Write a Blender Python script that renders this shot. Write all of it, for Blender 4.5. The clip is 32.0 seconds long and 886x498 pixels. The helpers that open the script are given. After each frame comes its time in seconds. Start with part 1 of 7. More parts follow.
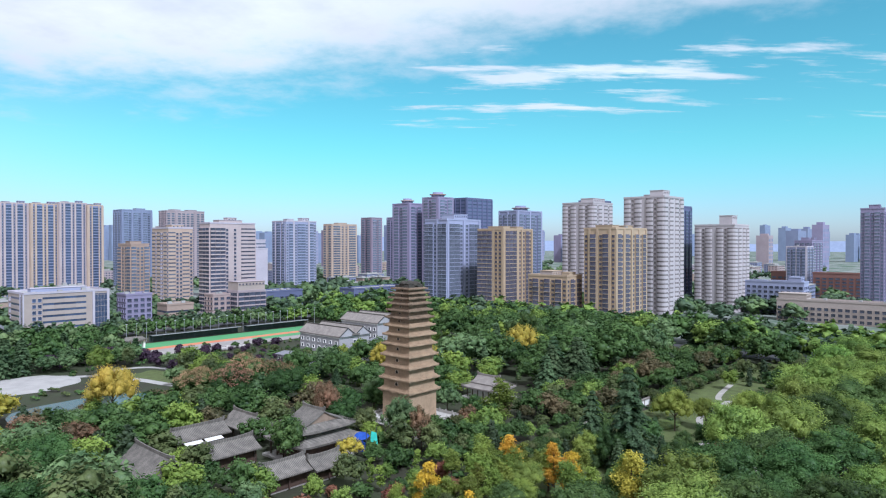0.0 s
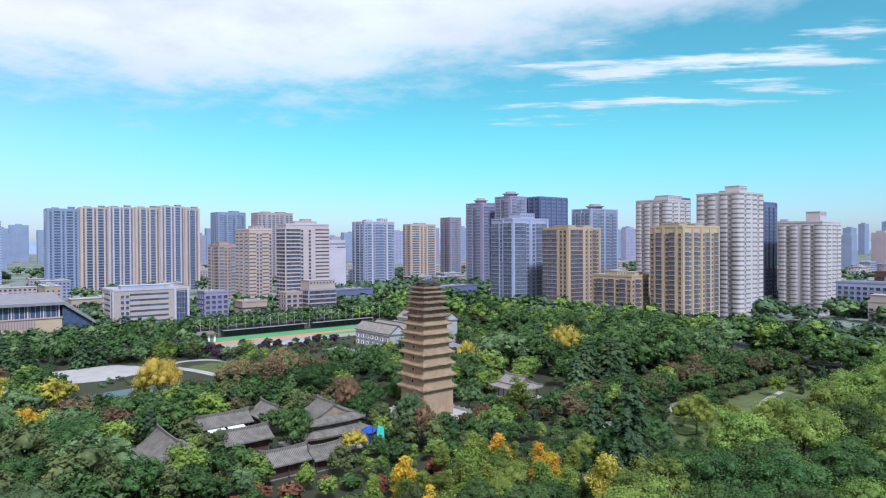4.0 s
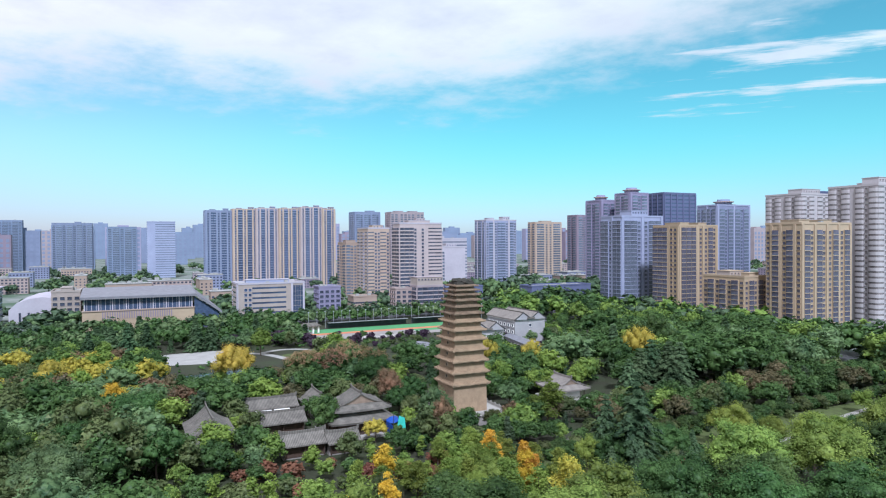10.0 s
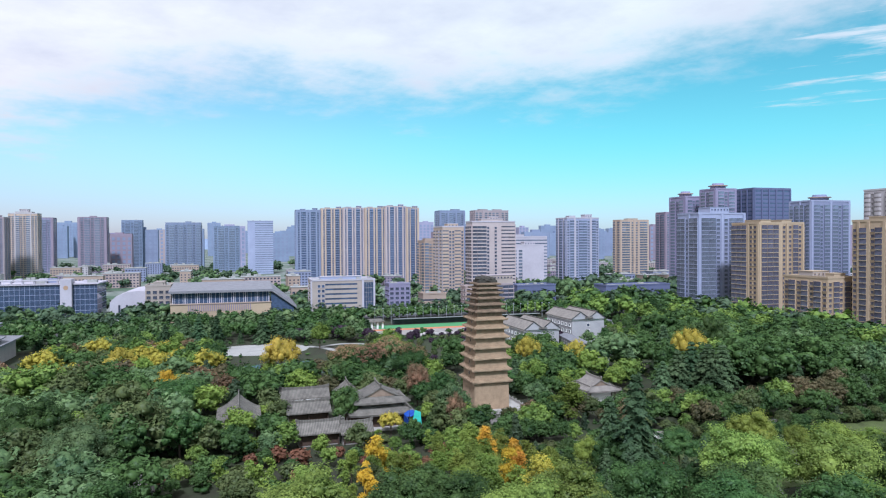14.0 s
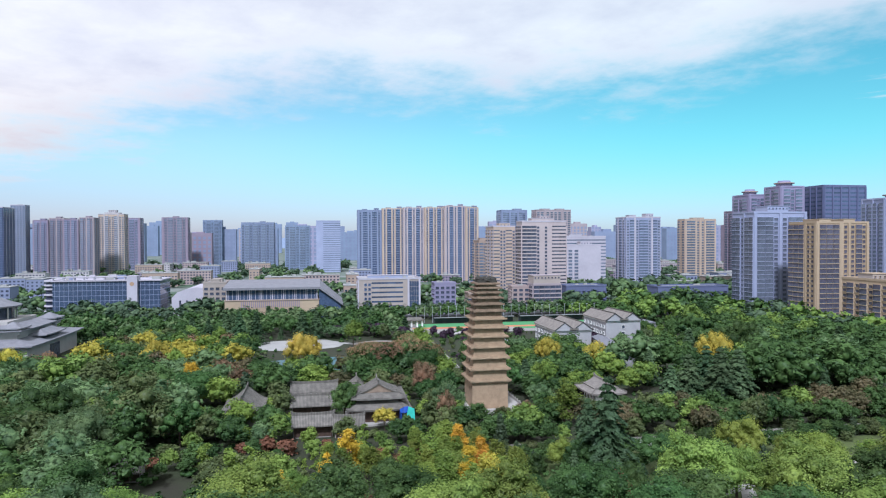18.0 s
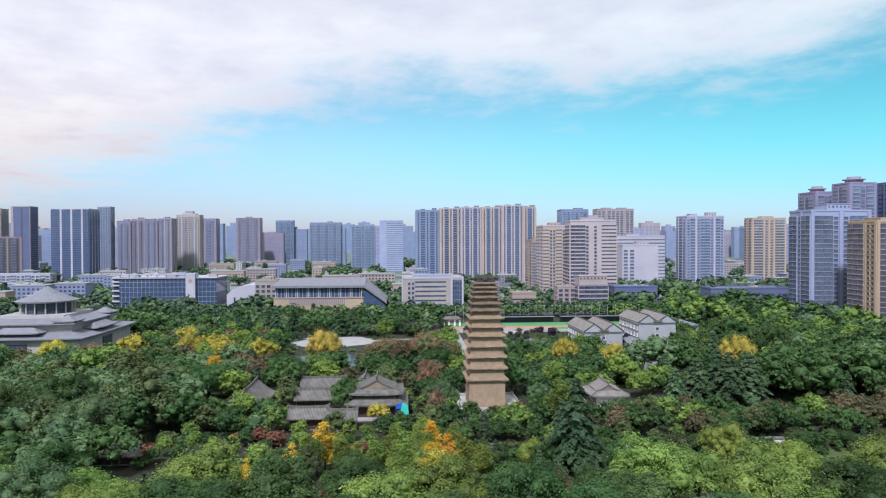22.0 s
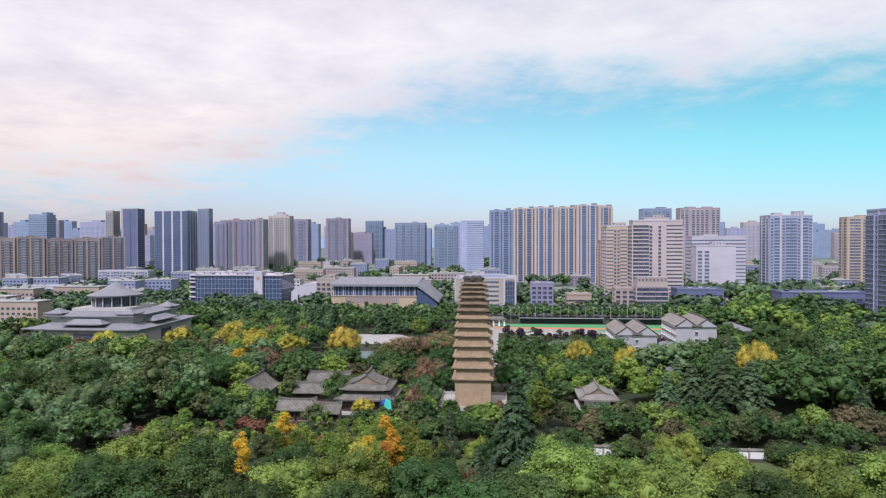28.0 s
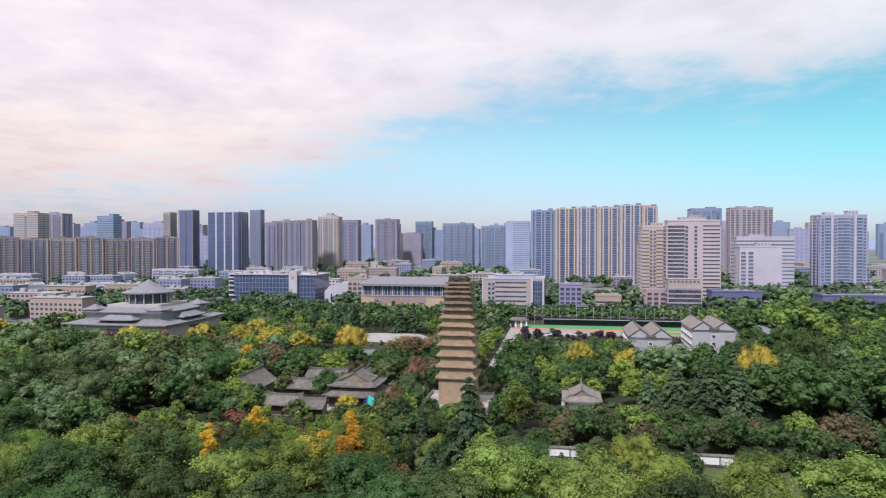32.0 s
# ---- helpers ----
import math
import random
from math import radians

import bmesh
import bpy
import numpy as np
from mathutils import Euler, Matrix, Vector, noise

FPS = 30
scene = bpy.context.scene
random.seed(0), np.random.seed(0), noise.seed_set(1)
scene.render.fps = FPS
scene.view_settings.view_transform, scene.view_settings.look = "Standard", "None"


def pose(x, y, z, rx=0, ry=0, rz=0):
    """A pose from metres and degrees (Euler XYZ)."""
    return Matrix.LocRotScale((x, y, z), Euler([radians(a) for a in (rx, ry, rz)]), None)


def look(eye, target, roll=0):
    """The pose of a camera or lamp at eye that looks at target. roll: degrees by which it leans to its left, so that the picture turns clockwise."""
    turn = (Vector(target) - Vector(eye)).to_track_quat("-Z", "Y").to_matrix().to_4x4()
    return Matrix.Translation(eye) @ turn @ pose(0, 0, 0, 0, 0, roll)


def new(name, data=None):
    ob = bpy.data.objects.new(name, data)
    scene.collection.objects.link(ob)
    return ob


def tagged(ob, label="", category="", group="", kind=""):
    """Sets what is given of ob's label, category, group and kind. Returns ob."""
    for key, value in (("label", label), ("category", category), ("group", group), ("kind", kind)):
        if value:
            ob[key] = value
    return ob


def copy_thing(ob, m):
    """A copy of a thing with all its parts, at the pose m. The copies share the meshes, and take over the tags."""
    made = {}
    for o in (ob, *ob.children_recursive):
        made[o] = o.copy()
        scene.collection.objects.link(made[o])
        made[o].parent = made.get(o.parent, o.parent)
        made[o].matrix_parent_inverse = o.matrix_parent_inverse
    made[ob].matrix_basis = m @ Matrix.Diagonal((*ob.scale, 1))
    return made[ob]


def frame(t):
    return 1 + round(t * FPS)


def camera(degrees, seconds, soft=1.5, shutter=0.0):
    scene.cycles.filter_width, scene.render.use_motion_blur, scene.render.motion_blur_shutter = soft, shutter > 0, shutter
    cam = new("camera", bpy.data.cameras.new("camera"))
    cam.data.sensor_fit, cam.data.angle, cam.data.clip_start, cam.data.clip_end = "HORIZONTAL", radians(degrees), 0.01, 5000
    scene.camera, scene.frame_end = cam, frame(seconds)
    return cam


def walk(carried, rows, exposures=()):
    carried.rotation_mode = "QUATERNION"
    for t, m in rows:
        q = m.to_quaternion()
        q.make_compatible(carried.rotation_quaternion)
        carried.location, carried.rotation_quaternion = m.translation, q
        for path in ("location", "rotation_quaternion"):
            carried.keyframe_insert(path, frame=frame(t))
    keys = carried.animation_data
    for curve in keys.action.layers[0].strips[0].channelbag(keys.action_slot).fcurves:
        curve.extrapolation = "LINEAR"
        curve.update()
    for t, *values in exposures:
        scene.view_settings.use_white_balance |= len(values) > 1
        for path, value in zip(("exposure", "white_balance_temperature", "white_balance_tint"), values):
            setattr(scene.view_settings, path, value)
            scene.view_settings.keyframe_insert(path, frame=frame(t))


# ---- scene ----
cam = camera(67.6, 32.0, soft=1.15)
METRES, EYE, TILT, LEAN, TURN = 194.0, 55.0, 0.0, 0.0, 0.0
ROWS = [
    (0.0, 0.0, 0.0, 0.0, -0.0, -0.57, 0.03),
    (0.5, 0.0156, -0.0011, -0.0, 0.73, -0.59, 0.04),
    (1.0, 0.0312, -0.0025, -0.0001, 1.66, -0.61, 0.05),
    (1.5, 0.047, -0.0038, 0.0001, 2.71, -0.61, 0.09),
    (2.0, 0.0628, -0.0051, 0.0003, 3.83, -0.6, 0.16),
    (2.5, 0.0786, -0.0055, 0.0002, 4.99, -0.59, 0.16),
    (3.0, 0.0943, -0.0059, 0.0001, 6.15, -0.59, 0.2),
    (3.5, 0.1102, -0.0062, 0.0002, 7.29, -0.59, 0.26),
    (5.5, 0.173, -0.0051, 0.0009, 11.8, -0.63, 0.26),
    (6.0, 0.1887, -0.0039, 0.0011, 12.91, -0.64, 0.26),
    (6.5, 0.2044, -0.0023, 0.0012, 14.01, -0.66, 0.28),
    (7.0, 0.2201, -0.0004, 0.0013, 15.12, -0.66, 0.3),
    (7.5, 0.2354, 0.0018, 0.0011, 16.22, -0.64, 0.28),
    (8.0, 0.2511, 0.0043, 0.0012, 17.32, -0.66, 0.31),
    (8.5, 0.2665, 0.007, 0.0011, 18.39, -0.67, 0.27),
    (9.0, 0.2821, 0.0102, 0.0013, 19.47, -0.7, 0.29),
    (9.5, 0.2975, 0.0136, 0.0014, 20.56, -0.72, 0.29),
    (10.0, 0.3131, 0.0173, 0.0015, 21.68, -0.73, 0.3),
    (10.5, 0.3281, 0.0215, 0.0013, 22.8, -0.73, 0.3),
    (11.0, 0.3434, 0.0256, 0.0014, 23.92, -0.75, 0.31),
    (11.5, 0.3584, 0.0301, 0.0015, 25.06, -0.77, 0.3),
    (12.0, 0.3736, 0.0348, 0.0015, 26.19, -0.79, 0.33),
    (12.5, 0.3883, 0.0399, 0.0015, 27.32, -0.8, 0.32),
    (13.0, 0.4032, 0.045, 0.0016, 28.45, -0.82, 0.33),
    (13.5, 0.418, 0.0506, 0.0016, 29.54, -0.83, 0.33),
    (14.0, 0.4323, 0.0566, 0.0017, 30.43, -0.85, 0.31),
    (14.5, 0.4468, 0.0629, 0.0017, 31.22, -0.85, 0.3),
    (16.5, 0.5035, 0.0915, 0.0018, 34.52, -0.86, 0.23),
    (17.0, 0.5173, 0.0986, 0.0019, 35.41, -0.85, 0.24),
    (17.5, 0.5311, 0.1062, 0.0022, 36.3, -0.86, 0.24),
    (18.0, 0.5445, 0.1139, 0.0022, 37.19, -0.87, 0.22),
    (18.5, 0.5579, 0.1218, 0.0022, 38.06, -0.88, 0.19),
    (19.0, 0.5712, 0.1303, 0.0021, 38.93, -0.86, 0.21),
    (19.5, 0.5844, 0.1388, 0.0018, 39.81, -0.86, 0.2),
    (20.0, 0.5973, 0.1477, 0.002, 40.64, -0.87, 0.21),
    (20.5, 0.6101, 0.1569, 0.0021, 41.44, -0.87, 0.22),
    (21.0, 0.6228, 0.166, 0.0018, 42.23, -0.86, 0.21),
    (21.5, 0.6353, 0.1755, 0.0017, 43.0, -0.87, 0.19),
    (22.0, 0.6479, 0.1851, 0.0015, 43.77, -0.87, 0.2),
    (22.5, 0.66, 0.1949, 0.0017, 44.53, -0.89, 0.18),
    (23.0, 0.672, 0.2047, 0.0018, 45.29, -0.88, 0.18),
    (23.5, 0.6839, 0.2146, 0.0019, 46.03, -0.89, 0.16),
    (24.0, 0.6957, 0.2248, 0.0019, 46.76, -0.88, 0.15),
    (24.5, 0.7074, 0.2351, 0.002, 47.47, -0.87, 0.14),
    (25.0, 0.7187, 0.2452, 0.002, 48.18, -0.86, 0.13),
    (25.5, 0.7299, 0.2556, 0.002, 48.92, -0.86, 0.13),
    (27.5, 0.7732, 0.2989, 0.0019, 51.83, -0.86, 0.12),
    (28.0, 0.7836, 0.31, 0.0018, 52.52, -0.85, 0.11),
    (28.5, 0.7939, 0.3214, 0.0016, 53.17, -0.84, 0.09),
    (29.0, 0.8041, 0.333, 0.0014, 53.82, -0.84, 0.08),
    (29.5, 0.8143, 0.3446, 0.0012, 54.45, -0.83, 0.08),
    (30.0, 0.8242, 0.3563, 0.0011, 55.11, -0.82, 0.08),
    (30.5, 0.834, 0.3681, 0.0009, 55.76, -0.81, 0.08),
    (31.0, 0.8437, 0.3799, 0.0008, 56.4, -0.8, 0.06),
    (31.5, 0.8532, 0.3919, 0.0007, 57.03, -0.8, 0.06),
    (32.0, 0.8625, 0.404, 0.0007, 57.67, -0.79, 0.05),
]
EXPOSURES = [(0.0, 0.34, 5380, 15), (14.0, 0.28, 5380, 14), (22.0, 0.22, 5500, 15), (32.0, 0.20, 5900, 21)]
walk(cam, [(t, pose(0, 0, EYE, TILT, LEAN, TURN) @ pose(METRES * x, METRES * y, METRES * z, 90 + pitch, roll, yaw)) for t, x, y, z, yaw, pitch, roll in ROWS], EXPOSURES)

# ---- light and sky ----
SUN_AZ, SUN_EL = -62.0, 50.0     # direction towards the sun, degrees from +x and above the horizon
world = bpy.data.worlds.new("sky")
scene.world = world
world.use_nodes = True


def build_sky():
    nt = world.node_tree
    nt.nodes.clear()
    N = lambda kind, **kw: add_node(nt, kind, **kw)
    out = N("ShaderNodeOutputWorld")
    bg = N("ShaderNodeBackground")
    nt.links.new(bg.outputs[0], out.inputs[0])
    sky = N("ShaderNodeTexSky")
    sky.sky_type = "NISHITA"
    sky.sun_disc = False
    sky.sun_elevation = radians(SUN_EL)
    sky.sun_rotation = radians(90 - SUN_AZ)
    sky.air_density, sky.dust_density, sky.ozone_density = 1.0, 0.6, 1.5
    tc = N("ShaderNodeTexCoord")
    sep = N("ShaderNodeSeparateXYZ")
    nt.links.new(tc.outputs["Generated"], sep.inputs[0])
    L = nt.links.new

    def M(op, a, b=None, clamp=False):
        n = N("ShaderNodeMath")
        n.operation, n.use_clamp = op, clamp
        for i, v in enumerate((a, b)):
            if v is None:
                continue
            if isinstance(v, (int, float)):
                n.inputs[i].default_value = v
            else:
                L(v, n.inputs[i])
        return n.outputs[0]
    x, y, z = sep.outputs
    zc = M("MAXIMUM", z, 0.0)
    # azimuth, turning left from +y, over half a turn
    az = M("ARCTAN2", M("MULTIPLY", x, -1.0), y)
    azn = M("ADD", M("MULTIPLY", az, 1 / (2 * math.pi)), 0.5, True)
    el = M("MULTIPLY", M("ARCSINE", zc), 180 / math.pi)
    # height above the horizon at which the cloud sheet begins, degrees / 30
    edge = N("ShaderNodeValToRGB")
    edge.color_ramp.interpolation = "B_SPLINE"
    stops = ((0.0, 6), (0.36, 19), (0.46, 18.5), (0.515, 15), (0.548, 11.4), (0.60, 11.2), (0.635, 12.4), (0.66, 10.0), (0.69, 5.4), (0.72, 2.2), (0.80, 1.8), (1.0, 5))
    els = edge.color_ramp.elements
    while len(els) < len(stops):
        els.new(0.5)
    for e, (p, v) in zip(els, stops):
        e.position, e.color = p, (v / 30, v / 30, v / 30, 1)
    L(azn, edge.inputs[0])
    ed = M("MULTIPLY", edge.outputs[0], 30.0)
    # cloud plane, flattened by the view towards the horizon
    zz = M("ADD", zc, 0.11)
    pl = N("ShaderNodeCombineXYZ")
    L(M("DIVIDE", x, zz), pl.inputs[0]), L(M("DIVIDE", y, zz), pl.inputs[1])

    def cloud_noise(scale, detail, rough, offset=0.0, stretch=(1, 1, 1)):
        mp = N("ShaderNodeMapping")
        mp.inputs["Location"].default_value = (offset, offset * 0.7, 0)
        mp.inputs["Scale"].default_value = stretch
        mp.inputs["Rotation"].default_value = (0, 0, radians(20))
        L(pl.outputs[0], mp.inputs[0])
        n = N("ShaderNodeTexNoise")
        n.inputs["Scale"].default_value, n.inputs["Detail"].default_value, n.inputs["Roughness"].default_value = scale, detail, rough
        L(mp.outputs[0], n.inputs["Vector"])
        return n.outputs["Fac"]
    big = cloud_noise(1.1, 5, 0.55, 3.1)
    fine = cloud_noise(3.2, 7, 0.62, 7.7)
    streak = M("ADD", cloud_noise(1.9, 6, 0.62, 1.3, (0.55, 2.4, 1)), M("MULTIPLY", M("SUBTRACT", fine, 0.5), 0.28))
    d = M("SUBTRACT", el, ed)
    d = M("ADD", d, M("MULTIPLY", M("SUBTRACT", big, 0.5), 9.0))
    d = M("ADD", d, M("MULTIPLY", M("SUBTRACT", fine, 0.5), 9.0))
    sheet = N("ShaderNodeMapRange")
    sheet.interpolation_type = "SMOOTHSTEP"
    L(d, sheet.inputs[0])
    sheet.inputs[1].default_value, sheet.inputs[2].default_value = -1.8, 4.8
    # thin streaks in the clear part
    st = N("ShaderNodeMapRange")
    st.interpolation_type = "SMOOTHSTEP"
    # the streaks gather in a band over the eastern towers
    band = N("ShaderNodeMapRange")
    band.interpolation_type = "SMOOTHSTEP"
    L(M("ABSOLUTE", M("SUBTRACT", el, 12.8)), band.inputs[0])
    band.inputs[1].default_value, band.inputs[2].default_value, band.inputs[3].default_value, band.inputs[4].default_value = 1.2, 4.6, 0.50, 0.64
    east = N("ShaderNodeMapRange")
    L(azn, east.inputs[0])
    east.inputs[1].default_value, east.inputs[2].default_value, east.inputs[3].default_value, east.inputs[4].default_value = 0.50, 0.56, 0.0, 0.16
    L(M("SUBTRACT", streak, M("ADD", band.outputs[0], east.outputs[0])), st.inputs[0])
    st.inputs[1].default_value, st.inputs[2].default_value = -0.01, 0.15
    hi = N("ShaderNodeMapRange")
    L(el, hi.inputs[0])
    hi.inputs[1].default_value, hi.inputs[2].default_value = 7.0, 11.0
    thin = M("MULTIPLY", st.outputs[0], hi.outputs[0])
    cover = M("MAXIMUM", M("MULTIPLY", sheet.outputs[0], 0.93), M("MULTIPLY", thin, 0.8))
    # cloud colour: white rims, faintly grey where thick
    cc = N("ShaderNodeValToRGB")
    cc.color_ramp.elements[0].position, cc.color_ramp.elements[0].color = 0.38, (*CLOUD_LIT, 1)
    cc.color_ramp.elements[1].position, cc.color_ramp.elements[1].color = 0.66, (*CLOUD_DARK, 1)
    L(M("ADD", M("MULTIPLY", big, 0.6), M("MULTIPLY", fine, 0.4)), cc.inputs[0])
    # clear sky, cyan, paler at the horizon
    tint = N("ShaderNodeMix", data_type="RGBA", blend_type="MULTIPLY")
    tint.inputs["Factor"].default_value = 1.0
    L(sky.outputs[0], tint.inputs["A"])
    lift = N("ShaderNodeMapRange")
    lift.interpolation_type = "SMOOTHSTEP"
    L(el, lift.inputs[0])
    lift.inputs[1].default_value, lift.inputs[2].default_value = 0.0, 9.0
    turn = N("ShaderNodeMapRange")
    turn.interpolation_type = "SMOOTHSTEP"
    L(azn, turn.inputs[0])
    turn.inputs[1].default_value, turn.inputs[2].default_value = 0.53, 0.72
    side = N("ShaderNodeMix", data_type="RGBA")
    L(turn.outputs[0], side.inputs["Factor"])
    side.inputs["A"].default_value, side.inputs["B"].default_value = (*SKY_TINT, 1), (*SKY_TINT_WEST, 1)
    tints = N("ShaderNodeMix", data_type="RGBA")
    L(lift.outputs[0], tints.inputs["Factor"])
    low_side = N("ShaderNodeMix", data_type="RGBA")
    L(turn.outputs[0], low_side.inputs["Factor"])
    low_side.inputs["A"].default_value, low_side.inputs["B"].default_value = (*HORIZON_TINT, 1), (*HORIZON_TINT_WEST, 1)
    L(low_side.outputs["Result"], tints.inputs["A"])
    L(side.outputs["Result"], tints.inputs["B"])
    L(tints.outputs["Result"], tint.inputs["B"])
    mx = N("ShaderNodeMix", data_type="RGBA")
    L(cover, mx.inputs["Factor"])
    L(tint.outputs["Result"], mx.inputs["A"])
    warm = N("ShaderNodeMix", data_type="RGBA", blend_type="MULTIPLY")
    L(turn.outputs[0], warm.inputs["Factor"])
    L(cc.outputs[0], warm.inputs["A"])
    warm.inputs["B"].default_value = (1.04, 0.97, 0.98, 1)
    low = N("ShaderNodeMapRange")
    low.interpolation_type = "SMOOTHSTEP"
    L(el, low.inputs[0])
    low.inputs[1].default_value, low.inputs[2].default_value, low.inputs[3].default_value, low.inputs[4].default_value = 3.0, 15.0, 1.0, 0.0
    cream = N("ShaderNodeMix", data_type="RGBA", blend_type="MULTIPLY")
    L(low.outputs[0], cream.inputs["Factor"])
    L(warm.outputs["Result"], cream.inputs["A"])
    cream.inputs["B"].default_value = (1.02, 0.90, 0.80, 1)
    L(cream.outputs["Result"], mx.inputs["B"])
    L(mx.outputs["Result"], bg.inputs[0])
    bg.inputs[1].default_value = SKY_STRENGTH


def add_node(nt, kind, **kw):
    n = nt.nodes.new(kind)
    for k, v in kw.items():
        if k == "data_type":
            n.data_type = v
        elif k == "blend_type":
            n.blend_type = v
    return n


SKY_STRENGTH = 0.13
SKY_TINT, SKY_TINT_WEST = (0.49, 0.98, 0.74), (1.02, 1.05, 0.86)
HORIZON_TINT, HORIZON_TINT_WEST = (0.62, 0.71, 0.86), (0.66, 0.62, 0.76)
CLOUD_LIT, CLOUD_DARK = (6.9, 6.75, 5.8), (4.9, 4.85, 4.75)
build_sky()
sun = new("sun", bpy.data.lights.new("sun", "SUN"))
sun.data.energy, sun.data.angle, sun.data.color = 3.8, radians(6), (1.0, 0.97, 0.93)
sun.matrix_world = look((0, 0, 0), (-math.cos(radians(SUN_AZ)) * math.cos(radians(SUN_EL)), -math.sin(radians(SUN_AZ)) * math.cos(radians(SUN_EL)), -math.sin(radians(SUN_EL))))

# ---- materials ----
MATS = {}


def material(name, base, second=None, scale=1.0, rough=0.85, bump=0.0, bump_scale=20.0, metal=0.0, fine=0.15, spread=0.0, mix=0.5, spec=0.3):
    """Base colour mottled with a second one, plus fine grain and relief. spread: value change from object to object."""
    m = bpy.data.materials.new(name)
    m.use_nodes = True
    nt = m.node_tree
    b = nt.nodes["Principled BSDF"]
    b.inputs["Roughness"].default_value, b.inputs["Metallic"].default_value = rough, metal
    b.inputs["Specular IOR Level"].default_value = spec
    tc = add_node(nt, "ShaderNodeTexCoord")
    L = nt.links.new
    n1 = add_node(nt, "ShaderNodeTexNoise")
    n1.inputs["Scale"].default_value, n1.inputs["Detail"].default_value, n1.inputs["Roughness"].default_value = scale, 4, 0.6
    n2 = add_node(nt, "ShaderNodeTexNoise")
    n2.inputs["Scale"].default_value, n2.inputs["Detail"].default_value = scale * 14, 3
    L(tc.outputs["Object"], n1.inputs["Vector"]), L(tc.outputs["Object"], n2.inputs["Vector"])
    ramp = add_node(nt, "ShaderNodeValToRGB")
    second = second or tuple(c * 0.72 for c in base)
    ramp.color_ramp.elements[0].position, ramp.color_ramp.elements[0].color = 0.5 - mix * 0.4, (*second, 1)
    ramp.color_ramp.elements[1].position, ramp.color_ramp.elements[1].color = 0.5 + mix * 0.4, (*base, 1)
    L(n1.outputs["Fac"], ramp.inputs[0])
    hsv = add_node(nt, "ShaderNodeHueSaturation")
    L(ramp.outputs[0], hsv.inputs["Color"])
    oi = add_node(nt, "ShaderNodeObjectInfo")
    ma = add_node(nt, "ShaderNodeMath")
    ma.operation = "MULTIPLY_ADD"
    L(n2.outputs["Fac"], ma.inputs[0])
    ma.inputs[1].default_value, ma.inputs[2].default_value = fine * 2, 1 - fine - spread * 0.5
    mb = add_node(nt, "ShaderNodeMath")
    mb.operation = "MULTIPLY_ADD"
    L(oi.outputs["Random"], mb.inputs[0])
    mb.inputs[1].default_value = spread
    L(ma.outputs[0], mb.inputs[2])
    L(mb.outputs[0], hsv.inputs["Value"])
    L(hsv.outputs[0], b.inputs["Base Color"])
    if bump:
        n3 = add_node(nt, "ShaderNodeTexNoise")
        n3.inputs["Scale"].default_value, n3.inputs["Detail"].default_value = bump_scale, 4
        L(tc.outputs["Object"], n3.inputs["Vector"])
        bp = add_node(nt, "ShaderNodeBump")
        bp.inputs["Strength"].default_value, bp.inputs["Distance"].default_value = bump, 0.1
        L(n3.outputs["Fac"], bp.inputs["Height"])
        L(bp.outputs[0], b.inputs["Normal"])
    MATS[name] = m
    return m


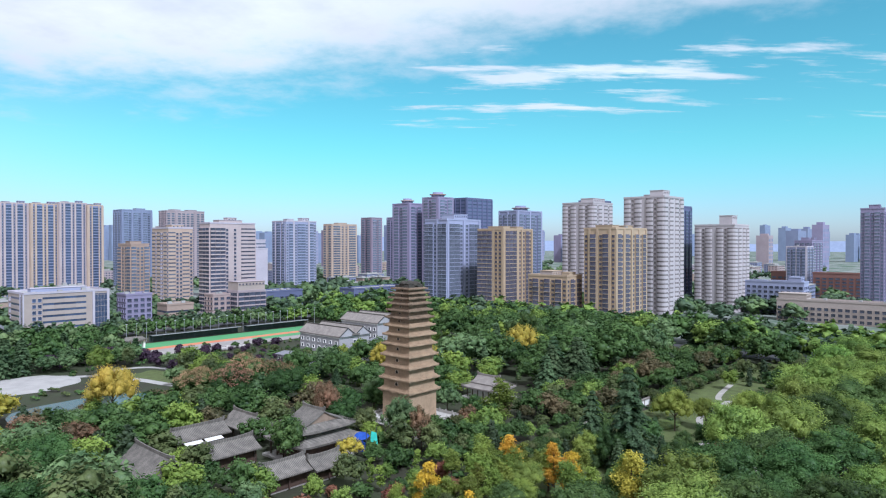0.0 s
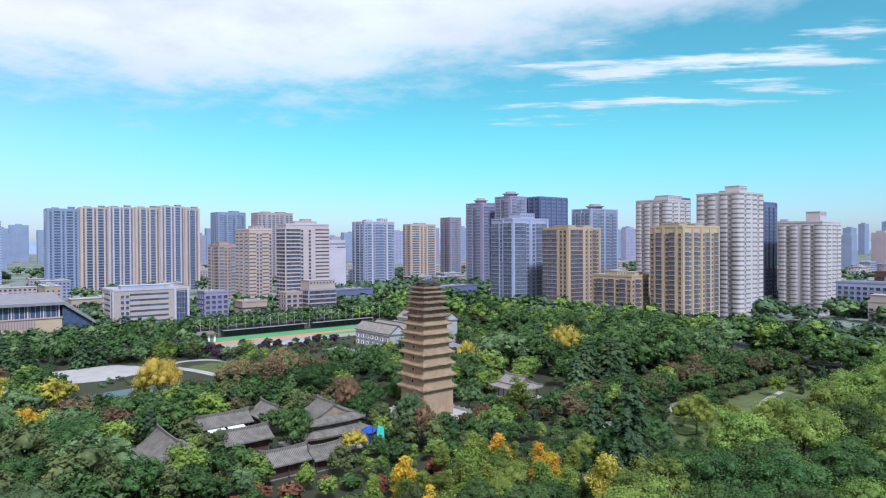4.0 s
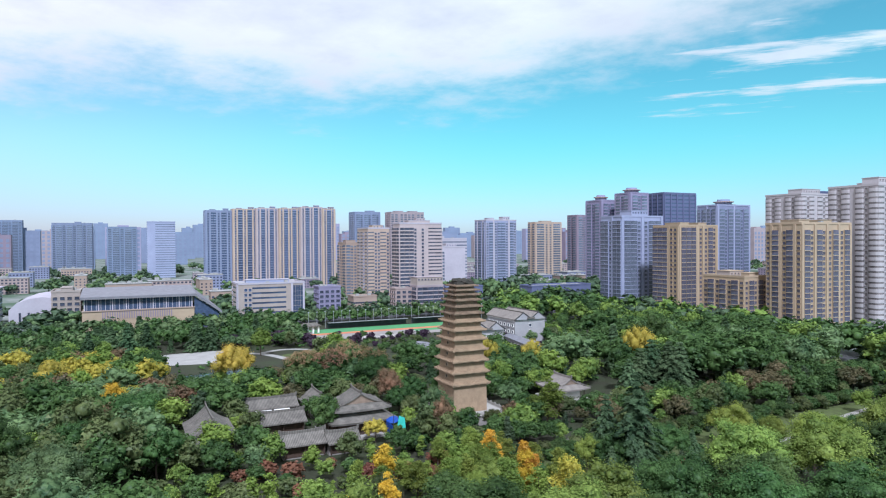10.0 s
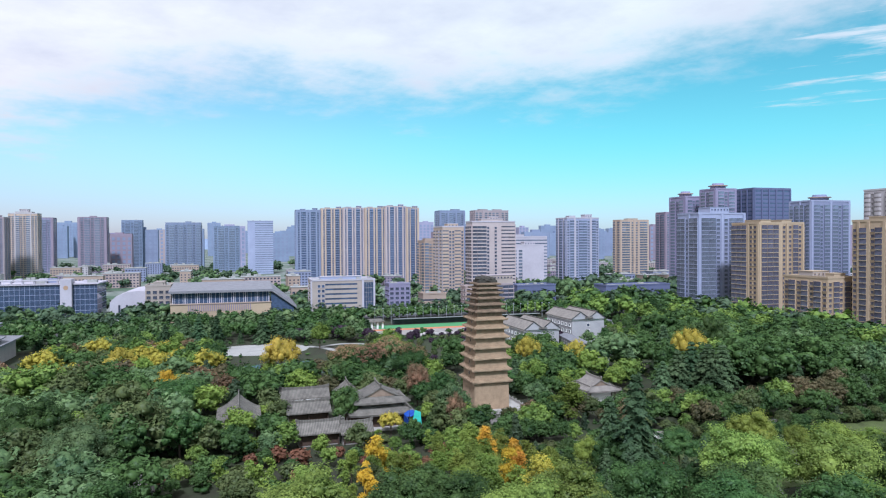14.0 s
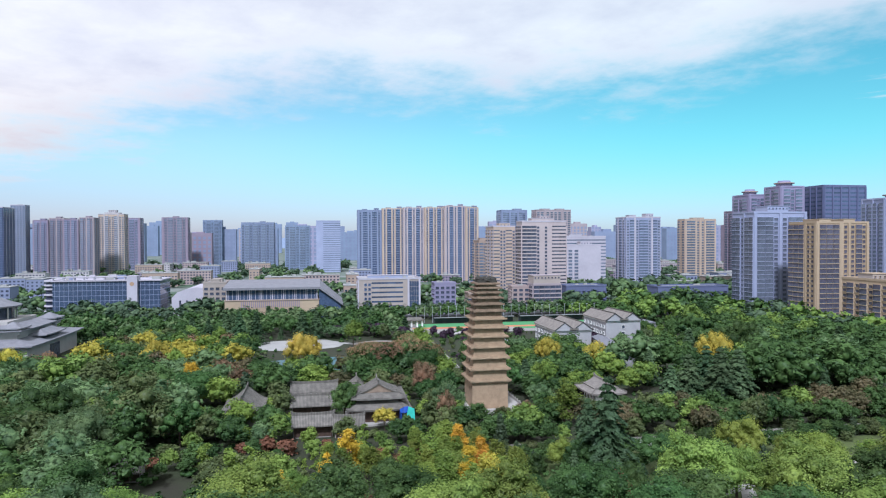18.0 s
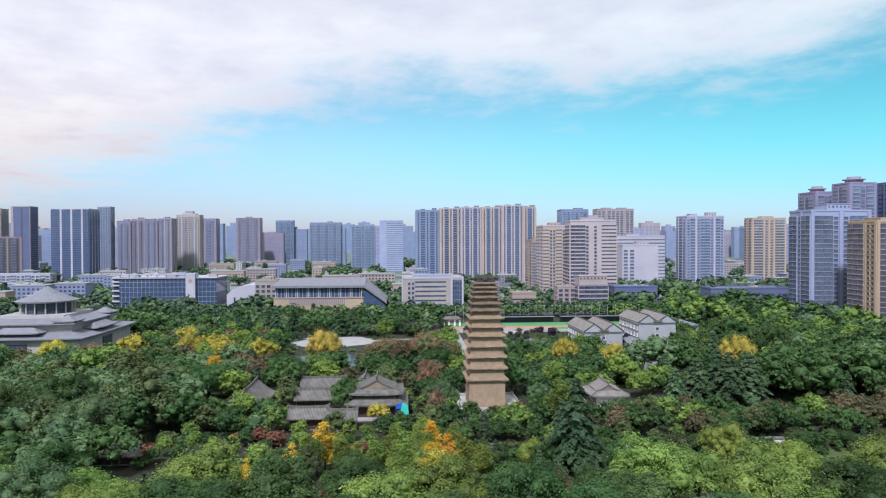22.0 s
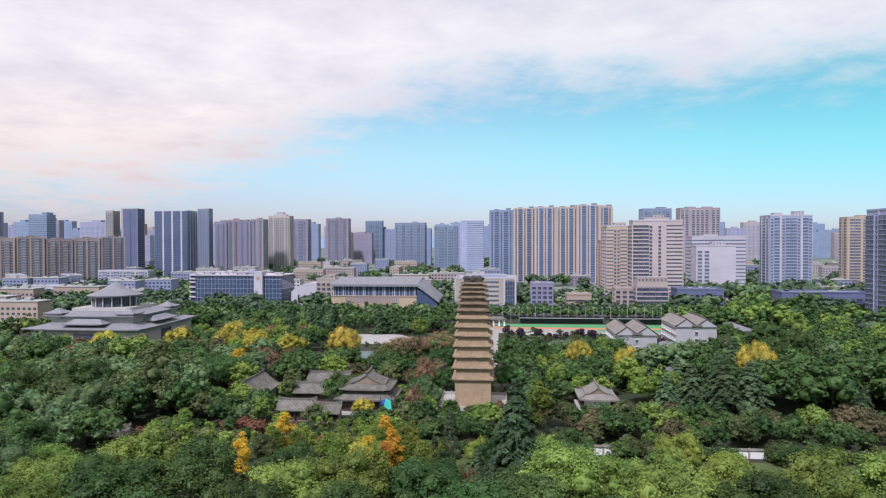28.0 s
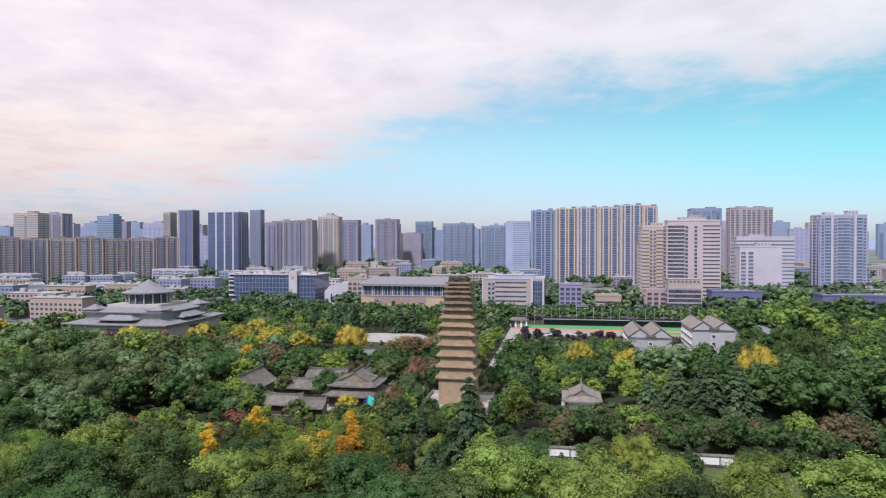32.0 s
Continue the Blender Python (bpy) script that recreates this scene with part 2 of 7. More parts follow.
def leaf_material(name, base, second, hue=0.03, value=0.30, trans=0.25, spread=3.0):
    """Leaves: colour changes from tree to tree and from leaf to leaf, and some light passes through."""
    m = bpy.data.materials.new(name)
    m.use_nodes = True
    nt = m.node_tree
    nt.nodes.clear()
    L = nt.links.new
    out = add_node(nt, "ShaderNodeOutputMaterial")
    oi = add_node(nt, "ShaderNodeObjectInfo")
    geo = add_node(nt, "ShaderNodeNewGeometry")
    tc = add_node(nt, "ShaderNodeTexCoord")
    nz = add_node(nt, "ShaderNodeTexNoise")
    nz.inputs["Scale"].default_value, nz.inputs["Detail"].default_value = spread, 2
    L(tc.outputs["Object"], nz.inputs["Vector"])
    mixc = add_node(nt, "ShaderNodeMix", data_type="RGBA")
    sb = add_node(nt, "ShaderNodeMath")
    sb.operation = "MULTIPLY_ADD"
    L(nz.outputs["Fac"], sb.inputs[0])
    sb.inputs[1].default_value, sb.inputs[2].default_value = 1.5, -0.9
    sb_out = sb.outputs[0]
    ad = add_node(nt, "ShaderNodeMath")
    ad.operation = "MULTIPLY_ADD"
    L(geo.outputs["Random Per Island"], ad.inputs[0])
    # fine noise paints lit tufts and shaded gaps over the smooth clumps
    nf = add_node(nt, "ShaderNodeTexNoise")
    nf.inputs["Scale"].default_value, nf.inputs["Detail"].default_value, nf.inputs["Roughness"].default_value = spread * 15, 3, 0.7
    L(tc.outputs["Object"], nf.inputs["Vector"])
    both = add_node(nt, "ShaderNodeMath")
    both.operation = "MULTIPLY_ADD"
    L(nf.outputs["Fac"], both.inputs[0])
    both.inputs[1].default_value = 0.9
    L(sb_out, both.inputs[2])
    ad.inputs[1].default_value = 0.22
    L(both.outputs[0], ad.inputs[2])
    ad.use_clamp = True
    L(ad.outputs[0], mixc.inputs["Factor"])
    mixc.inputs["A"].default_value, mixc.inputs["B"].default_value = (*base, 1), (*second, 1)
    hsv = add_node(nt, "ShaderNodeHueSaturation")
    L(mixc.outputs["Result"], hsv.inputs["Color"])
    for sock, lo, hi in (("Hue", 0.5 - hue, 0.5 + hue * 0.25), ("Value", 1 - value, 1 + value)):
        mr = add_node(nt, "ShaderNodeMapRange")
        if sock == "Value":
            mu = add_node(nt, "ShaderNodeMath")
            mu.operation = "MULTIPLY"
            L(oi.outputs["Random"], mu.inputs[0])
            mu.inputs[1].default_value = 7.31
            fr = add_node(nt, "ShaderNodeMath")
            fr.operation = "FRACT"
            L(mu.outputs[0], fr.inputs[0])
            L(fr.outputs[0], mr.inputs[0])
        else:
            L(oi.outputs["Random"], mr.inputs[0])
        mr.inputs[3].default_value, mr.inputs[4].default_value = lo, hi
        L(mr.outputs[0], hsv.inputs[sock])
    df = add_node(nt, "ShaderNodeBsdfDiffuse")
    bp = add_node(nt, "ShaderNodeBump")
    bp.inputs["Strength"].default_value, bp.inputs["Distance"].default_value = 0.4, 0.35
    L(nf.outputs["Fac"], bp.inputs["Height"])
    L(bp.outputs[0], df.inputs["Normal"])
    tr = add_node(nt, "ShaderNodeBsdfTranslucent")
    mx = add_node(nt, "ShaderNodeMixShader")
    mx.inputs[0].default_value = trans
    L(hsv.outputs[0], df.inputs[0]), L(hsv.outputs[0], tr.inputs[0])
    L(df.outputs[0], mx.inputs[1]), L(tr.outputs[0], mx.inputs[2])
    gl = add_node(nt, "ShaderNodeBsdfGlossy")
    gl.inputs["Roughness"].default_value = 0.5
    gl.inputs["Color"].default_value = (0.9, 0.92, 1.0, 1)
    sheen = add_node(nt, "ShaderNodeMixShader")
    sheen.inputs[0].default_value = 0.010
    L(mx.outputs[0], sheen.inputs[1]), L(gl.outputs[0], sheen.inputs[2])
    L(sheen.outputs[0], out.inputs[0])
    MATS[name] = m
    return m


def glass_material(name, base, rough=0.08, spread=0.5):
    m = material(name, base, tuple(c * 0.6 for c in base), 0.6, rough, spread=spread, spec=0.6, fine=0.05)
    return m


material("city_ground", (0.20, 0.21, 0.20), (0.06, 0.10, 0.06), 0.02, 0.95, mix=0.25)
material("park_earth", (0.035, 0.048, 0.020), (0.032, 0.028, 0.020), 0.06, 0.95, bump=0.4, bump_scale=3)
material("lawn", (0.090, 0.118, 0.036), (0.060, 0.072, 0.026), 0.30, 0.95, bump=0.4, bump_scale=6)
material("hedge", (0.11, 0.15, 0.035), (0.055, 0.085, 0.025), 1.6, 0.95, bump=1.0, bump_scale=12, mix=0.3)
material("asphalt", (0.07, 0.07, 0.075), (0.05, 0.05, 0.052), 0.3, 0.9)
material("paving", (0.36, 0.345, 0.33), (0.28, 0.27, 0.26), 0.2, 0.85)
material("paving_old", (0.33, 0.31, 0.28), (0.24, 0.23, 0.21), 0.3, 0.9)
material("pond_water", (0.03, 0.045, 0.04), (0.02, 0.035, 0.03), 0.1, 0.16, bump=0.06, bump_scale=1.5, spec=0.8)
material("turf_green", (0.085, 0.270, 0.110), (0.070, 0.215, 0.090), 0.06, 0.9)
material("track_red", (0.50, 0.19, 0.10), (0.42, 0.15, 0.08), 0.1, 0.9)
material("court_grey", (0.30, 0.275, 0.26), None, 0.1, 0.9)
material("pagoda_brick", (0.375, 0.268, 0.175), (0.235, 0.168, 0.110), 0.6, 0.95, bump=0.6, bump_scale=9, fine=0.25, mix=0.7)
material("pagoda_brick_old", (0.285, 0.200, 0.135), (0.125, 0.092, 0.066), 0.7, 0.95, bump=0.7, bump_scale=8, fine=0.28, mix=0.6)
material("pagoda_top", (0.060, 0.052, 0.044), (0.035, 0.034, 0.028), 0.8, 0.95, bump=0.8, bump_scale=5)
material("niche_shade", (0.02, 0.018, 0.016), None, 1, 0.9)
material("niche_rim", (0.50, 0.44, 0.37), (0.38, 0.31, 0.25), 1.5, 0.9)
material("stone_pale", (0.40, 0.38, 0.35), (0.31, 0.29, 0.27), 0.5, 0.85)
material("roof_tile_grey", (0.205, 0.185, 0.162), (0.105, 0.096, 0.085), 0.5, 0.8, bump=0.6, bump_scale=6, spread=0.25)
material("roof_tile_pale", (0.27, 0.24, 0.215), (0.18, 0.16, 0.145), 0.4, 0.85, bump=0.4, bump_scale=6)
material("wood_dark", (0.09, 0.055, 0.04), (0.05, 0.035, 0.028), 1.0, 0.7)
material("brick_grey", (0.30, 0.27, 0.25), (0.22, 0.20, 0.19), 0.6, 0.9, bump=0.3)
material("plaster_white", (0.74, 0.73, 0.70), (0.62, 0.61, 0.58), 0.3, 0.85)
material("plaster_grey", (0.36, 0.35, 0.36), (0.28, 0.275, 0.29), 0.15, 0.85, spread=0.1)
material("gable_wood", (0.27, 0.20, 0.150), (0.20, 0.145, 0.11), 1.0, 0.75)
material("tarp_blue", (0.02, 0.075, 0.36), (0.014, 0.05, 0.26), 1.0, 0.5)
material("tarp_mint", (0.08, 0.55, 0.45), None, 1.0, 0.6)
material("bark", (0.10, 0.075, 0.055), (0.06, 0.045, 0.035), 1.5, 0.95)
material("metal_dark", (0.05, 0.055, 0.06), None, 1.0, 0.5)
material("metal_white", (0.42, 0.43, 0.46), None, 1.0, 0.5)
material("museum_stone", (0.40, 0.37, 0.355), (0.33, 0.305, 0.295), 0.2, 0.85)
material("museum_roof", (0.22, 0.215, 0.235), (0.165, 0.16, 0.18), 0.3, 0.75)
material("corridor_roof", (0.20, 0.20, 0.225), (0.15, 0.15, 0.17), 0.4, 0.8)
material("roof_concrete", (0.36, 0.35, 0.34), (0.24, 0.24, 0.24), 0.15, 0.9)
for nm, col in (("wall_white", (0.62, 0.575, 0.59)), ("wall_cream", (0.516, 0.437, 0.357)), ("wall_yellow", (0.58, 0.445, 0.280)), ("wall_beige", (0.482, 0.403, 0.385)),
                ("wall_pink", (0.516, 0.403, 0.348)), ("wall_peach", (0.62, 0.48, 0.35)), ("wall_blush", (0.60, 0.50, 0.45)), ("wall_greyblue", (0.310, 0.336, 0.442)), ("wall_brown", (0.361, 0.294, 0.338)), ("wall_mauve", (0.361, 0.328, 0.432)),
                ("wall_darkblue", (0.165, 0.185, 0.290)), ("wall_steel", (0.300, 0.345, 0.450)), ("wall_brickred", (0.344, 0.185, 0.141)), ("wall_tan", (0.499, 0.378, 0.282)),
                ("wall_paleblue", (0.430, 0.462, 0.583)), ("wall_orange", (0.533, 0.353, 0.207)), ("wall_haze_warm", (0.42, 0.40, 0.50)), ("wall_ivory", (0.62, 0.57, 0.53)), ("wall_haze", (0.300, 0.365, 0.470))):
    # blue kept stronger: distance haze tinted into the walls, most in the haze tones
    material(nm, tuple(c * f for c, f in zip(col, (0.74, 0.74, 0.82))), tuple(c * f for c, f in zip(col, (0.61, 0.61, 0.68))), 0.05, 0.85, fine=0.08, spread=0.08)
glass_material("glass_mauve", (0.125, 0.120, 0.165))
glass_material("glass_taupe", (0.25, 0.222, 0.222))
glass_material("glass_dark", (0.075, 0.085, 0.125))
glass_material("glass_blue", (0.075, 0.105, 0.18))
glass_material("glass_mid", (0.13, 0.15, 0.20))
# distance haze painted into the panes of far towers as a paler colour
glass_material("glass_haze", (0.165, 0.20, 0.27))


def ribbed(name, pitch, depth):
    """Rows of half-round tiles: colour bands along the eaves, darker stripes painting the shade of the channels."""
    nt = MATS[name].node_tree
    b = nt.nodes["Principled BSDF"]
    L = nt.links.new
    tc = add_node(nt, "ShaderNodeTexCoord")
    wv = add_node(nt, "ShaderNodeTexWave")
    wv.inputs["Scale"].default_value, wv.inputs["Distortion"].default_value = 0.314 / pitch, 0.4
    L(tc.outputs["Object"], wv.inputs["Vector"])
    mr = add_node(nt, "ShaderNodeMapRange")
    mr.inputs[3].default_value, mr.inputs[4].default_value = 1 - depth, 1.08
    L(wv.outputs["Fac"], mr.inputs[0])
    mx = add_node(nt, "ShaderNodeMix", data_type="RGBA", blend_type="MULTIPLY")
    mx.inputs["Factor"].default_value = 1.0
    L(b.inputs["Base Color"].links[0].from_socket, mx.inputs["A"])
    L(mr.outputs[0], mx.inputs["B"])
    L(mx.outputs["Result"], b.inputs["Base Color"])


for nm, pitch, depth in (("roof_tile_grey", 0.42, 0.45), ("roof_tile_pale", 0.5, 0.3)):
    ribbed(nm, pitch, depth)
# in the greens the dark first tone paints crown shade, the second lit leaf
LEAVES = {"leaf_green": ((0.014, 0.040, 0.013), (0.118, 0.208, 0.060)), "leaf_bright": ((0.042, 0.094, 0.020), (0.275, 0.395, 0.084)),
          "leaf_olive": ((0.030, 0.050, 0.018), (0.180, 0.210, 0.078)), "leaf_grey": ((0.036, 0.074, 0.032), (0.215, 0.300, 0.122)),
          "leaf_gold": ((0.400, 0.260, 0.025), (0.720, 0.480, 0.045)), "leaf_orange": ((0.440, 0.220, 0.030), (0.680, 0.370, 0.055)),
          # leaf_hazy: blue distance haze mixed into the leaf colour of far trees
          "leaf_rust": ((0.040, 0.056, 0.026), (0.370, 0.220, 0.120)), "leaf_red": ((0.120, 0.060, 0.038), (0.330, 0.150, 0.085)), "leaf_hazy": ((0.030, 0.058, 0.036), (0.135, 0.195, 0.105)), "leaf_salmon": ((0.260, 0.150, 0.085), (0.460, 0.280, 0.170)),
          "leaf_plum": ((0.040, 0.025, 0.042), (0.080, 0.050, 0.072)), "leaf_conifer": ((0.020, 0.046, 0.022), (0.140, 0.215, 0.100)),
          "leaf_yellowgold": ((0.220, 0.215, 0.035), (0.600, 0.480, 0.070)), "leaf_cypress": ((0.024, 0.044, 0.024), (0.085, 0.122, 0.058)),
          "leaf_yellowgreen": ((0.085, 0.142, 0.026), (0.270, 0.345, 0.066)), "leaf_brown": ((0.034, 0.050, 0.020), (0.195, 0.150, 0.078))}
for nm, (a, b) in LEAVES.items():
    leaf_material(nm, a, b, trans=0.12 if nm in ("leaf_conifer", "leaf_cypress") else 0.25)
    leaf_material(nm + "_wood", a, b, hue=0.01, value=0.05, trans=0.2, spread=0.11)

# ---- mesh helpers ----
GRID = 47.5                       # the town's street grid, degrees from +x
UX, UY = math.cos(radians(GRID)), math.sin(radians(GRID))


def uv(u, v, z=0.0):
    """A place from its distances along and across the street grid."""
    return Vector((u * UX - v * UY, u * UY + v * UX, z))


class Mesh:
    """Gathers faces, each with a material, into one mesh."""

    def __init__(self):
        self.v, self.f, self.m, self.mats = [], [], [], []

    def slot(self, mat):
        if mat not in self.mats:
            self.mats.append(mat)
        return self.mats.index(mat)

    def face(self, pts, mat):
        n = len(self.v)
        self.v += [tuple(p) for p in pts]
        self.f.append(tuple(range(n, n + len(pts))))
        self.m.append(self.slot(mat))

    def box(self, x0, x1, y0, y1, z0, z1, mat, turn=None):
        n, s = len(self.v), self.slot(mat)
        pts = [Vector((x, y, z)) for z in (z0, z1) for x, y in ((x0, y0), (x1, y0), (x1, y1), (x0, y1))]
        if turn:
            pts = [turn @ p for p in pts]
        self.v += [tuple(p) for p in pts]
        for q in ((3, 2, 1, 0), (4, 5, 6, 7), (0, 1, 5, 4), (1, 2, 6, 5), (2, 3, 7, 6), (3, 0, 4, 7)):
            self.f.append(tuple(n + i for i in q))
            self.m.append(s)

    def loft(self, rings, mat, closed=True, caps=True):
        """Skins rings of equally many points."""
        n, s, k = len(self.v), self.slot(mat), len(rings[0])
        for r in rings:
            self.v += [tuple(p) for p in r]
        for i in range(len(rings) - 1):
            for j in range(k if closed else k - 1):
                a, b = n + i * k + j, n + i * k + (j + 1) % k
                self.f.append((a, b, b + k, a + k))
                self.m.append(s)
        if caps:
            self.f.append(tuple(range(n + k - 1, n - 1, -1)))
            self.f.append(tuple(range(n + (len(rings) - 1) * k, n + len(rings) * k)))
            self.m += [s, s]

    def prism(self, outline, z0, z1, mat):
        self.loft([[(x, y, z0) for x, y in outline], [(x, y, z1) for x, y in outline]], mat)

    def lathe(self, profile, sides, mat, cx=0.0, cy=0.0, caps=True):
        self.loft([[(cx + r * math.cos(2 * math.pi * i / sides), cy + r * math.sin(2 * math.pi * i / sides), z) for i in range(sides)] for r, z in profile], mat, True, caps)

    def add(self, other, m):
        """Joins a moved copy of another gathering."""
        n = len(self.v)
        self.v += [tuple(m @ Vector(p)) for p in other.v]
        slots = [self.slot(x) for x in other.mats]
        self.f += [tuple(n + i for i in q) for q in other.f]
        self.m += [slots[i] for i in other.m]

    def data(self, name):
        me = bpy.data.meshes.new(name)
        me.from_pydata(self.v, [], self.f)
        for x in self.mats:
            me.materials.append(MATS[x])
        me.polygons.foreach_set("material_index", np.array(self.m, dtype=np.int32))
        me.update()
        return me


def part(name, mesh, parent, label="", m=None, kind=""):
    """One mesh object under a thing or a part."""
    ob = new(name, mesh.data(name) if isinstance(mesh, Mesh) else mesh)
    ob.parent = parent
    if m is not None:
        ob.matrix_basis = m
    return tagged(ob, label=label, kind=kind)


def thing(name, m, label, category, group="", kind=""):
    ob = new(name)
    ob.empty_display_size = 0.2
    ob.matrix_basis = m
    return tagged(ob, label, category, group, kind)


def single(name, mesh, m, label, category, group="", kind=""):
    ob = new(name, mesh.data(name) if isinstance(mesh, Mesh) else mesh)
    ob.matrix_basis = m
    return tagged(ob, label, category, group, kind)


def on_grid(u, v, z=0.0, turn=0.0):
    p = uv(u, v, z)
    return pose(p.x, p.y, p.z, 0, 0, GRID + turn)

# ---- ground and open spaces ----
def sheet(name, u0, u1, v0, v1, z, mat, label, category, kind="structure", thick=0.3):
    me = Mesh()
    me.box(u0, u1, v0, v1, z - thick, z, mat)
    return single(name, me, on_grid(0, 0), label, category, "", kind)


def ground_sheet():
    me = Mesh()
    me.face([(-4800, -4800, 0), (4800, -4800, 0), (4800, 4800, 0), (-4800, 4800, 0)], "city_ground")
    single("ground", me, pose(0, 0, 0), "wide grey-green town ground reaching to the horizon", "ground", "", "structure")


ground_sheet()
sheet("park_ground", -140, 330, 20, 402, 0.10, "park_earth", "dark earth and grass under the park trees", "ground")
sheet("lawn", 120, 320, 62, 97, 0.16, "lawn", "mown lawn strip outside the white park wall", "lawn")
sheet("road", -900, 900, 403, 417, 0.08, "asphalt", "grey asphalt road behind the sports field", "road")
sheet("street", 333, 349, -600, 900, 0.12, "asphalt", "grey asphalt street along the tower blocks", "road")
sheet("avenue", -400, 600, 2, 18, 0.10, "asphalt", "grey asphalt avenue under tall street trees", "road")
def blob(name, cu, cv, ru, rv, z, mat, label, category, wobble=0.12, seed=0.0, thick=0.3):
    """A sheet with a free rounded outline."""
    me = Mesh()
    pts = []
    for k in range(48):
        a = k / 48 * 2 * math.pi
        f = 1 + wobble * 2 * noise.noise((math.cos(a) * 1.3 + seed, math.sin(a) * 1.3, seed))
        pts.append((cu + ru * f * math.copysign(abs(math.cos(a)) ** 0.8, math.cos(a)), cv + rv * f * math.copysign(abs(math.sin(a)) ** 0.8, math.sin(a))))
    me.prism(pts, z - thick, z, mat)
    return single(name, me, on_grid(0, 0), label, category, "", "structure")


def ribbon(name, pts, width, z, mat, label, category="path", thick=0.25):
    """A path along a smooth line of places on the grid."""
    me = Mesh()
    line = []
    for i in range(len(pts) - 1):
        p0, p1, p2, p3 = (Vector(pts[max(0, min(len(pts) - 1, i + k))]) for k in (-1, 0, 1, 2))
        for k in range(8):
            t = k / 8
            line.append(0.5 * (2 * p1 + (p2 - p0) * t + (2 * p0 - 5 * p1 + 4 * p2 - p3) * t * t + (3 * p1 - p0 - 3 * p2 + p3) * t ** 3))
    line.append(Vector(pts[-1]))
    rings = []
    for i, p in enumerate(line):
        d = (line[min(i + 1, len(line) - 1)] - line[max(i - 1, 0)]).normalized()
        n = Vector((-d.y, d.x)) * width / 2
        rings.append([(p.x + n.x, p.y + n.y, z - thick), (p.x - n.x, p.y - n.y, z - thick), (p.x - n.x, p.y - n.y, z), (p.x + n.x, p.y + n.y, z)])
    me.loft(rings, mat)
    return single(name, me, on_grid(0, 0), label, category, "", "structure")


blob("plaza", 74, 291, 22, 17, 0.16, "paving", "pale paved plaza beside the pond", "plaza", 0.15, 2.0)
blob("pond", 81, 235, 24, 14, 0.14, "pond_water", "still pond reflecting the pale sky", "water", 0.22, 5.0, 0.1)
blob("garden_lawn", 120, 268, 9, 16, 0.15, "lawn", "small lawn between the park walks", "lawn", 0.2, 8.0)
ribbon("walk", [(92, 296), (104, 288), (112, 270), (118, 246), (128, 232)], 4.0, 0.19, "paving", "pale curving park walk")
ribbon("walk", [(104, 290), (116, 296), (128, 290), (134, 270)], 3.2, 0.20, "paving", "pale curving park walk")
ribbon("walk", [(142.5, 215), (142.5, 250), (142.5, 300), (142.5, 345)], 6.0, 0.18, "paving_old", "straight paved walk leading to the white gate")
ribbon("walk", [(172, 66), (190, 72), (206, 80), (222, 78), (238, 86), (262, 90)], 2.0, 0.24, "paving_old", "narrow winding path across the lawn")
ribbon("walk", [(160, 40), (176, 62), (180, 70)], 3.0, 0.22, "paving_old", "paved path under the street trees")
blob("rest_area", 230, 80, 5, 2.6, 0.25, "paving_old", "small paved rest area on the lawn", "plaza", 0.1, 3.0)
for hu, hv, ru, rv, sd in ((192, 84, 6, 3, 1.0), (206, 73, 5, 3, 4.0), (214, 89, 6, 2.5, 6.0), (228, 84, 5, 2.5, 9.0)):
    blob("flower_bed", hu, hv, ru, rv, 0.42, "hedge", "low clipped green hedge bed on the lawn", "hedge", 0.25, sd)
sheet("field_edge", 142, 268, 318, 361, 0.16, "court_grey", "pale grey hard surface round the sports field", "sports field")
sheet("turf", 146, 268, 344, 361, 0.20, "turf_green", "green artificial turf of the sports field", "sports field")
sheet("running_track", 142, 268, 337.5, 344, 0.22, "track_red", "red running track across the sports field", "sports field")
sheet("side_turf", 205, 268, 329, 337.5, 0.20, "turf_green", "green strip in front of the running track", "sports field")
sheet("court", 172, 262, 319, 328, 0.24, "court_grey", "pale grey hard court beside the running track", "sports field")



# ---- pagoda ----
def square_ring(h, z, n=1, lift=0.0):
    """A square ring of half width h; its corners are lifted a little."""
    pts = []
    for a, b in (((-h, -h), (h, -h)), ((h, -h), (h, h)), ((h, h), (-h, h)), ((-h, h), (-h, -h))):
        for k in range(n):
            f = k / n
            edge = abs(2 * f - 1) ** 4
            pts.append((a[0] + (b[0] - a[0]) * f, a[1] + (b[1] - a[1]) * f, z + lift * edge))
    return pts


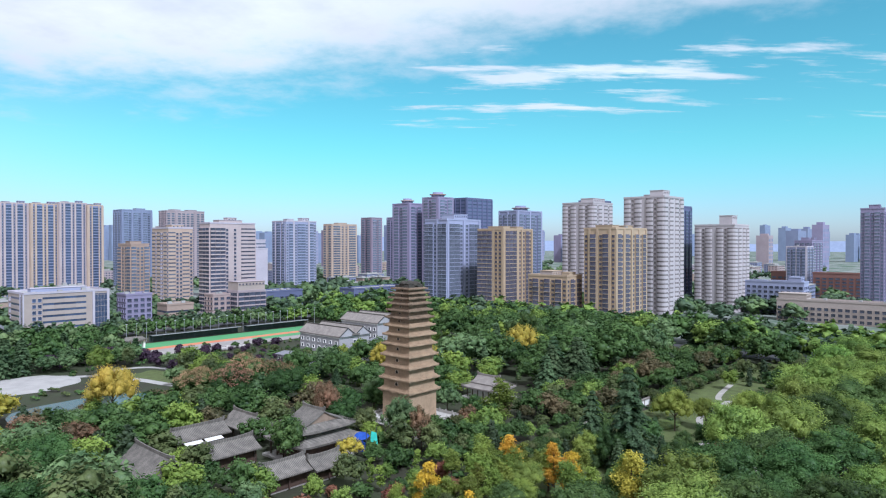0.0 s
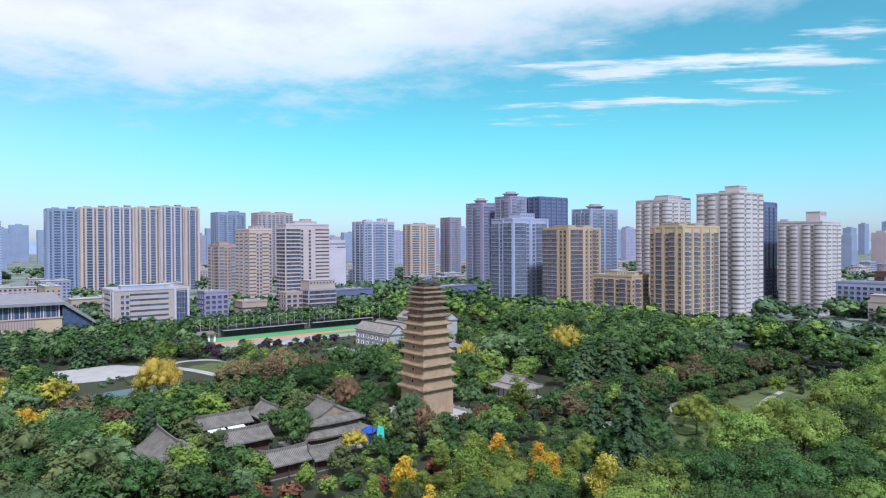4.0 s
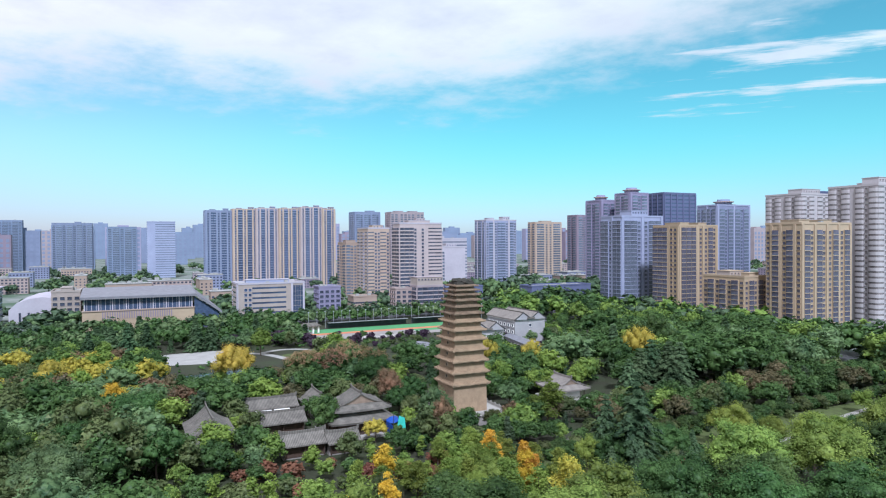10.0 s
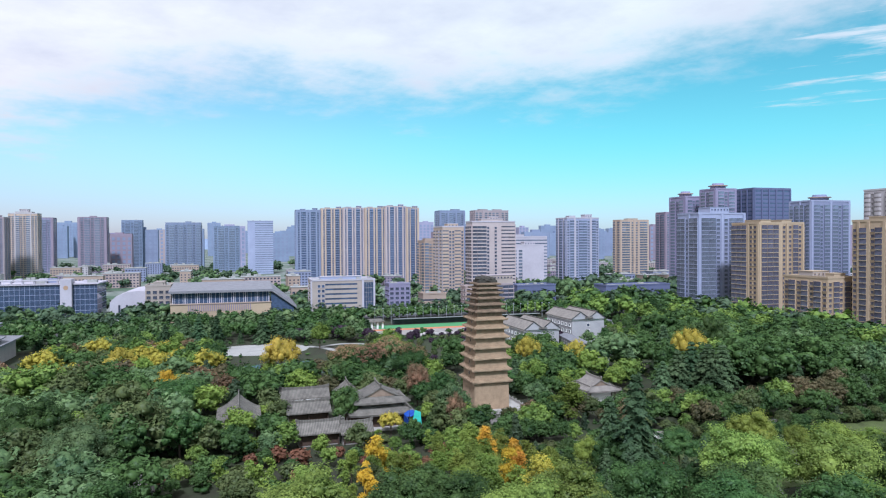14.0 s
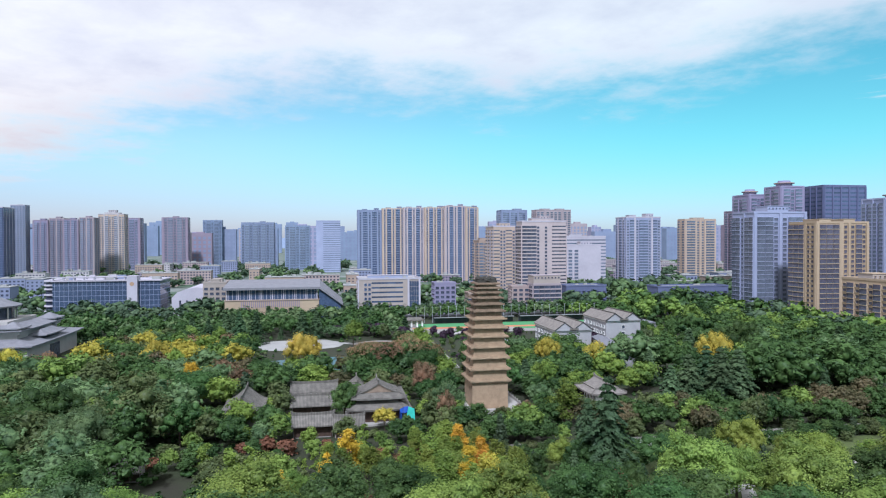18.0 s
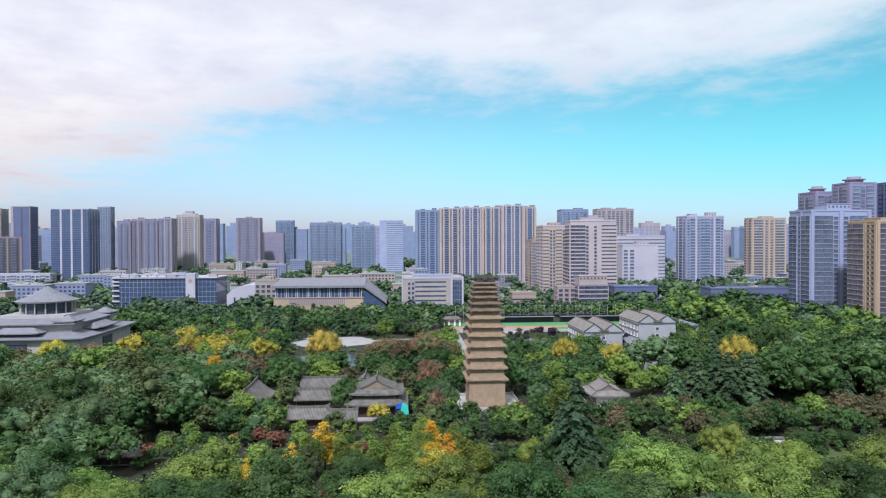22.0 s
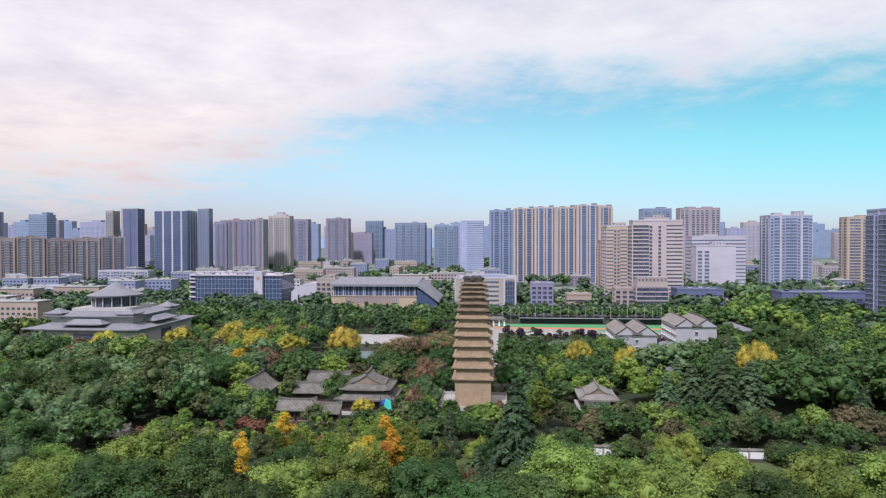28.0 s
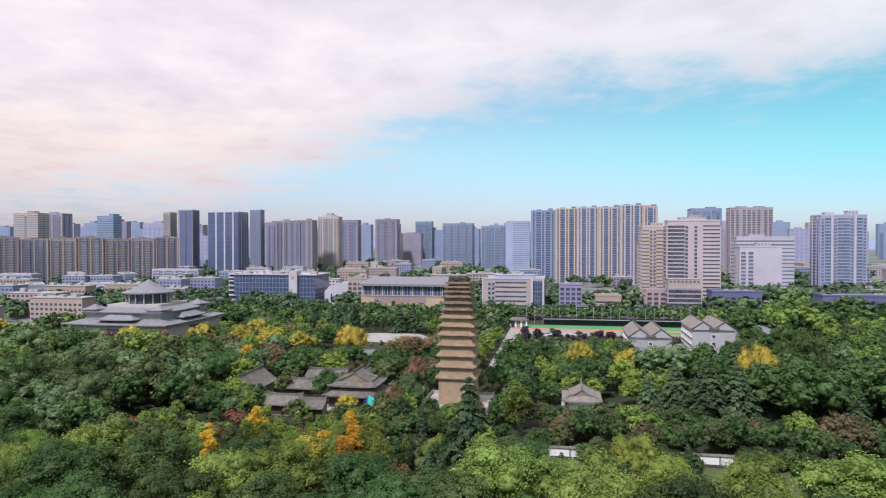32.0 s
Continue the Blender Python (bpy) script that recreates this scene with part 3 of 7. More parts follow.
def build_pagoda():
    root = thing("pagoda", on_grid(138.2, 140.2), "tall tan brick pagoda with thirteen corbelled eaves and ruined top", "pagoda")
    lips = [11.5, 15.0, 18.5, 21.8, 25.0, 27.75, 30.4, 32.8, 34.9, 36.85, 38.5, 39.9, 41.2]
    half = [6.5, 6.4, 6.25, 6.1, 5.9, 5.7, 5.45, 5.2, 4.95, 4.7, 4.45, 4.2, 3.9]
    base = 3.1
    for i, (z, h) in enumerate(zip(lips, half)):
        gap = z - base
        wall_h = h - 1.1 if i else 5.60
        corb = min(0.80, gap * 0.27)
        up = min(1.05, ((lips[i + 1] - z) if i < 12 else 1.4) * 0.32)
        me = Mesh()
        rings = [square_ring(wall_h + (0.05 if i == 0 else 0.04), base - 0.02, 20), square_ring(wall_h, z - corb + 0.01, 20)]
        brick = "pagoda_brick" if i < 7 else "pagoda_brick_old"
        me.loft(rings, brick)
        body = part("storey_wall", me, root)
        me = Mesh()
        rings = []
        steps = 7 if i < 9 else 5
        for k in range(steps):
            f0, f1 = k / steps, (k + 1) / steps
            hh = wall_h + (h - wall_h) * ((k + 1) / steps) ** 1.25
            rings += [square_ring(hh, z - corb + corb * f0, 20), square_ring(hh, z - corb + corb * f1, 20)]
        worn = lambda p, grow: (p[0] * (1 + 0.034 * noise.noise((p[0] * 1.3, p[1] * 1.3, z)) + grow), p[1] * (1 + 0.034 * noise.noise((p[1] * 1.3, p[0] * 1.3, z + 5)) + grow), p[2] + 0.24 * noise.noise((p[0] * 1.1, p[1] * 1.1, z * 3)))
        lip = [[worn(p, 0.012) for p in square_ring(h, z + 0.06, 20, 0.16)], [worn(p, 0.012) for p in square_ring(h, z + 0.30, 20, 0.22)]]
        rings += lip
        nxt = (half[i + 1] - 1.1) if i < 12 else 2.5
        for k in range(steps):
            f0, f1 = k / steps, (k + 1) / steps
            hh = h - (h - nxt) * (f0 ** 0.85) - 0.05
            rings += [square_ring(hh, z + 0.30 + up * f0, 20), square_ring(hh, z + 0.30 + up * f1, 20)]
        me.loft(rings, brick)
        part("eave", me, root, "corbelled brick eave of stepped courses")
        # arched openings on two opposite sides: solid plugs, the shade inside painted near-black
        if i > 0:
            zc = base + (gap - corb) * 0.25
            w, hgt = 0.5 - 0.012 * i, min(1.5, (gap - corb) * 0.62)
            for s in (-1, 1):
                me = Mesh()
                arc = [(-w, 0), (w, 0), (w, hgt - w)] + [(w * math.cos(a), hgt - w + w * math.sin(a)) for a in (0.5, 1.05, 1.57, 2.1, 2.64)] + [(-w, hgt - w)]
                me.loft([[(s * (wall_h - 0.4), y, zc + zz) for y, zz in arc], [(s * (wall_h + 0.06), y, zc + zz) for y, zz in arc]], "niche_shade")
                d = part("opening", me, body, "dark arched opening")
                me = Mesh()
                for j in range(len(arc)):
                    (y0, z0), (y1, z1) = arc[j], arc[(j + 1) % len(arc)]
                    o0, o1 = (y0 * 1.35, z0 * 1.10 - 0.02), (y1 * 1.35, z1 * 1.10 - 0.02)
                    for xx in (wall_h + 0.075,):
                        me.face([(s * xx, y0, zc + z0), (s * xx, y1, zc + z1), (s * xx, o1[0], zc + o1[1]), (s * xx, o0[0], zc + o0[1])], "niche_rim")
                        me.face([(s * xx, o0[0], zc + o0[1]), (s * xx, o1[0], zc + o1[1]), (s * (wall_h - 0.02), o1[0], zc + o1[1]), (s * (wall_h - 0.02), o0[0], zc + o0[1])], "niche_rim")
                part("opening_rim", me, body, "chipped pale surround of the opening")
        base = z + 0.30 + up
    # ruined top: broken courses with weeds
    rnd = random.Random(5)
    me = Mesh()
    me.loft([square_ring(3.05, 41.3, 6), [(p[0], p[1], p[2] + 0.5 * noise.noise((p[0], p[1], 2.0))) for p in square_ring(2.9, 42.5, 6)]], "pagoda_top")
    part("broken_storey", me, root, "dark stump of the fallen top storey")
    for k in range(11):
        bm = bmesh.new()
        bmesh.ops.create_icosphere(bm, subdivisions=2, radius=1.0)
        for v in bm.verts:
            v.co *= 1 + 0.35 * noise.noise(v.co * 1.7 + Vector((k * 3.1, 0, 0)))
            v.co = Vector((v.co.x * 1.15, v.co.y * 1.15, v.co.z * 0.75))
        dat = bpy.data.meshes.new("rubble")
        bm.to_mesh(dat)
        bm.free()
        dat.materials.append(MATS["pagoda_top"])
        a = k / 8 * 6.28
        r = 2.3 if k < 8 else 0.9
        part("rubble", dat, root, "dark weathered broken brick top", pose(r * math.cos(a), r * math.sin(a), 42.45 + rnd.uniform(-0.1, 0.5), 0, 0, rnd.uniform(0, 360)))
    # plinth with balustrade
    plat = thing("pagoda_terrace", on_grid(138.2, 140.2), "square brick terrace with a pale stone kerb under the pagoda", "terrace", "", "structure")
    me = Mesh()
    me.box(-10.5, 10.5, -10.5, 10.5, 0, 2.85, "brick_grey")
    part("terrace_wall", me, plat)
    me = Mesh()
    me.box(-10.8, 10.8, -10.8, 10.8, 2.85, 3.08, "stone_pale")
    part("terrace_slab", me, plat, "pale stone slab")
    post = Mesh()
    post.box(-0.13, 0.13, -0.13, 0.13, 3.08, 4.15, "stone_pale")
    post.box(-0.17, 0.17, -0.17, 0.17, 4.15, 4.3, "stone_pale")
    pd = post.data("post")
    rail = Mesh()
    rail.box(-1.1, 1.1, -0.06, 0.06, 3.2, 3.95, "stone_pale")
    rd = rail.data("rail_panel")
    for s in range(4):
        turn = pose(0, 0, 0, 0, 0, 90 * s)
        for k in range(8):
            part("post", pd, plat, m=turn @ pose(-10.4 + k * 2.6, -10.4, 0))
            part("rail_panel", rd, plat, m=turn @ pose(-9.1 + k * 2.6, -10.4, 0))


build_pagoda()


# ---- tower blocks ----
def window_mesh(w, h, frame_mat, glass, deep=0.22):
    """A proud frame, its reveal and the recessed pane, all one skin."""
    me = Mesh()
    f = 0.12

    def ring(x, z, y):
        return [(-x, y, -z), (x, y, -z), (x, y, z), (-x, y, z)]
    me.loft([ring(w / 2 + f, h / 2 + f, 0.03), ring(w / 2 + f, h / 2 + f, -deep - 0.12), ring(w / 2, h / 2, -deep - 0.12), ring(w / 2, h / 2, -0.06)], frame_mat)
    me.m[-1] = me.slot(glass)
    return me


def balcony_mesh(w, fh, wall, glass, rail):
    """One enclosed balcony bay: slab edge, parapet and glazing above it, one stepped skin."""
    me = Mesh()
    prof = [(0.02, -fh / 2), (-1.0, -fh / 2), (-1.0, -fh / 2 + 0.36), (-0.9, -fh / 2 + 0.36), (-0.9, -fh / 2 + 0.95), (-0.75, -fh / 2 + 0.95), (-0.75, fh / 2 - 0.02), (0.02, fh / 2 - 0.02)]
    me.loft([[(x, y, z) for y, z in prof] for x in (-w / 2, w / 2)], wall)
    for i, mat in ((3, rail), (4, rail), (5, glass)):
        me.m[i] = me.slot(mat)
    return me


def strip_mesh(w, fh, wall, glass, bulge=0.0):
    """One storey of ribbon window and pale spandrel; it may bow outwards."""
    me = Mesh()
    n = 7 if bulge else 1

    def outline(deep):
        pts = []
        for k in range(n + 1):
            f = k / n
            pts.append((-w / 2 + w * f, -deep - bulge * (1 - (2 * f - 1) ** 2) ** 0.5 if bulge else -deep))
        return pts + [(w / 2, 0.02), (-w / 2, 0.02)]
    me.prism(outline(0.12), fh * 0.14, fh / 2, glass)
    me.prism(outline(0.28), -fh / 2, fh * 0.14, wall)
    return me


def tower(name, label, cx, cy, du, dv, height, wall, glass, pattern, trim=None, group="apartment towers", fh=3.0, cap=10, pent=(), ground_h=0.0, faces="sew", side=None, category="apartment building", parapet=1.2, turn=0.0, crown="", rail=None):
    """A block with piers and bays. pattern: bays along a face; w window, b balcony, r ribbon window, s solid pier, f fin."""
    trim = trim or wall
    rail = rail or wall
    # beyond 640 m the panes turn paler, haze put into their colour
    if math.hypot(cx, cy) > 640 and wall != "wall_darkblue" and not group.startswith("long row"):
        glass = "glass_haze"
    weight = {"w": 1.0, "b": 1.35, "r": 2.0, "g": 2.4, "c": 2.0, "s": 0.45, "f": 0.35, "W": 1.6, "S": 1.2}
    root = thing(name, pose(cx, cy, 0, 0, 0, GRID + turn), label, category, group)
    hu, hv = du / 2, dv / 2
    body = Mesh()
    body.box(-hu, hu, -hv, hv, 0, height, wall)
    part("body", body, root)
    roof = Mesh()
    e = 0.25
    for x0, x1, y0, y1 in ((-hu - e, hu + e, -hv - e, -hv + 0.3), (-hu - e, hu + e, hv - 0.3, hv + e), (-hu - e, -hu + 0.3, -hv + 0.3, hv - 0.3), (hu - 0.3, hu + e, -hv + 0.3, hv - 0.3)):
        roof.box(x0, x1, y0, y1, height + 0.004, height + parapet, trim)
    par = part("parapet", roof, root)
    deck = Mesh()
    deck.box(-hu + 0.3, hu - 0.3, -hv + 0.3, hv - 0.3, height + 0.003, height + 0.15, "roof_concrete")
    rnd = random.Random(name + str(round(cx)))
    for k in range(3):
        x, y = rnd.uniform(-hu * 0.7, hu * 0.7), rnd.uniform(-hv * 0.6, hv * 0.6)
        deck.box(x - 1.2, x + 1.2, y - 0.9, y + 0.9, height + 0.15, height + rnd.uniform(1.0, 2.4), "roof_concrete")
    part("roof", deck, root)
    for k, (x, y, w, d, h, mat) in enumerate(pent):
        pm = Mesh()
        pm.box(x - w / 2, x + w / 2, y - d / 2, y + d / 2, height + 0.16, height + h, mat or wall)
        pm.box(x - w / 2 - 0.3, x + w / 2 + 0.3, y - d / 2 - 0.3, y + d / 2 + 0.3, height + h, height + h + 0.35, trim)
        pb = part("penthouse", pm, root)
        if h > 3:
            nw = max(2, int(w // 2.6))
            wd = window_mesh(1.1, 1.1, trim, glass).data("window")
            for i in range(nw):
                part("window", wd, pb, m=pose(x - w / 2 + (i + 0.5) * w / nw, y - d / 2, height + h - 1.6))
    cap = int(cap * 0.8)
    floors = int((height - ground_h - 0.6) / fh)
    pieces = {}
    for face in faces:
        length = du if face in "sn" else dv
        m0 = {"s": pose(0, -hv, 0), "n": pose(0, hv, 0, 0, 0, 180), "e": pose(hu, 0, 0, 0, 0, 90), "w": pose(-hu, 0, 0, 0, 0, -90)}[face]
        pat = (side or pattern) if face in "ew" else pattern
        total = sum(weight[c] for c in pat)
        unit = length / total
        at = -length / 2
        for c in pat:
            bw = unit * weight[c]
            mid = at + bw / 2
            at += bw
            if c == "S":
                continue
            if c in "sf":
                pier = Mesh()
                dp = 0.6 if c == "s" else 0.9
                pier.box(mid - bw / 2, mid + bw / 2, -dp, 0.01, 0, height + (0.8 if c == "f" else 0.0), trim)
                part("pier", pier, root, m=m0)
                continue
            if c == "g":
                bay = Mesh()
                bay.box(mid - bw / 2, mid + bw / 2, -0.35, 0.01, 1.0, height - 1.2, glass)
                for f in range(floors):
                    bay.box(mid - bw / 2, mid + bw / 2, -0.42, -0.35, f * fh + 3.6, f * fh + 3.75, wall)
                for f in (-0.25, 0, 0.25):
                    bay.box(mid + f * bw - 0.06, mid + f * bw + 0.06, -0.40, -0.35, 1.0, height - 1.2, wall)
                part("glass_bay", bay, root, "blue curtain-wall bay", m=m0)
                continue
            key = (c, round(bw, 2))
            if key not in pieces:
                if c in "wW":
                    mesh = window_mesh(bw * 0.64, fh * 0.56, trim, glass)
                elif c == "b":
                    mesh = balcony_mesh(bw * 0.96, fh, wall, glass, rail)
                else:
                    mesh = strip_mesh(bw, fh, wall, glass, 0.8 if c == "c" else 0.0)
                pieces[key] = (mesh, mesh.data({"w": "window", "W": "window", "b": "balcony", "r": "ribbon_window", "c": "bow_window"}[c]), [])
            for f in range(floors):
                pieces[key][2].append(m0 @ pose(mid, 0, ground_h + (f + 0.5) * fh + 0.3))
    for (c, _), (mesh, dat, spots) in pieces.items():
        nm = {"w": "window", "W": "window", "b": "balcony", "r": "ribbon_window", "c": "bow_window"}[c]
        spots.sort(key=lambda m: -m.translation.z)
        for m in spots[:cap]:
            part(nm, dat, root, m=m)
        if spots[cap:]:
            V0, n = np.array(mesh.v), len(mesh.v)
            V = np.concatenate([V0 @ np.array(m.to_3x3()).T + np.array(m.translation) for m in spots[cap:]])
            F = [tuple(i + k * n for i in q) for k in range(len(spots) - cap) for q in mesh.f]
            me = bpy.data.meshes.new(nm + "_rest")
            me.from_pydata(V.tolist(), [], F)
            for x in mesh.mats:
                me.materials.append(MATS[x])
            me.polygons.foreach_set("material_index", np.tile(np.array(mesh.m, dtype=np.int32), len(spots) - cap))
            me.update()
            part(nm + "_rest", me, root, kind="stuff")
    if ground_h:
        pod = Mesh()
        pod.box(-hu - 1.5, hu + 1.5, -hv - 1.5, hv + 1.5, 0, ground_h - 0.3, wall)
        part("podium", pod, root)
    if crown == "round":
        pm = Mesh()
        r = min(hu, hv) * 0.62
        pm.lathe([(r, height + 0.16), (r, height + 3.2), (r * 1.25, height + 3.6), (r * 1.25, height + 4.3), (r * 0.8, height + 4.7), (r * 0.75, height + 6.2)], 24, wall)
        part("round_penthouse", pm, root, "round penthouse with a projecting flat rim")
        pm = Mesh()
        pm.lathe([(r * 1.27, height + 3.7), (r * 1.27, height + 4.2)], 24, "wall_orange")
        part("rim_band", pm, root, "orange band round the penthouse rim")
    return root


def all_towers():
    T = tower
    # street of towers along the right
    T("apartment_tower", "white tower with rounded ribbon-window bays and a stepped penthouse", 156, 490, 33, 31, 87, "wall_ivory", "glass_taupe", "cwcScwc", fh=3.2, pent=((-3, -6, 11, 10, 5.5, None), (8, 6, 8, 8, 3.5, None)), cap=30)
    T("apartment_tower", "white tower with ribbon windows beside a darker annex", 126, 577, 33, 30, 88, "wall_ivory", "glass_taupe", "cwcScwc", fh=3.2, pent=((2, -4, 20, 12, 4.5, None),), cap=20)
    T("apartment_tower", "white slab tower with ribbon windows and a small penthouse", 225, 534, 33, 31, 68, "wall_ivory", "glass_taupe", "cwcScwc", fh=3.0, pent=((-3, -6, 11, 10, 8.0, None),), cap=30)
    T("apartment_tower", "yellow ochre tower with columns of balconies", 117, 448, 44, 23, 63.5, "wall_yellow", "glass_mauve", "sbwsbwswbswbs", fh=3.0, pent=((-12, 0, 9, 12, 2.6, "wall_yellow"), (8, 0, 9, 12, 2.6, "wall_yellow")), side="wsbswbsw", rail="glass_mid", cap=25)
    T("apartment_block", "low yellow ochre apartment block with roof sheds", 77, 455, 19, 31, 32, "wall_yellow", "glass_mauve", "wbwbw", fh=3.0, pent=((0, 3, 12, 10, 3.4, "wall_cream"), (3, -9, 8, 6, 2.5, "wall_yellow")), rail="glass_mid", cap=30, side="wbwbwbw")
    T("apartment_tower", "yellow ochre tower with grey glazed balconies", 47, 499, 36, 24, 64, "wall_yellow", "glass_mauve", "sbbbsswswbws", fh=3.0, pent=((-8, 0, 8, 14, 2.6, "wall_yellow"), (9, 0, 8, 14, 2.6, "wall_yellow")), side="bbbswws", rail="glass_mid", cap=25)
    T("apartment_tower", "grey-blue tower with rows of glazed balconies", 8, 526, 40, 23, 72, "wall_paleblue", "glass_mid", "sbbwswbbs", fh=3.0, trim="wall_paleblue", pent=((2, 0, 16, 13, 5.0, "wall_paleblue"),), side="bbwsbb", rail="glass_mid", cap=30)
    T("apartment_tower", "mauve-grey tower with a round-rimmed penthouse", -36, 670, 18, 24, 93, "wall_mauve", "glass_blue", "sbwbs", fh=3.0, crown="round", cap=15)
    T("apartment_tower", "mauve-grey tower with a wide round-rimmed penthouse", -5, 653, 22, 21, 98, "wall_mauve", "glass_blue", "sbwbs", fh=3.0, crown="round", cap=15)
    T("office_tower", "dark blue tower with close vertical ribs", 29, 685, 41, 23, 98, "wall_darkblue", "glass_blue", "frfrfrfrfrf", fh=3.6, parapet=2.0, cap=10, category="office building", side="frfrfrf")
    T("apartment_tower", "grey-blue tower with a flat round rim on the roof", 75, 640, 40, 22, 84, "wall_greyblue", "glass_blue", "sbwbsbwbs", fh=3.0, trim="wall_paleblue", crown="round", cap=10)
    T("apartment_tower", "brown-grey tower in a row of towers", -93, 862, 18, 20, 86, "wall_brown", "glass_blue", "sbwbs", cap=10)
    T("apartment_tower", "brown-grey tower beside another", -62, 880, 16, 20, 87, "wall_mauve", "glass_blue", "sbwbs", cap=10)
    T("apartment_tower", "dark blue tower half hidden behind white towers", 195, 560, 22, 22, 84, "wall_darkblue", "glass_blue", "sbwbwbs", pent=((0, 0, 8, 8, 3, None),), cap=10)
    T("apartment_tower", "dark blue slab behind the white tower", 140, 610, 30, 16, 92, "wall_darkblue", "glass_blue", "srrrs", cap=5)
    # beyond the sports field
    T("apartment_tower", "pale blue tower with white balconies", -165, 735, 40, 26, 77.5, "wall_paleblue", "glass_blue", "wbswbbwsbw", trim="wall_white", pent=((-10, -3, 8, 8, 3, "wall_white"), (10, -3, 9, 9, 4.5, "wall_white")), cap=30)
    T("apartment_tower", "beige-brown tower with vertical bays", -128, 825, 39, 16, 76.5, "wall_peach", "glass_dark", "sbbswswsbbs", pent=((0, 0, 14, 8, 2.5, None),), cap=20)
    T("apartment_tower", "pale pink tower with punched windows", -220, 538, 20, 29, 66, "wall_peach", "glass_mid", "rwwrw", pent=((4, 4, 10, 10, 3.5, None),), cap=40, side="rwrwwrw", trim="wall_white")
    T("apartment_tower", "beige tower with banded balconies and a stepped roof", -171, 526, 39, 16, 69.5, "wall_blush", "glass_dark", "bbbwSwSrr", trim="wall_white", pent=((0, 0, 20, 9, 3.0, None), (2, 0, 8, 6, 5.0, None)), cap=35, side="bbb")
    T("office_block", "white office block with a blank attic storey", -142, 478, 22, 14, 20, "wall_beige", "glass_dark", "bbbbb", fh=3.2, pent=((0, 0, 21.5, 13.5, 7.0, "wall_cream"),), cap=30, category="office building", group="street blocks")
    T("apartment_tower", "grey-blue tower behind the beige tower", -402, 858, 38, 27, 96, "wall_steel", "glass_blue", "sbwsbwsbws", pent=((8, 0, 12, 10, 3, None),), cap=10)
    T("apartment_tower", "pale beige twin-topped tower", -342, 867, 51, 22, 95, "wall_beige", "glass_mid", "wwswwwwsww", pent=((-10, 0, 12, 10, 2.5, None), (12, 0, 12, 10, 2.5, None)), cap=15)
    T("apartment_block", "cream apartment block with a roof shed", -283, 605, 16, 28, 53, "wall_tan", "glass_dark", "bwwb", pent=((0, 0, 10, 10, 3, None),), cap=20)
    T("office_block", "white complex with a dark blue glass wing", -214, 690, 52, 22, 57, "wall_white", "glass_blue", "rrrr", fh=3.6, cap=15, category="office building", pent=((-6, 0, 14, 10, 3, None),))
    T("office_block", "white stepped office block", -193, 650, 36, 18, 48, "wall_white", "glass_dark", "wwSSS", fh=3.4, cap=20, category="office building", pent=((4, 0, 12, 9, 4, None),))
    # long slab of joined towers
    for k, (u, h, w) in enumerate(((-64, 92, 30), (-34, 94, 28), (-8, 95, 26), (19, 95, 26), (45, 97, 27), (66, 95, 16))):
        p = Vector((-440, 690, 0)) + Vector((u * UX, u * UY, 0)) + Vector((-UY, UX, 0)) * (-k * 4.0 + 10)
        T("apartment_tower", "tall beige and grey slab tower joined in a long row", p.x, p.y, w, 20, h, "wall_steel" if k == 0 else "wall_greyblue", "glass_blue", "sswssbbsswssbbsswss" if k != 5 else "sswsbbswss", group="long row of slab towers", pent=((w * 0.3, -2, 6, 6, 3.2, None), (-w * 0.2, 0, 6, 6, 2.2, None)), rail="wall_greyblue", cap=16, trim=("wall_steel", "wall_blush", "wall_peach")[k and 1 + k % 2])
    # middle distance and far; the wall_haze towers have distance haze in their colour
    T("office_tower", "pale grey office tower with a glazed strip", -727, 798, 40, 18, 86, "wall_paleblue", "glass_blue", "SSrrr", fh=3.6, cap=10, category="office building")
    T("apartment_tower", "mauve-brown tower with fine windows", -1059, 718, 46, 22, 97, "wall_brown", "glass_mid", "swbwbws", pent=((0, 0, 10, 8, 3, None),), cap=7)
    T("apartment_tower", "plain far apartment tower in hazy blue-grey", -1193, 887, 40, 19, 98, "wall_haze", "glass_blue", "wbwbw", cap=5)
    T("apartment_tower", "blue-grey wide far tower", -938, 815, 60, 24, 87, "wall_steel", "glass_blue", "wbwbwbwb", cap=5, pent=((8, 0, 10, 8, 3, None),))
    T("apartment_tower", "far tower in hazy pale blue-grey", -845, 832, 44, 14, 80, "wall_haze", "glass_blue", "wbwbw", cap=5)
    T("apartment_tower", "orange and ivory tower with a small penthouse", -952, 546, 38, 22, 96, "wall_peach", "glass_mid", "wwsbwwbsww", trim="wall_ivory", rail="wall_ivory", pent=((0, 0, 22, 14, 3, "wall_ivory"), (0, 0, 12, 9, 7, "wall_ivory")), cap=20)
    for k in range(4):
        p = Vector((-930, 465, 0)) + Vector((UX, UY, 0)) * (-30 + 20.3 * k) + Vector((-UY, UX, 0)) * (3.0 * (k % 2))
        T("apartment_tower", "mauve tower with vertical bays in a joined row", p.x, p.y, 20, 24, 84 + (0, 3, 1, 4)[k], ("wall_mauve", "wall_brown")[k % 2], "glass_blue", "sbwsbws", trim=("wall_brown", "wall_beige")[k % 2], cap=4, pent=((0, 0, 7, 8, 3.2, None),))
    T("apartment_tower", "mauve tower with vertical bays", -1120, 660, 42, 24, 96, "wall_mauve", "glass_blue", "sbwsbws", trim="wall_brown", cap=5)
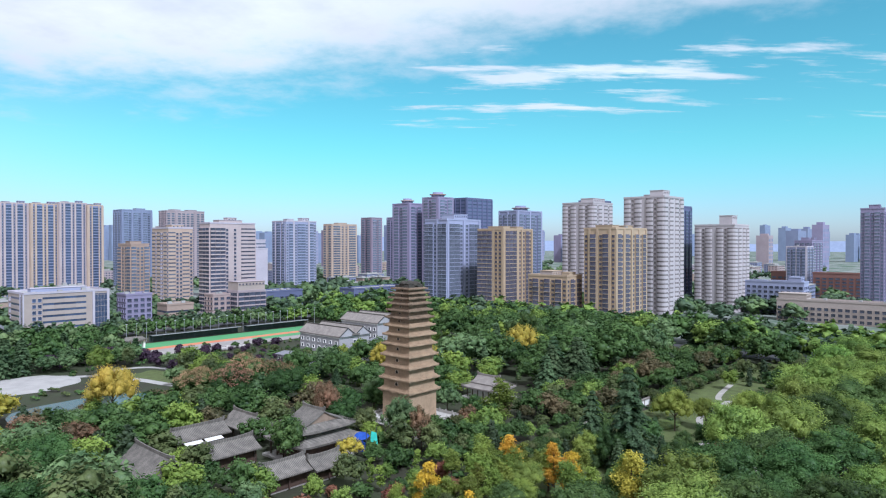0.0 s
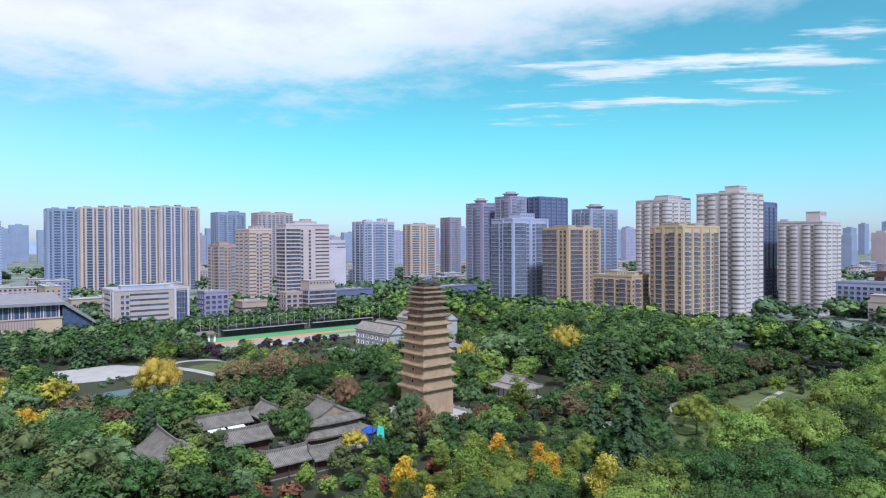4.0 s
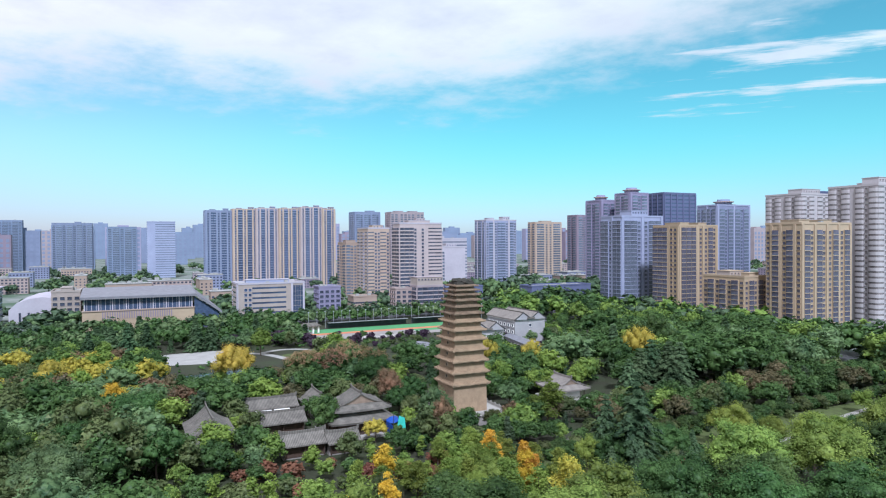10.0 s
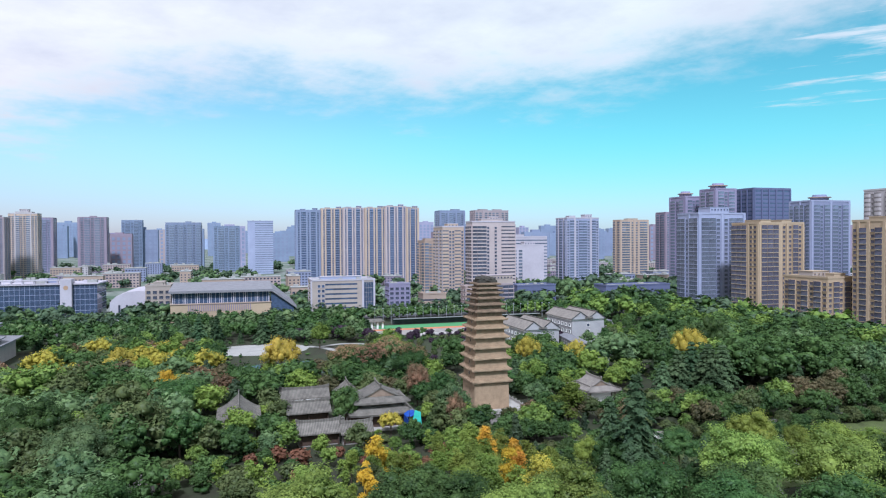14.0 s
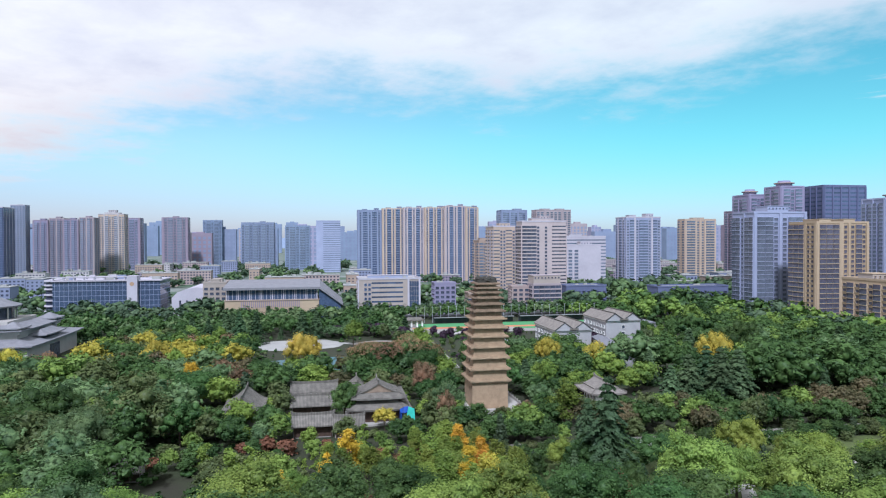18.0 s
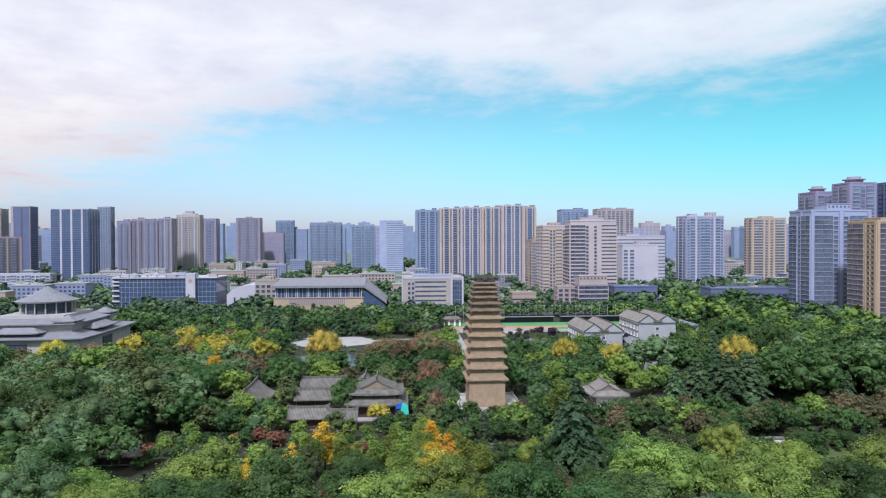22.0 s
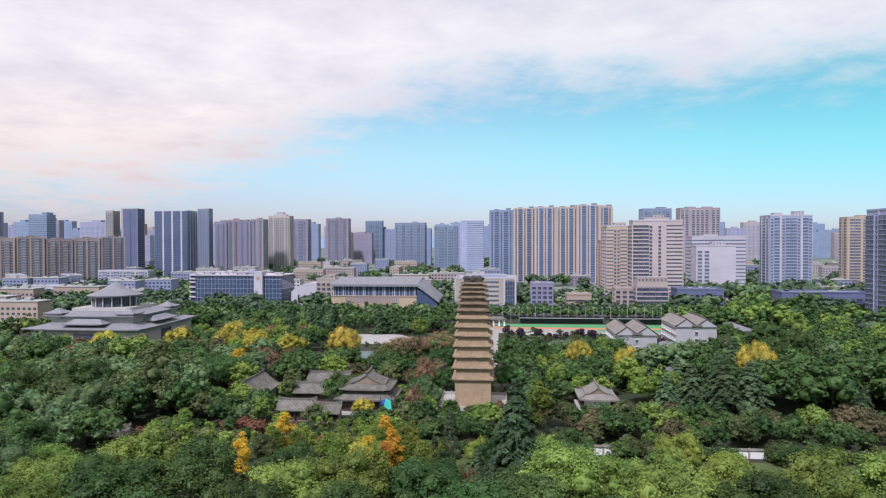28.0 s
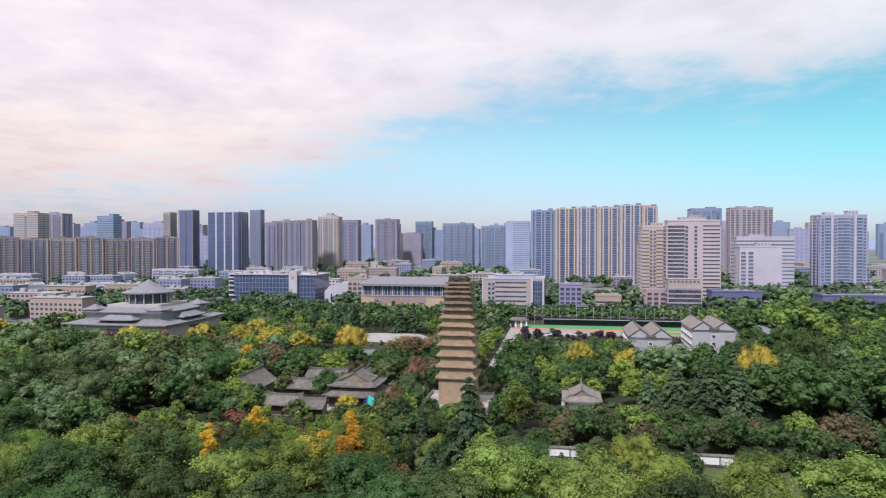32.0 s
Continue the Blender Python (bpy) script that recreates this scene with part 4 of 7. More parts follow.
    T("apartment_tower", "dark tower with a broad pale strip", -925, 297, 24, 21, 101, "wall_darkblue", "glass_dark", "ssSSwSS", side="srrs", trim="wall_beige", cap=10)
    T("apartment_tower", "slender cream tower beside a dark one", -955, 275, 12, 18, 98, "wall_cream", "glass_mid", "wwww", cap=10)
    T("apartment_tower", "dark blue tower with pale vertical strips", -869, 344, 49, 31, 97, "wall_darkblue", "glass_blue", "bbbssbbbssbbbssbb", trim="wall_white", cap=15)
    T("apartment_tower", "steel blue tower with fine windows", -964, 417, 19, 16, 106, "wall_steel", "glass_blue", "wwwww", trim="wall_white", cap=10)
    for k in range(9):
        p = Vector((-741, 232, 0)).lerp(Vector((-733, 2, 0)), k / 8)
        T("apartment_block", "cream and brick mid-rise apartment block in a row", p.x, p.y, 27, 17, 58 - (k % 3) * 1.2, ("wall_brown", "wall_pink", "wall_tan", "wall_beige", "wall_pink")[k % 5], "glass_dark", "swbwswbws", group="row of mid-rise blocks", trim=("wall_pink", "wall_beige", "wall_brown", "wall_tan")[k % 4], cap=8, turn=42, pent=((0, 0, 8, 8, 2, None),))
    for k, (d, w, h, wall) in enumerate(((0.90, 60, 19, "wall_white"), (0.88, 44, 17, "wall_greyblue"), (0.90, 52, 18, "wall_beige"), (0.89, 46, 19, "wall_paleblue"), (0.91, 40, 18, "wall_white"))):
        p = Vector((-760, 262, 0)).lerp(Vector((-738, 20, 0)), k / 4) * d
        T("apartment_block", "long grey-white six-storey block among trees", p.x, p.y, w, 13, h, wall, "glass_dark", "wbw" * 4, group="street blocks", cap=6, turn=(0, -45, -45, 0, -45)[k], trim="wall_white")
    for k, (d, w, h, wall) in enumerate(((0.74, 46, 15, "wall_greyblue"), (0.70, 40, 14, "wall_white"), (0.72, 44, 15, "wall_paleblue"), (0.70, 40, 14, "wall_beige"))):
        p = Vector((-770, 280, 0)).lerp(Vector((-738, 40, 0)), k / 3) * d
        T("apartment_block", "low grey walk-up block with a flat roof", p.x, p.y, w, 13, h, wall, "glass_dark", "wbw" * 4, group="street blocks", cap=6, turn=(-45, 0, -45, 0)[k], trim="wall_white")
    T("apartment_tower", "pale cream tower far behind the mid-rise row", -1134, 89, 46, 24, 99, "wall_cream", "glass_mid", "rrwrr", cap=5, pent=((4, 0, 14, 10, 4, None),))
    T("apartment_tower", "lavender slab tower far behind the mid-rise row", -1184, 128, 40, 24, 101, "wall_mauve", "glass_blue", "swbswbs", cap=5, trim="wall_beige", pent=((-6, 0, 12, 10, 3, None),))
    T("office_tower", "hazy pale blue far tower with a raised corner", -1423, 234, 39, 27, 106, "wall_haze", "glass_blue", "rrrr", fh=3.8, cap=5, category="office building", pent=((12, 0, 10, 20, 5, None),))
    T("apartment_tower", "tall mauve tower with narrow bays", 385, 590, 24, 18, 84, "wall_mauve", "glass_blue", "wbwbw", pent=((0, 0, 8, 8, 4, None),), cap=15)
    T("apartment_block", "grey apartment block with pale balcony strips", 356, 660, 26, 18, 50, "wall_greyblue", "glass_dark", "sbwbsbwbs", trim="wall_white", cap=15)
    T("apartment_block", "mauve apartment block with gabled roof sheds", 420, 760, 46, 18, 56, "wall_mauve", "glass_dark", "wbwbwbw", cap=10, pent=((-12, 0, 10, 8, 4, None), (12, 0, 10, 8, 4, None)))
    # blocks along the road behind the field
    T("office_block", "cream office block with rows of windows and a blue glass bay", -228, 393, 45, 30, 26, "wall_cream", "glass_blue", "SwwrrrrSsgs", fh=3.4, cap=40, category="office building", group="street blocks", trim="wall_white", pent=((0, 3, 30, 6, 2.2, "wall_paleblue"),))
    T("office_block", "cream block with square windows and gabled roof hoods", -322, 310, 16, 24, 24, "wall_cream", "glass_dark", "wwww", fh=3.6, cap=40, category="office building", group="street blocks", pent=((0, -6, 6, 6, 2.5, None), (0, 6, 6, 6, 2.5, None)))
    T("office_block", "dark grey-blue low block among trees", -130, 520, 34, 18, 17, "wall_darkblue", "glass_dark", "WWWWWWWW", fh=3.4, cap=30, category="office building", group="street blocks")
    T("office_block", "dark grey-blue low block with a flat roof", -58, 560, 60, 18, 17, "wall_darkblue", "glass_dark", "WWWWWWWWWWW", fh=3.4, cap=30, category="office building", group="street blocks")
    T("office_block", "small lavender office block", -196, 420, 16, 14, 22, "wall_mauve", "glass_dark", "wwww", fh=3.4, cap=30, category="office building", group="street blocks")
    T("office_block", "low cream block with a flat roof", -178, 440, 18, 14, 14, "wall_tan", "glass_dark", "rr", fh=3.4, cap=30, category="office building", group="street blocks")
    T("office_block", "low pink block beside the beige tower", -160, 470, 14, 12, 18, "wall_pink", "glass_dark", "www", fh=3.4, cap=30, category="office building", group="street blocks")
    # right edge, low blocks among trees
    T("school_block", "cream three-storey school block with punched windows", 278, 440, 14, 100, 14.5, "wall_cream", "glass_dark", "www", side="w" * 24, fh=3.6, cap=60, category="school", group="street blocks", pent=((0, 40, 12, 18, 4.5, "wall_cream"),))
    T("school_block", "pale blue block beside the school", 258, 520, 14, 50, 24, "wall_paleblue", "glass_dark", "www", side="wwwwwwwwwwww", fh=3.6, cap=60, category="school", group="street blocks", pent=((0, -18, 10, 9, 4.0, None),))
    T("apartment_block", "long low brick-red roofed block", 400, 640, 14, 150, 24, "wall_brickred", "glass_dark", "www", side="w" * 26, fh=3.4, cap=30, group="street blocks")


all_towers()


# ---- gym and glass office ----
def build_gym():
    root = thing("sports_hall", pose(-282, 330, 0, 0, 0, GRID), "sports hall with tan base, blue glazing and sloping grey roof", "sports hall")
    hu, hv = 32, 18
    me = Mesh()
    me.box(-hu, hu, -hv, hv, 0, 13.4, "wall_yellow")
    part("base", me, root)
    me = Mesh()
    me.box(-hu + 1, hu - 1, -hv + 1.5, hv - 1, 13.4, 20.4, "glass_blue")
    part("glazing", me, root)
    pm = Mesh()
    pm.box(-0.35, 0.35, -0.3, 0.3, 13.4, 20.4, "wall_white")
    d = pm.data("mullion")
    for k in range(9):
        part("mullion", d, root, m=pose(-hu + 1.3 + k * (2 * hu - 2.6) / 8, -hv + 1.3, 0))
    me = Mesh()
    me.loft([[(-hu - 1, -hv - 1.5, 20.4), (-hu - 1, hv, 23.5), (-hu - 1, hv, 25.6), (-hu - 1, -hv - 1.5, 22.0)], [(hu + 1, -hv - 1.5, 20.4), (hu + 1, hv, 23.5), (hu + 1, hv, 25.6), (hu + 1, -hv - 1.5, 22.0)]], "museum_roof")
    part("roof", me, root, "grey metal roof")
    me = Mesh()
    me.loft([[(hu + 1, -hv - 1.4, 20.2), (hu + 1, hv, 20.2), (hu + 1, hv, 24.6), (hu + 1, -hv - 1.4, 22.0)], [(hu + 17, -hv - 1.4, 8.5), (hu + 17, hv, 8.5), (hu + 17, hv, 11.0), (hu + 17, -hv - 1.4, 10.2)]], "museum_roof")
    part("stair_roof", me, root, "sloping roof over the outer stair")
    me = Mesh()
    me.loft([[(hu + 0.1, -hv + 0.5, z0), (hu + 0.1, hv - 1, z0), (hu + 15.5, hv - 1, z0), (hu + 15.5, -hv + 0.5, z0)] if z0 == 0 else [(hu + 0.1, -hv + 0.5, 20.0), (hu + 0.1, hv - 1, 20.0), (hu + 15.5, hv - 1, 9.4), (hu + 15.5, -hv + 0.5, 9.4)] for z0 in (0, 1)], "glass_blue")
    part("stair_glazing", me, root, "blue glazing under the sloping stair roof")
    me = Mesh()
    me.box(-hu - 0.4, hu + 0.4, -hv - 0.5, -hv + 1.4, 12.9, 13.5, "wall_tan")
    part("balcony_edge", me, root)
    pm = Mesh()
    pm.box(-0.14, 0.14, -0.14, 0.14, 13.4, 20.4, "wall_white")
    d = pm.data("glazing_bar")
    for k in range(24):
        part("glazing_bar", d, root, m=pose(-hu + 2.6 + k * 2.55, -hv + 1.42, 0))
    sl = Mesh()
    sl.box(-0.3, 0.3, -0.35, 0.02, 8.2, 12.6, "wall_brown")
    d = sl.data("slat")
    for k in range(30):
        part("slat", d, root, m=pose(-hu * 0.65 + k * 1.35, -hv, 0))


def build_glass_office():
    root = thing("glass_office", pose(-385, 265, 0, 0, 0, GRID), "long office block with blue curtain-wall glass and a white stair tower", "office building")
    hu, hv = 36, 16
    me = Mesh()
    me.box(-hu, hu, -hv, hv, 0, 26, "glass_blue")
    part("glazed_body", me, root)
    for z in (4.5, 8.2, 11.9, 15.6, 19.3, 23.0):
        me = Mesh()
        me.box(-hu - 0.1, hu + 0.1, -hv - 0.15, hv, z, z + 0.22, "wall_paleblue")
        part("floor_band", me, root)
    me = Mesh()
    me.box(-hu - 1, hu + 1, -hv - 1, hv + 1, 26.0, 26.7, "wall_white")
    part("roof_edge", me, root)
    me = Mesh()
    me.box(-hu - 1, 13.9, -hv - 1, -hv + 3, 28.8, 29.4, "wall_white")
    part("roof_canopy", me, root, "pale roof frame over the terrace")
    pm = Mesh()
    pm.box(-0.5, 0.5, -0.5, 0.5, 26.7, 28.8, "wall_white")
    d = pm.data("canopy_post")
    for k in range(8):
        part("canopy_post", d, root, m=pose(-hu + 0.5 + k * 6.8, -hv - 0.2, 0))
    bar = Mesh()
    bar.box(-0.08, 0.08, -0.12, 0.0, 0.5, 26, "wall_paleblue")
    d = bar.data("mullion")
    for k in range(24):
        part("mullion", d, root, m=pose(-hu + 1.5 + k * 3.0, -hv - 0.02, 0))
    me = Mesh()
    me.box(14, 21, -hv - 3, -hv + 6, 0, 29.8, "wall_white")
    part("stair_tower", me, root, "white stair tower with a round emblem")
    me = Mesh()
    me.lathe([(1.5, 0), (1.5, 0.15)], 16, "wall_orange")
    part("emblem", me, root, "plain red round emblem", pose(17.5, -hv - 3.0, 24, 90, 0, 0))
    me = Mesh()
    me.box(-hu - 5, -hu, -hv + 2, hv - 5, 0, 26, "glass_dark")
    part("end_block", me, root)
    for z in (4.2, 8.2, 12.2, 16.2, 20.2, 23.0, 26.0):
        me = Mesh()
        ring = [(-hu - 0.05, -hv + 1.0)] + [(-hu - 2 - 5 * math.sin(a), -hv + 4 - 3.6 * math.cos(a)) for a in (0.0, 0.5, 1.0, 1.57)] + [(-hu - 7, hv - 4), (-hu - 0.05, hv - 4)]
        me.loft([[(x, y, z) for x, y in ring], [(x, y, z + 1.1) for x, y in ring]], "wall_white")
        part("floor_slab", me, root, "white rounded floor edge")
    rnd = random.Random(8)
    for k in range(10):
        x, y = rnd.uniform(-hu * 0.9, hu * 0.9), rnd.uniform(-hv * 0.6, hv * 0.7)
        me = Mesh()
        w, h = rnd.uniform(1.5, 4), rnd.uniform(1.2, 3.2)
        me.box(x - w, x + w, y - 2, y + 2, 26.7, 26.7 + h, rnd.choice(("wall_white", "wall_greyblue", "roof_concrete")))
        part("roof_unit", me, root)
    # white barrel hall behind
    hall = thing("barrel_hall", pose(-352, 318, 0, 0, 0, GRID), "white hall with a curved roof beside the glass office", "hall")
    me = Mesh()
    prof = [(-18, 0), (-18, 13), (-14, 17), (-7, 19.6), (0, 20.5), (7, 19.6), (14, 17), (18, 13), (18, 0)]
    me.loft([[(x, -26, z) for x, z in prof], [(x, 30, z) for x, z in prof]], "wall_white", True, True)
    part("shell", me, hall)
    wd = window_mesh(1.2, 6, "wall_white", "glass_dark").data("window")
    for k in range(6):
        part("window", wd, hall, m=pose(-12 + k * 4.8, -26, 8))


build_gym()
build_glass_office()


# ---- museum ----
def hip_roof(me, hu, hv, z0, rise, ridge, mat, curve=0.5, over=0.0, thick=0.5, top=0.0):
    """A curved hipped roof over a rectangle; ridge: half length of the top, top: its half width."""
    n, rings = 6, []
    for k in range(n + 1):
        f = k / n
        x, y = hu + over + (ridge - hu - over) * f, hv + over + (top - hv - over) * f
        z = z0 + rise * (f ** (1 + curve))
        up = 0.35 * (1 - f) ** 3
        ring = []
        for a, b in (((-x, -y), (x, -y)), ((x, -y), (x, y)), ((x, y), (-x, y)), ((-x, y), (-x, -y))):
            for j in range(6):
                g = j / 6
                ring.append((a[0] + (b[0] - a[0]) * g, a[1] + (b[1] - a[1]) * g, z + up * abs(2 * g - 1) ** 4))
        rings.append(ring)
    low = [(p[0], p[1], p[2] - thick) for p in rings[0]]
    me.loft([low] + rings, mat)


def build_museum():
    root = thing("museum", pose(-254, 140, 0, 0, 0, GRID) @ Matrix.Diagonal((0.86, 0.86, 1, 1)), "grey stone museum with tiered roofs and a round glazed drum", "museum")
    me = Mesh()
    me.box(-34, 34, -34, 34, 0, 9, "museum_stone")
    part("lower_wall", me, root)
    me = Mesh()
    hip_roof(me, 34, 34, 9.3, 2.2, 27, "museum_roof", over=3.2, top=27, curve=0.2)
    part("lower_roof", me, root)
    me = Mesh()
    me.box(-26, 26, -26, 26, 11.0, 15.5, "museum_stone")
    part("upper_wall", me, root)
    me = Mesh()
    hip_roof(me, 26, 26, 15.4, 1.7, 19, "museum_roof", over=3.2, top=19, curve=0.2)
    part("upper_roof", me, root)
    me = Mesh()
    me.box(-18, 18, -18, 18, 16.5, 18.6, "museum_stone")
    part("terrace", me, root)
    me = Mesh()
    me.lathe([(13, 18.0), (13, 24.5)], 40, "glass_dark")
    part("drum", me, root, "round glazed drum")
    cm = Mesh()
    cm.lathe([(0.4, 18.6), (0.4, 24.5)], 10, "museum_stone")
    d = cm.data("column")
    for k in range(16):
        a = k / 16 * 2 * math.pi
        part("column", d, root, m=pose(14 * math.cos(a), 14 * math.sin(a), 0))
    me = Mesh()
    me.lathe([(16.5, 24.2), (16.8, 24.9), (12, 26.3), (7, 28.3), (2.5, 30.8), (0.3, 32.0)], 40, "museum_roof")
    part("cone_roof", me, root, "shallow conical roof")
    for s in range(4):
        t = pose(0, 0, 0, 0, 0, 90 * s)
        me = Mesh()
        me.box(-6, 6, -34.6, -33.5, 0, 6.5, "glass_dark")
        part("entrance_glazing", me, root, m=t)
        me = Mesh()
        hip_roof(me, 12, 4, 11.8, 2.2, 8, "museum_roof", over=1.5)
        part("dormer_roof", me, root, m=t @ pose(0, -30, 0))
        me = Mesh()
        hip_roof(me, 5, 5, 14.2, 2.4, 0.5, "museum_roof", over=1.2, top=0.5)
        me.box(-4.5, 4.5, -4.5, 4.5, 11, 14.2, "museum_stone")
        part("corner_pavilion", me, root, m=t @ pose(23, -23, 2.5))


build_museum()


# ---- temple halls ----
def gable_roof(me, hu, hv, z0, rise, mat, over=1.0, curve=0.45, thick=0.35):
    """A concave gabled roof with its ridge along x."""
    n, prof = 6, []
    for k in range(n + 1):
        f = k / n
        prof.append((-(hv + over) * (1 - f), z0 + rise * f ** (1 + curve)))
    prof += [(-y, z) for y, z in reversed(prof[:-1])]
    under = [(y, z - thick) for y, z in reversed(prof)]
    ring = prof + under
    me.loft([[(-hu - over * 0.6, y, z) for y, z in ring], [(hu + over * 0.6, y, z) for y, z in ring]], mat)


def add_ridge(root, hu, z, mat="roof_tile_grey", drop=True):
    me = Mesh()
    n = 8
    rings = []
    for k in range(n + 1):
        x = -hu + 2 * hu * k / n
        up = 0.35 * abs(2 * k / n - 1) ** 3
        rings.append([(x, -0.18, z - 0.1), (x, 0.18, z - 0.1), (x, 0.14, z + 0.55 + up), (x, -0.14, z + 0.55 + up)])
    me.loft(rings, mat)
    for s in (-1, 1):
        me.box(s * hu - 0.25, s * hu + 0.25, -0.2, 0.2, z + 0.3, z + 1.1, mat)
    part("ridge", me, root, "tile ridge with end ornaments")


def columns(root, hu, hv, h, n, mat="wood_dark"):
    cm = Mesh()
    cm.lathe([(0.2, 0.0), (0.18, h)], 8, mat)
    d = cm.data("column")
    for k in range(n):
        x = -hu + 2 * hu * k / (n - 1)
        for s in (-1, 1):
            part("column", d, root, m=pose(x, s * hv, 0.3))


def small_hall(u, v, hu, hv, h, rise, label, turn=0.0, wall="brick_grey", white_ends=False, front="wood_dark"):
    root = thing("side_hall", on_grid(u, v, 0.1, turn), label, "temple hall", "temple halls")
    me = Mesh()
    me.box(-hu, hu, -hv + 0.8, hv - 0.8, 0, h + 0.4, wall)
    part("wall", me, root)
    me = Mesh()
    me.box(-hu * 0.92, hu * 0.92, -hv + 0.7, -hv + 0.9, 0.4, h - 0.4, front)
    part("front_wall", me, root, "dark wooden lattice doors" if front == "wood_dark" else "white plaster front")
    me = Mesh()
    gable_roof(me, hu, hv, h, rise, "roof_tile_grey")
    part("roof", me, root)
    add_ridge(root, hu + 0.5, h + rise)
    columns(root, hu - 0.4, hv - 0.25, h, max(3, int(hu // 2.2)))
    for s in (-1, 1):
        gm = Mesh()
        gm.loft([[(s * (hu + 0.02), y, z) for y, z in ((-hv * 0.75, h), (hv * 0.75, h), (0, h + rise * 0.8))], [(s * (hu + 0.25), y, z) for y, z in ((-hv * 0.75, h), (hv * 0.75, h), (0, h + rise * 0.8))]], wall)
        part("gable", gm, root)
    return root


def main_hall(u, v, hu, hv, label, turn=0.0, h1=5.0, rise=2.9, tier=True, scale=1.0, tile="roof_tile_grey", wall="wood_dark", z0=0.1):
    """A hall with a hipped skirt roof and a gabled upper roof."""
    root = thing("main_hall", on_grid(u, v, z0, turn) @ Matrix.Scale(scale, 4), label, "temple hall", "temple halls")
    me = Mesh()
    me.box(-hu - 1.5, hu + 1.5, -hv - 1.5, hv + 1.5, 0, 0.6, "stone_pale")
    part("plinth", me, root)
    me = Mesh()
    me.box(-hu + 1.2, hu - 1.2, -hv + 1.2, hv - 1.2, 0.6, h1 + 0.5, wall)
    part("wall", me, root)
    columns(root, hu - 0.2, hv - 0.2, h1, 6)
    z = h1
    if tier:
        me = Mesh()
        hip_roof(me, hu, hv, z, 1.9, hu - 2.2, tile, over=1.3, top=hv - 2.2)
        part("lower_roof", me, root)
        me = Mesh()
        me.box(-hu + 2.3, hu - 2.3, -hv + 2.3, hv - 2.3, z + 1.2, z + 3.4, wall)
        part("upper_wall", me, root)
        z += 3.2
        hu2, hv2 = hu - 1.6, hv - 1.6
    else:
        hu2, hv2 = hu, hv
    me = Mesh()
    hip_roof(me, hu2, hv2, z, 1.7, hu2 - 2.2, tile, over=1.4, top=hv2 - 2.0)
    part("skirt_roof", me, root)
    gu, gv = hu2 - 1.5, hv2 - 1.6
    me = Mesh()
    gable_roof(me, gu, gv, z + 1.4, rise, tile, over=0.7)
    part("gable_roof", me, root)
    add_ridge(root, gu + 0.4, z + 1.4 + rise, tile)
    for s in (-1, 1):
        gm = Mesh()
        gm.loft([[(s * (gu - 0.3), y, q) for y, q in ((-gv * 0.92, z + 1.3), (gv * 0.92, z + 1.3), (0, z + 1.1 + rise))], [(s * (gu + 0.05), y, q) for y, q in ((-gv * 0.92, z + 1.3), (gv * 0.92, z + 1.3), (0, z + 1.1 + rise))]], "gable_wood")
        part("gable", gm, root, "brown wooden gable board")
    # hip ridges
    for sx in (-1, 1):
        for sy in (-1, 1):
            hm = Mesh()
            a, b = Vector((sx * (hu2 + 1.4), sy * (hv2 + 1.4), z + 0.4)), Vector((sx * (hu2 - 1.9), sy * (hv2 - 1.8), z + 1.75))
            ring = lambda p: [p + Vector((0.15, 0, 0)), p + Vector((0, 0.15, 0)), p + Vector((-0.15, 0, 0)), p + Vector((0, -0.15, 0)), ]
            mid = a.lerp(b, 0.5) - Vector((0, 0, 0.2))
            hm.loft([[p + Vector((0, 0, 0.0)) for p in ring(a)], ring(mid), ring(b)], tile)
            hm.loft([[p + Vector((0, 0, 0.3)) for p in ring(a)], [p + Vector((0, 0, 0.25)) for p in ring(mid)], [p + Vector((0, 0, 0.25)) for p in ring(b)]], tile)
            part("hip_ridge", hm, root)
    return root


main_hall(104, 141, 7.5, 9.0, "two-tier temple hall with grey tiled roofs and a brown wooden gable", 90, scale=0.95)
main_hall(177, 141, 6.2, 5.0, "small hall with sweeping pale grey tiled roof and white walls", 90, h1=4.2, rise=2.1, tier=False, tile="roof_tile_pale", wall="plaster_white", scale=0.95, z0=2.0)
small_hall(84.5, 166, 7.4, 3.2, 4.2, 2.3, "grey tiled side hall with white awnings over its front")
small_hall(84, 148.5, 6.0, 3.4, 4.0, 2.3, "grey tiled side hall facing the temple yard")
small_hall(84.7, 126.5, 5.4, 3.0, 3.8, 2.2, "grey tiled gallery with a brick wall")
small_hall(94.6, 124.6, 3.9, 2.6, 3.5, 2.0, "low grey tiled gallery joining the hall")
small_hall(64, 145, 9.0, 5.2, 4.8, 4.2, "large dark tiled gate hall with white front wall", 90, front="plaster_white")
small_hall(99, 166, 5.5, 4.0, 4.4, 2.8, "dark tiled hall behind the temple yard", 90)
small_hall(41, 99, 5.5, 2.4, 2.8, 1.8, "low tiled gatehouse among tall trees")


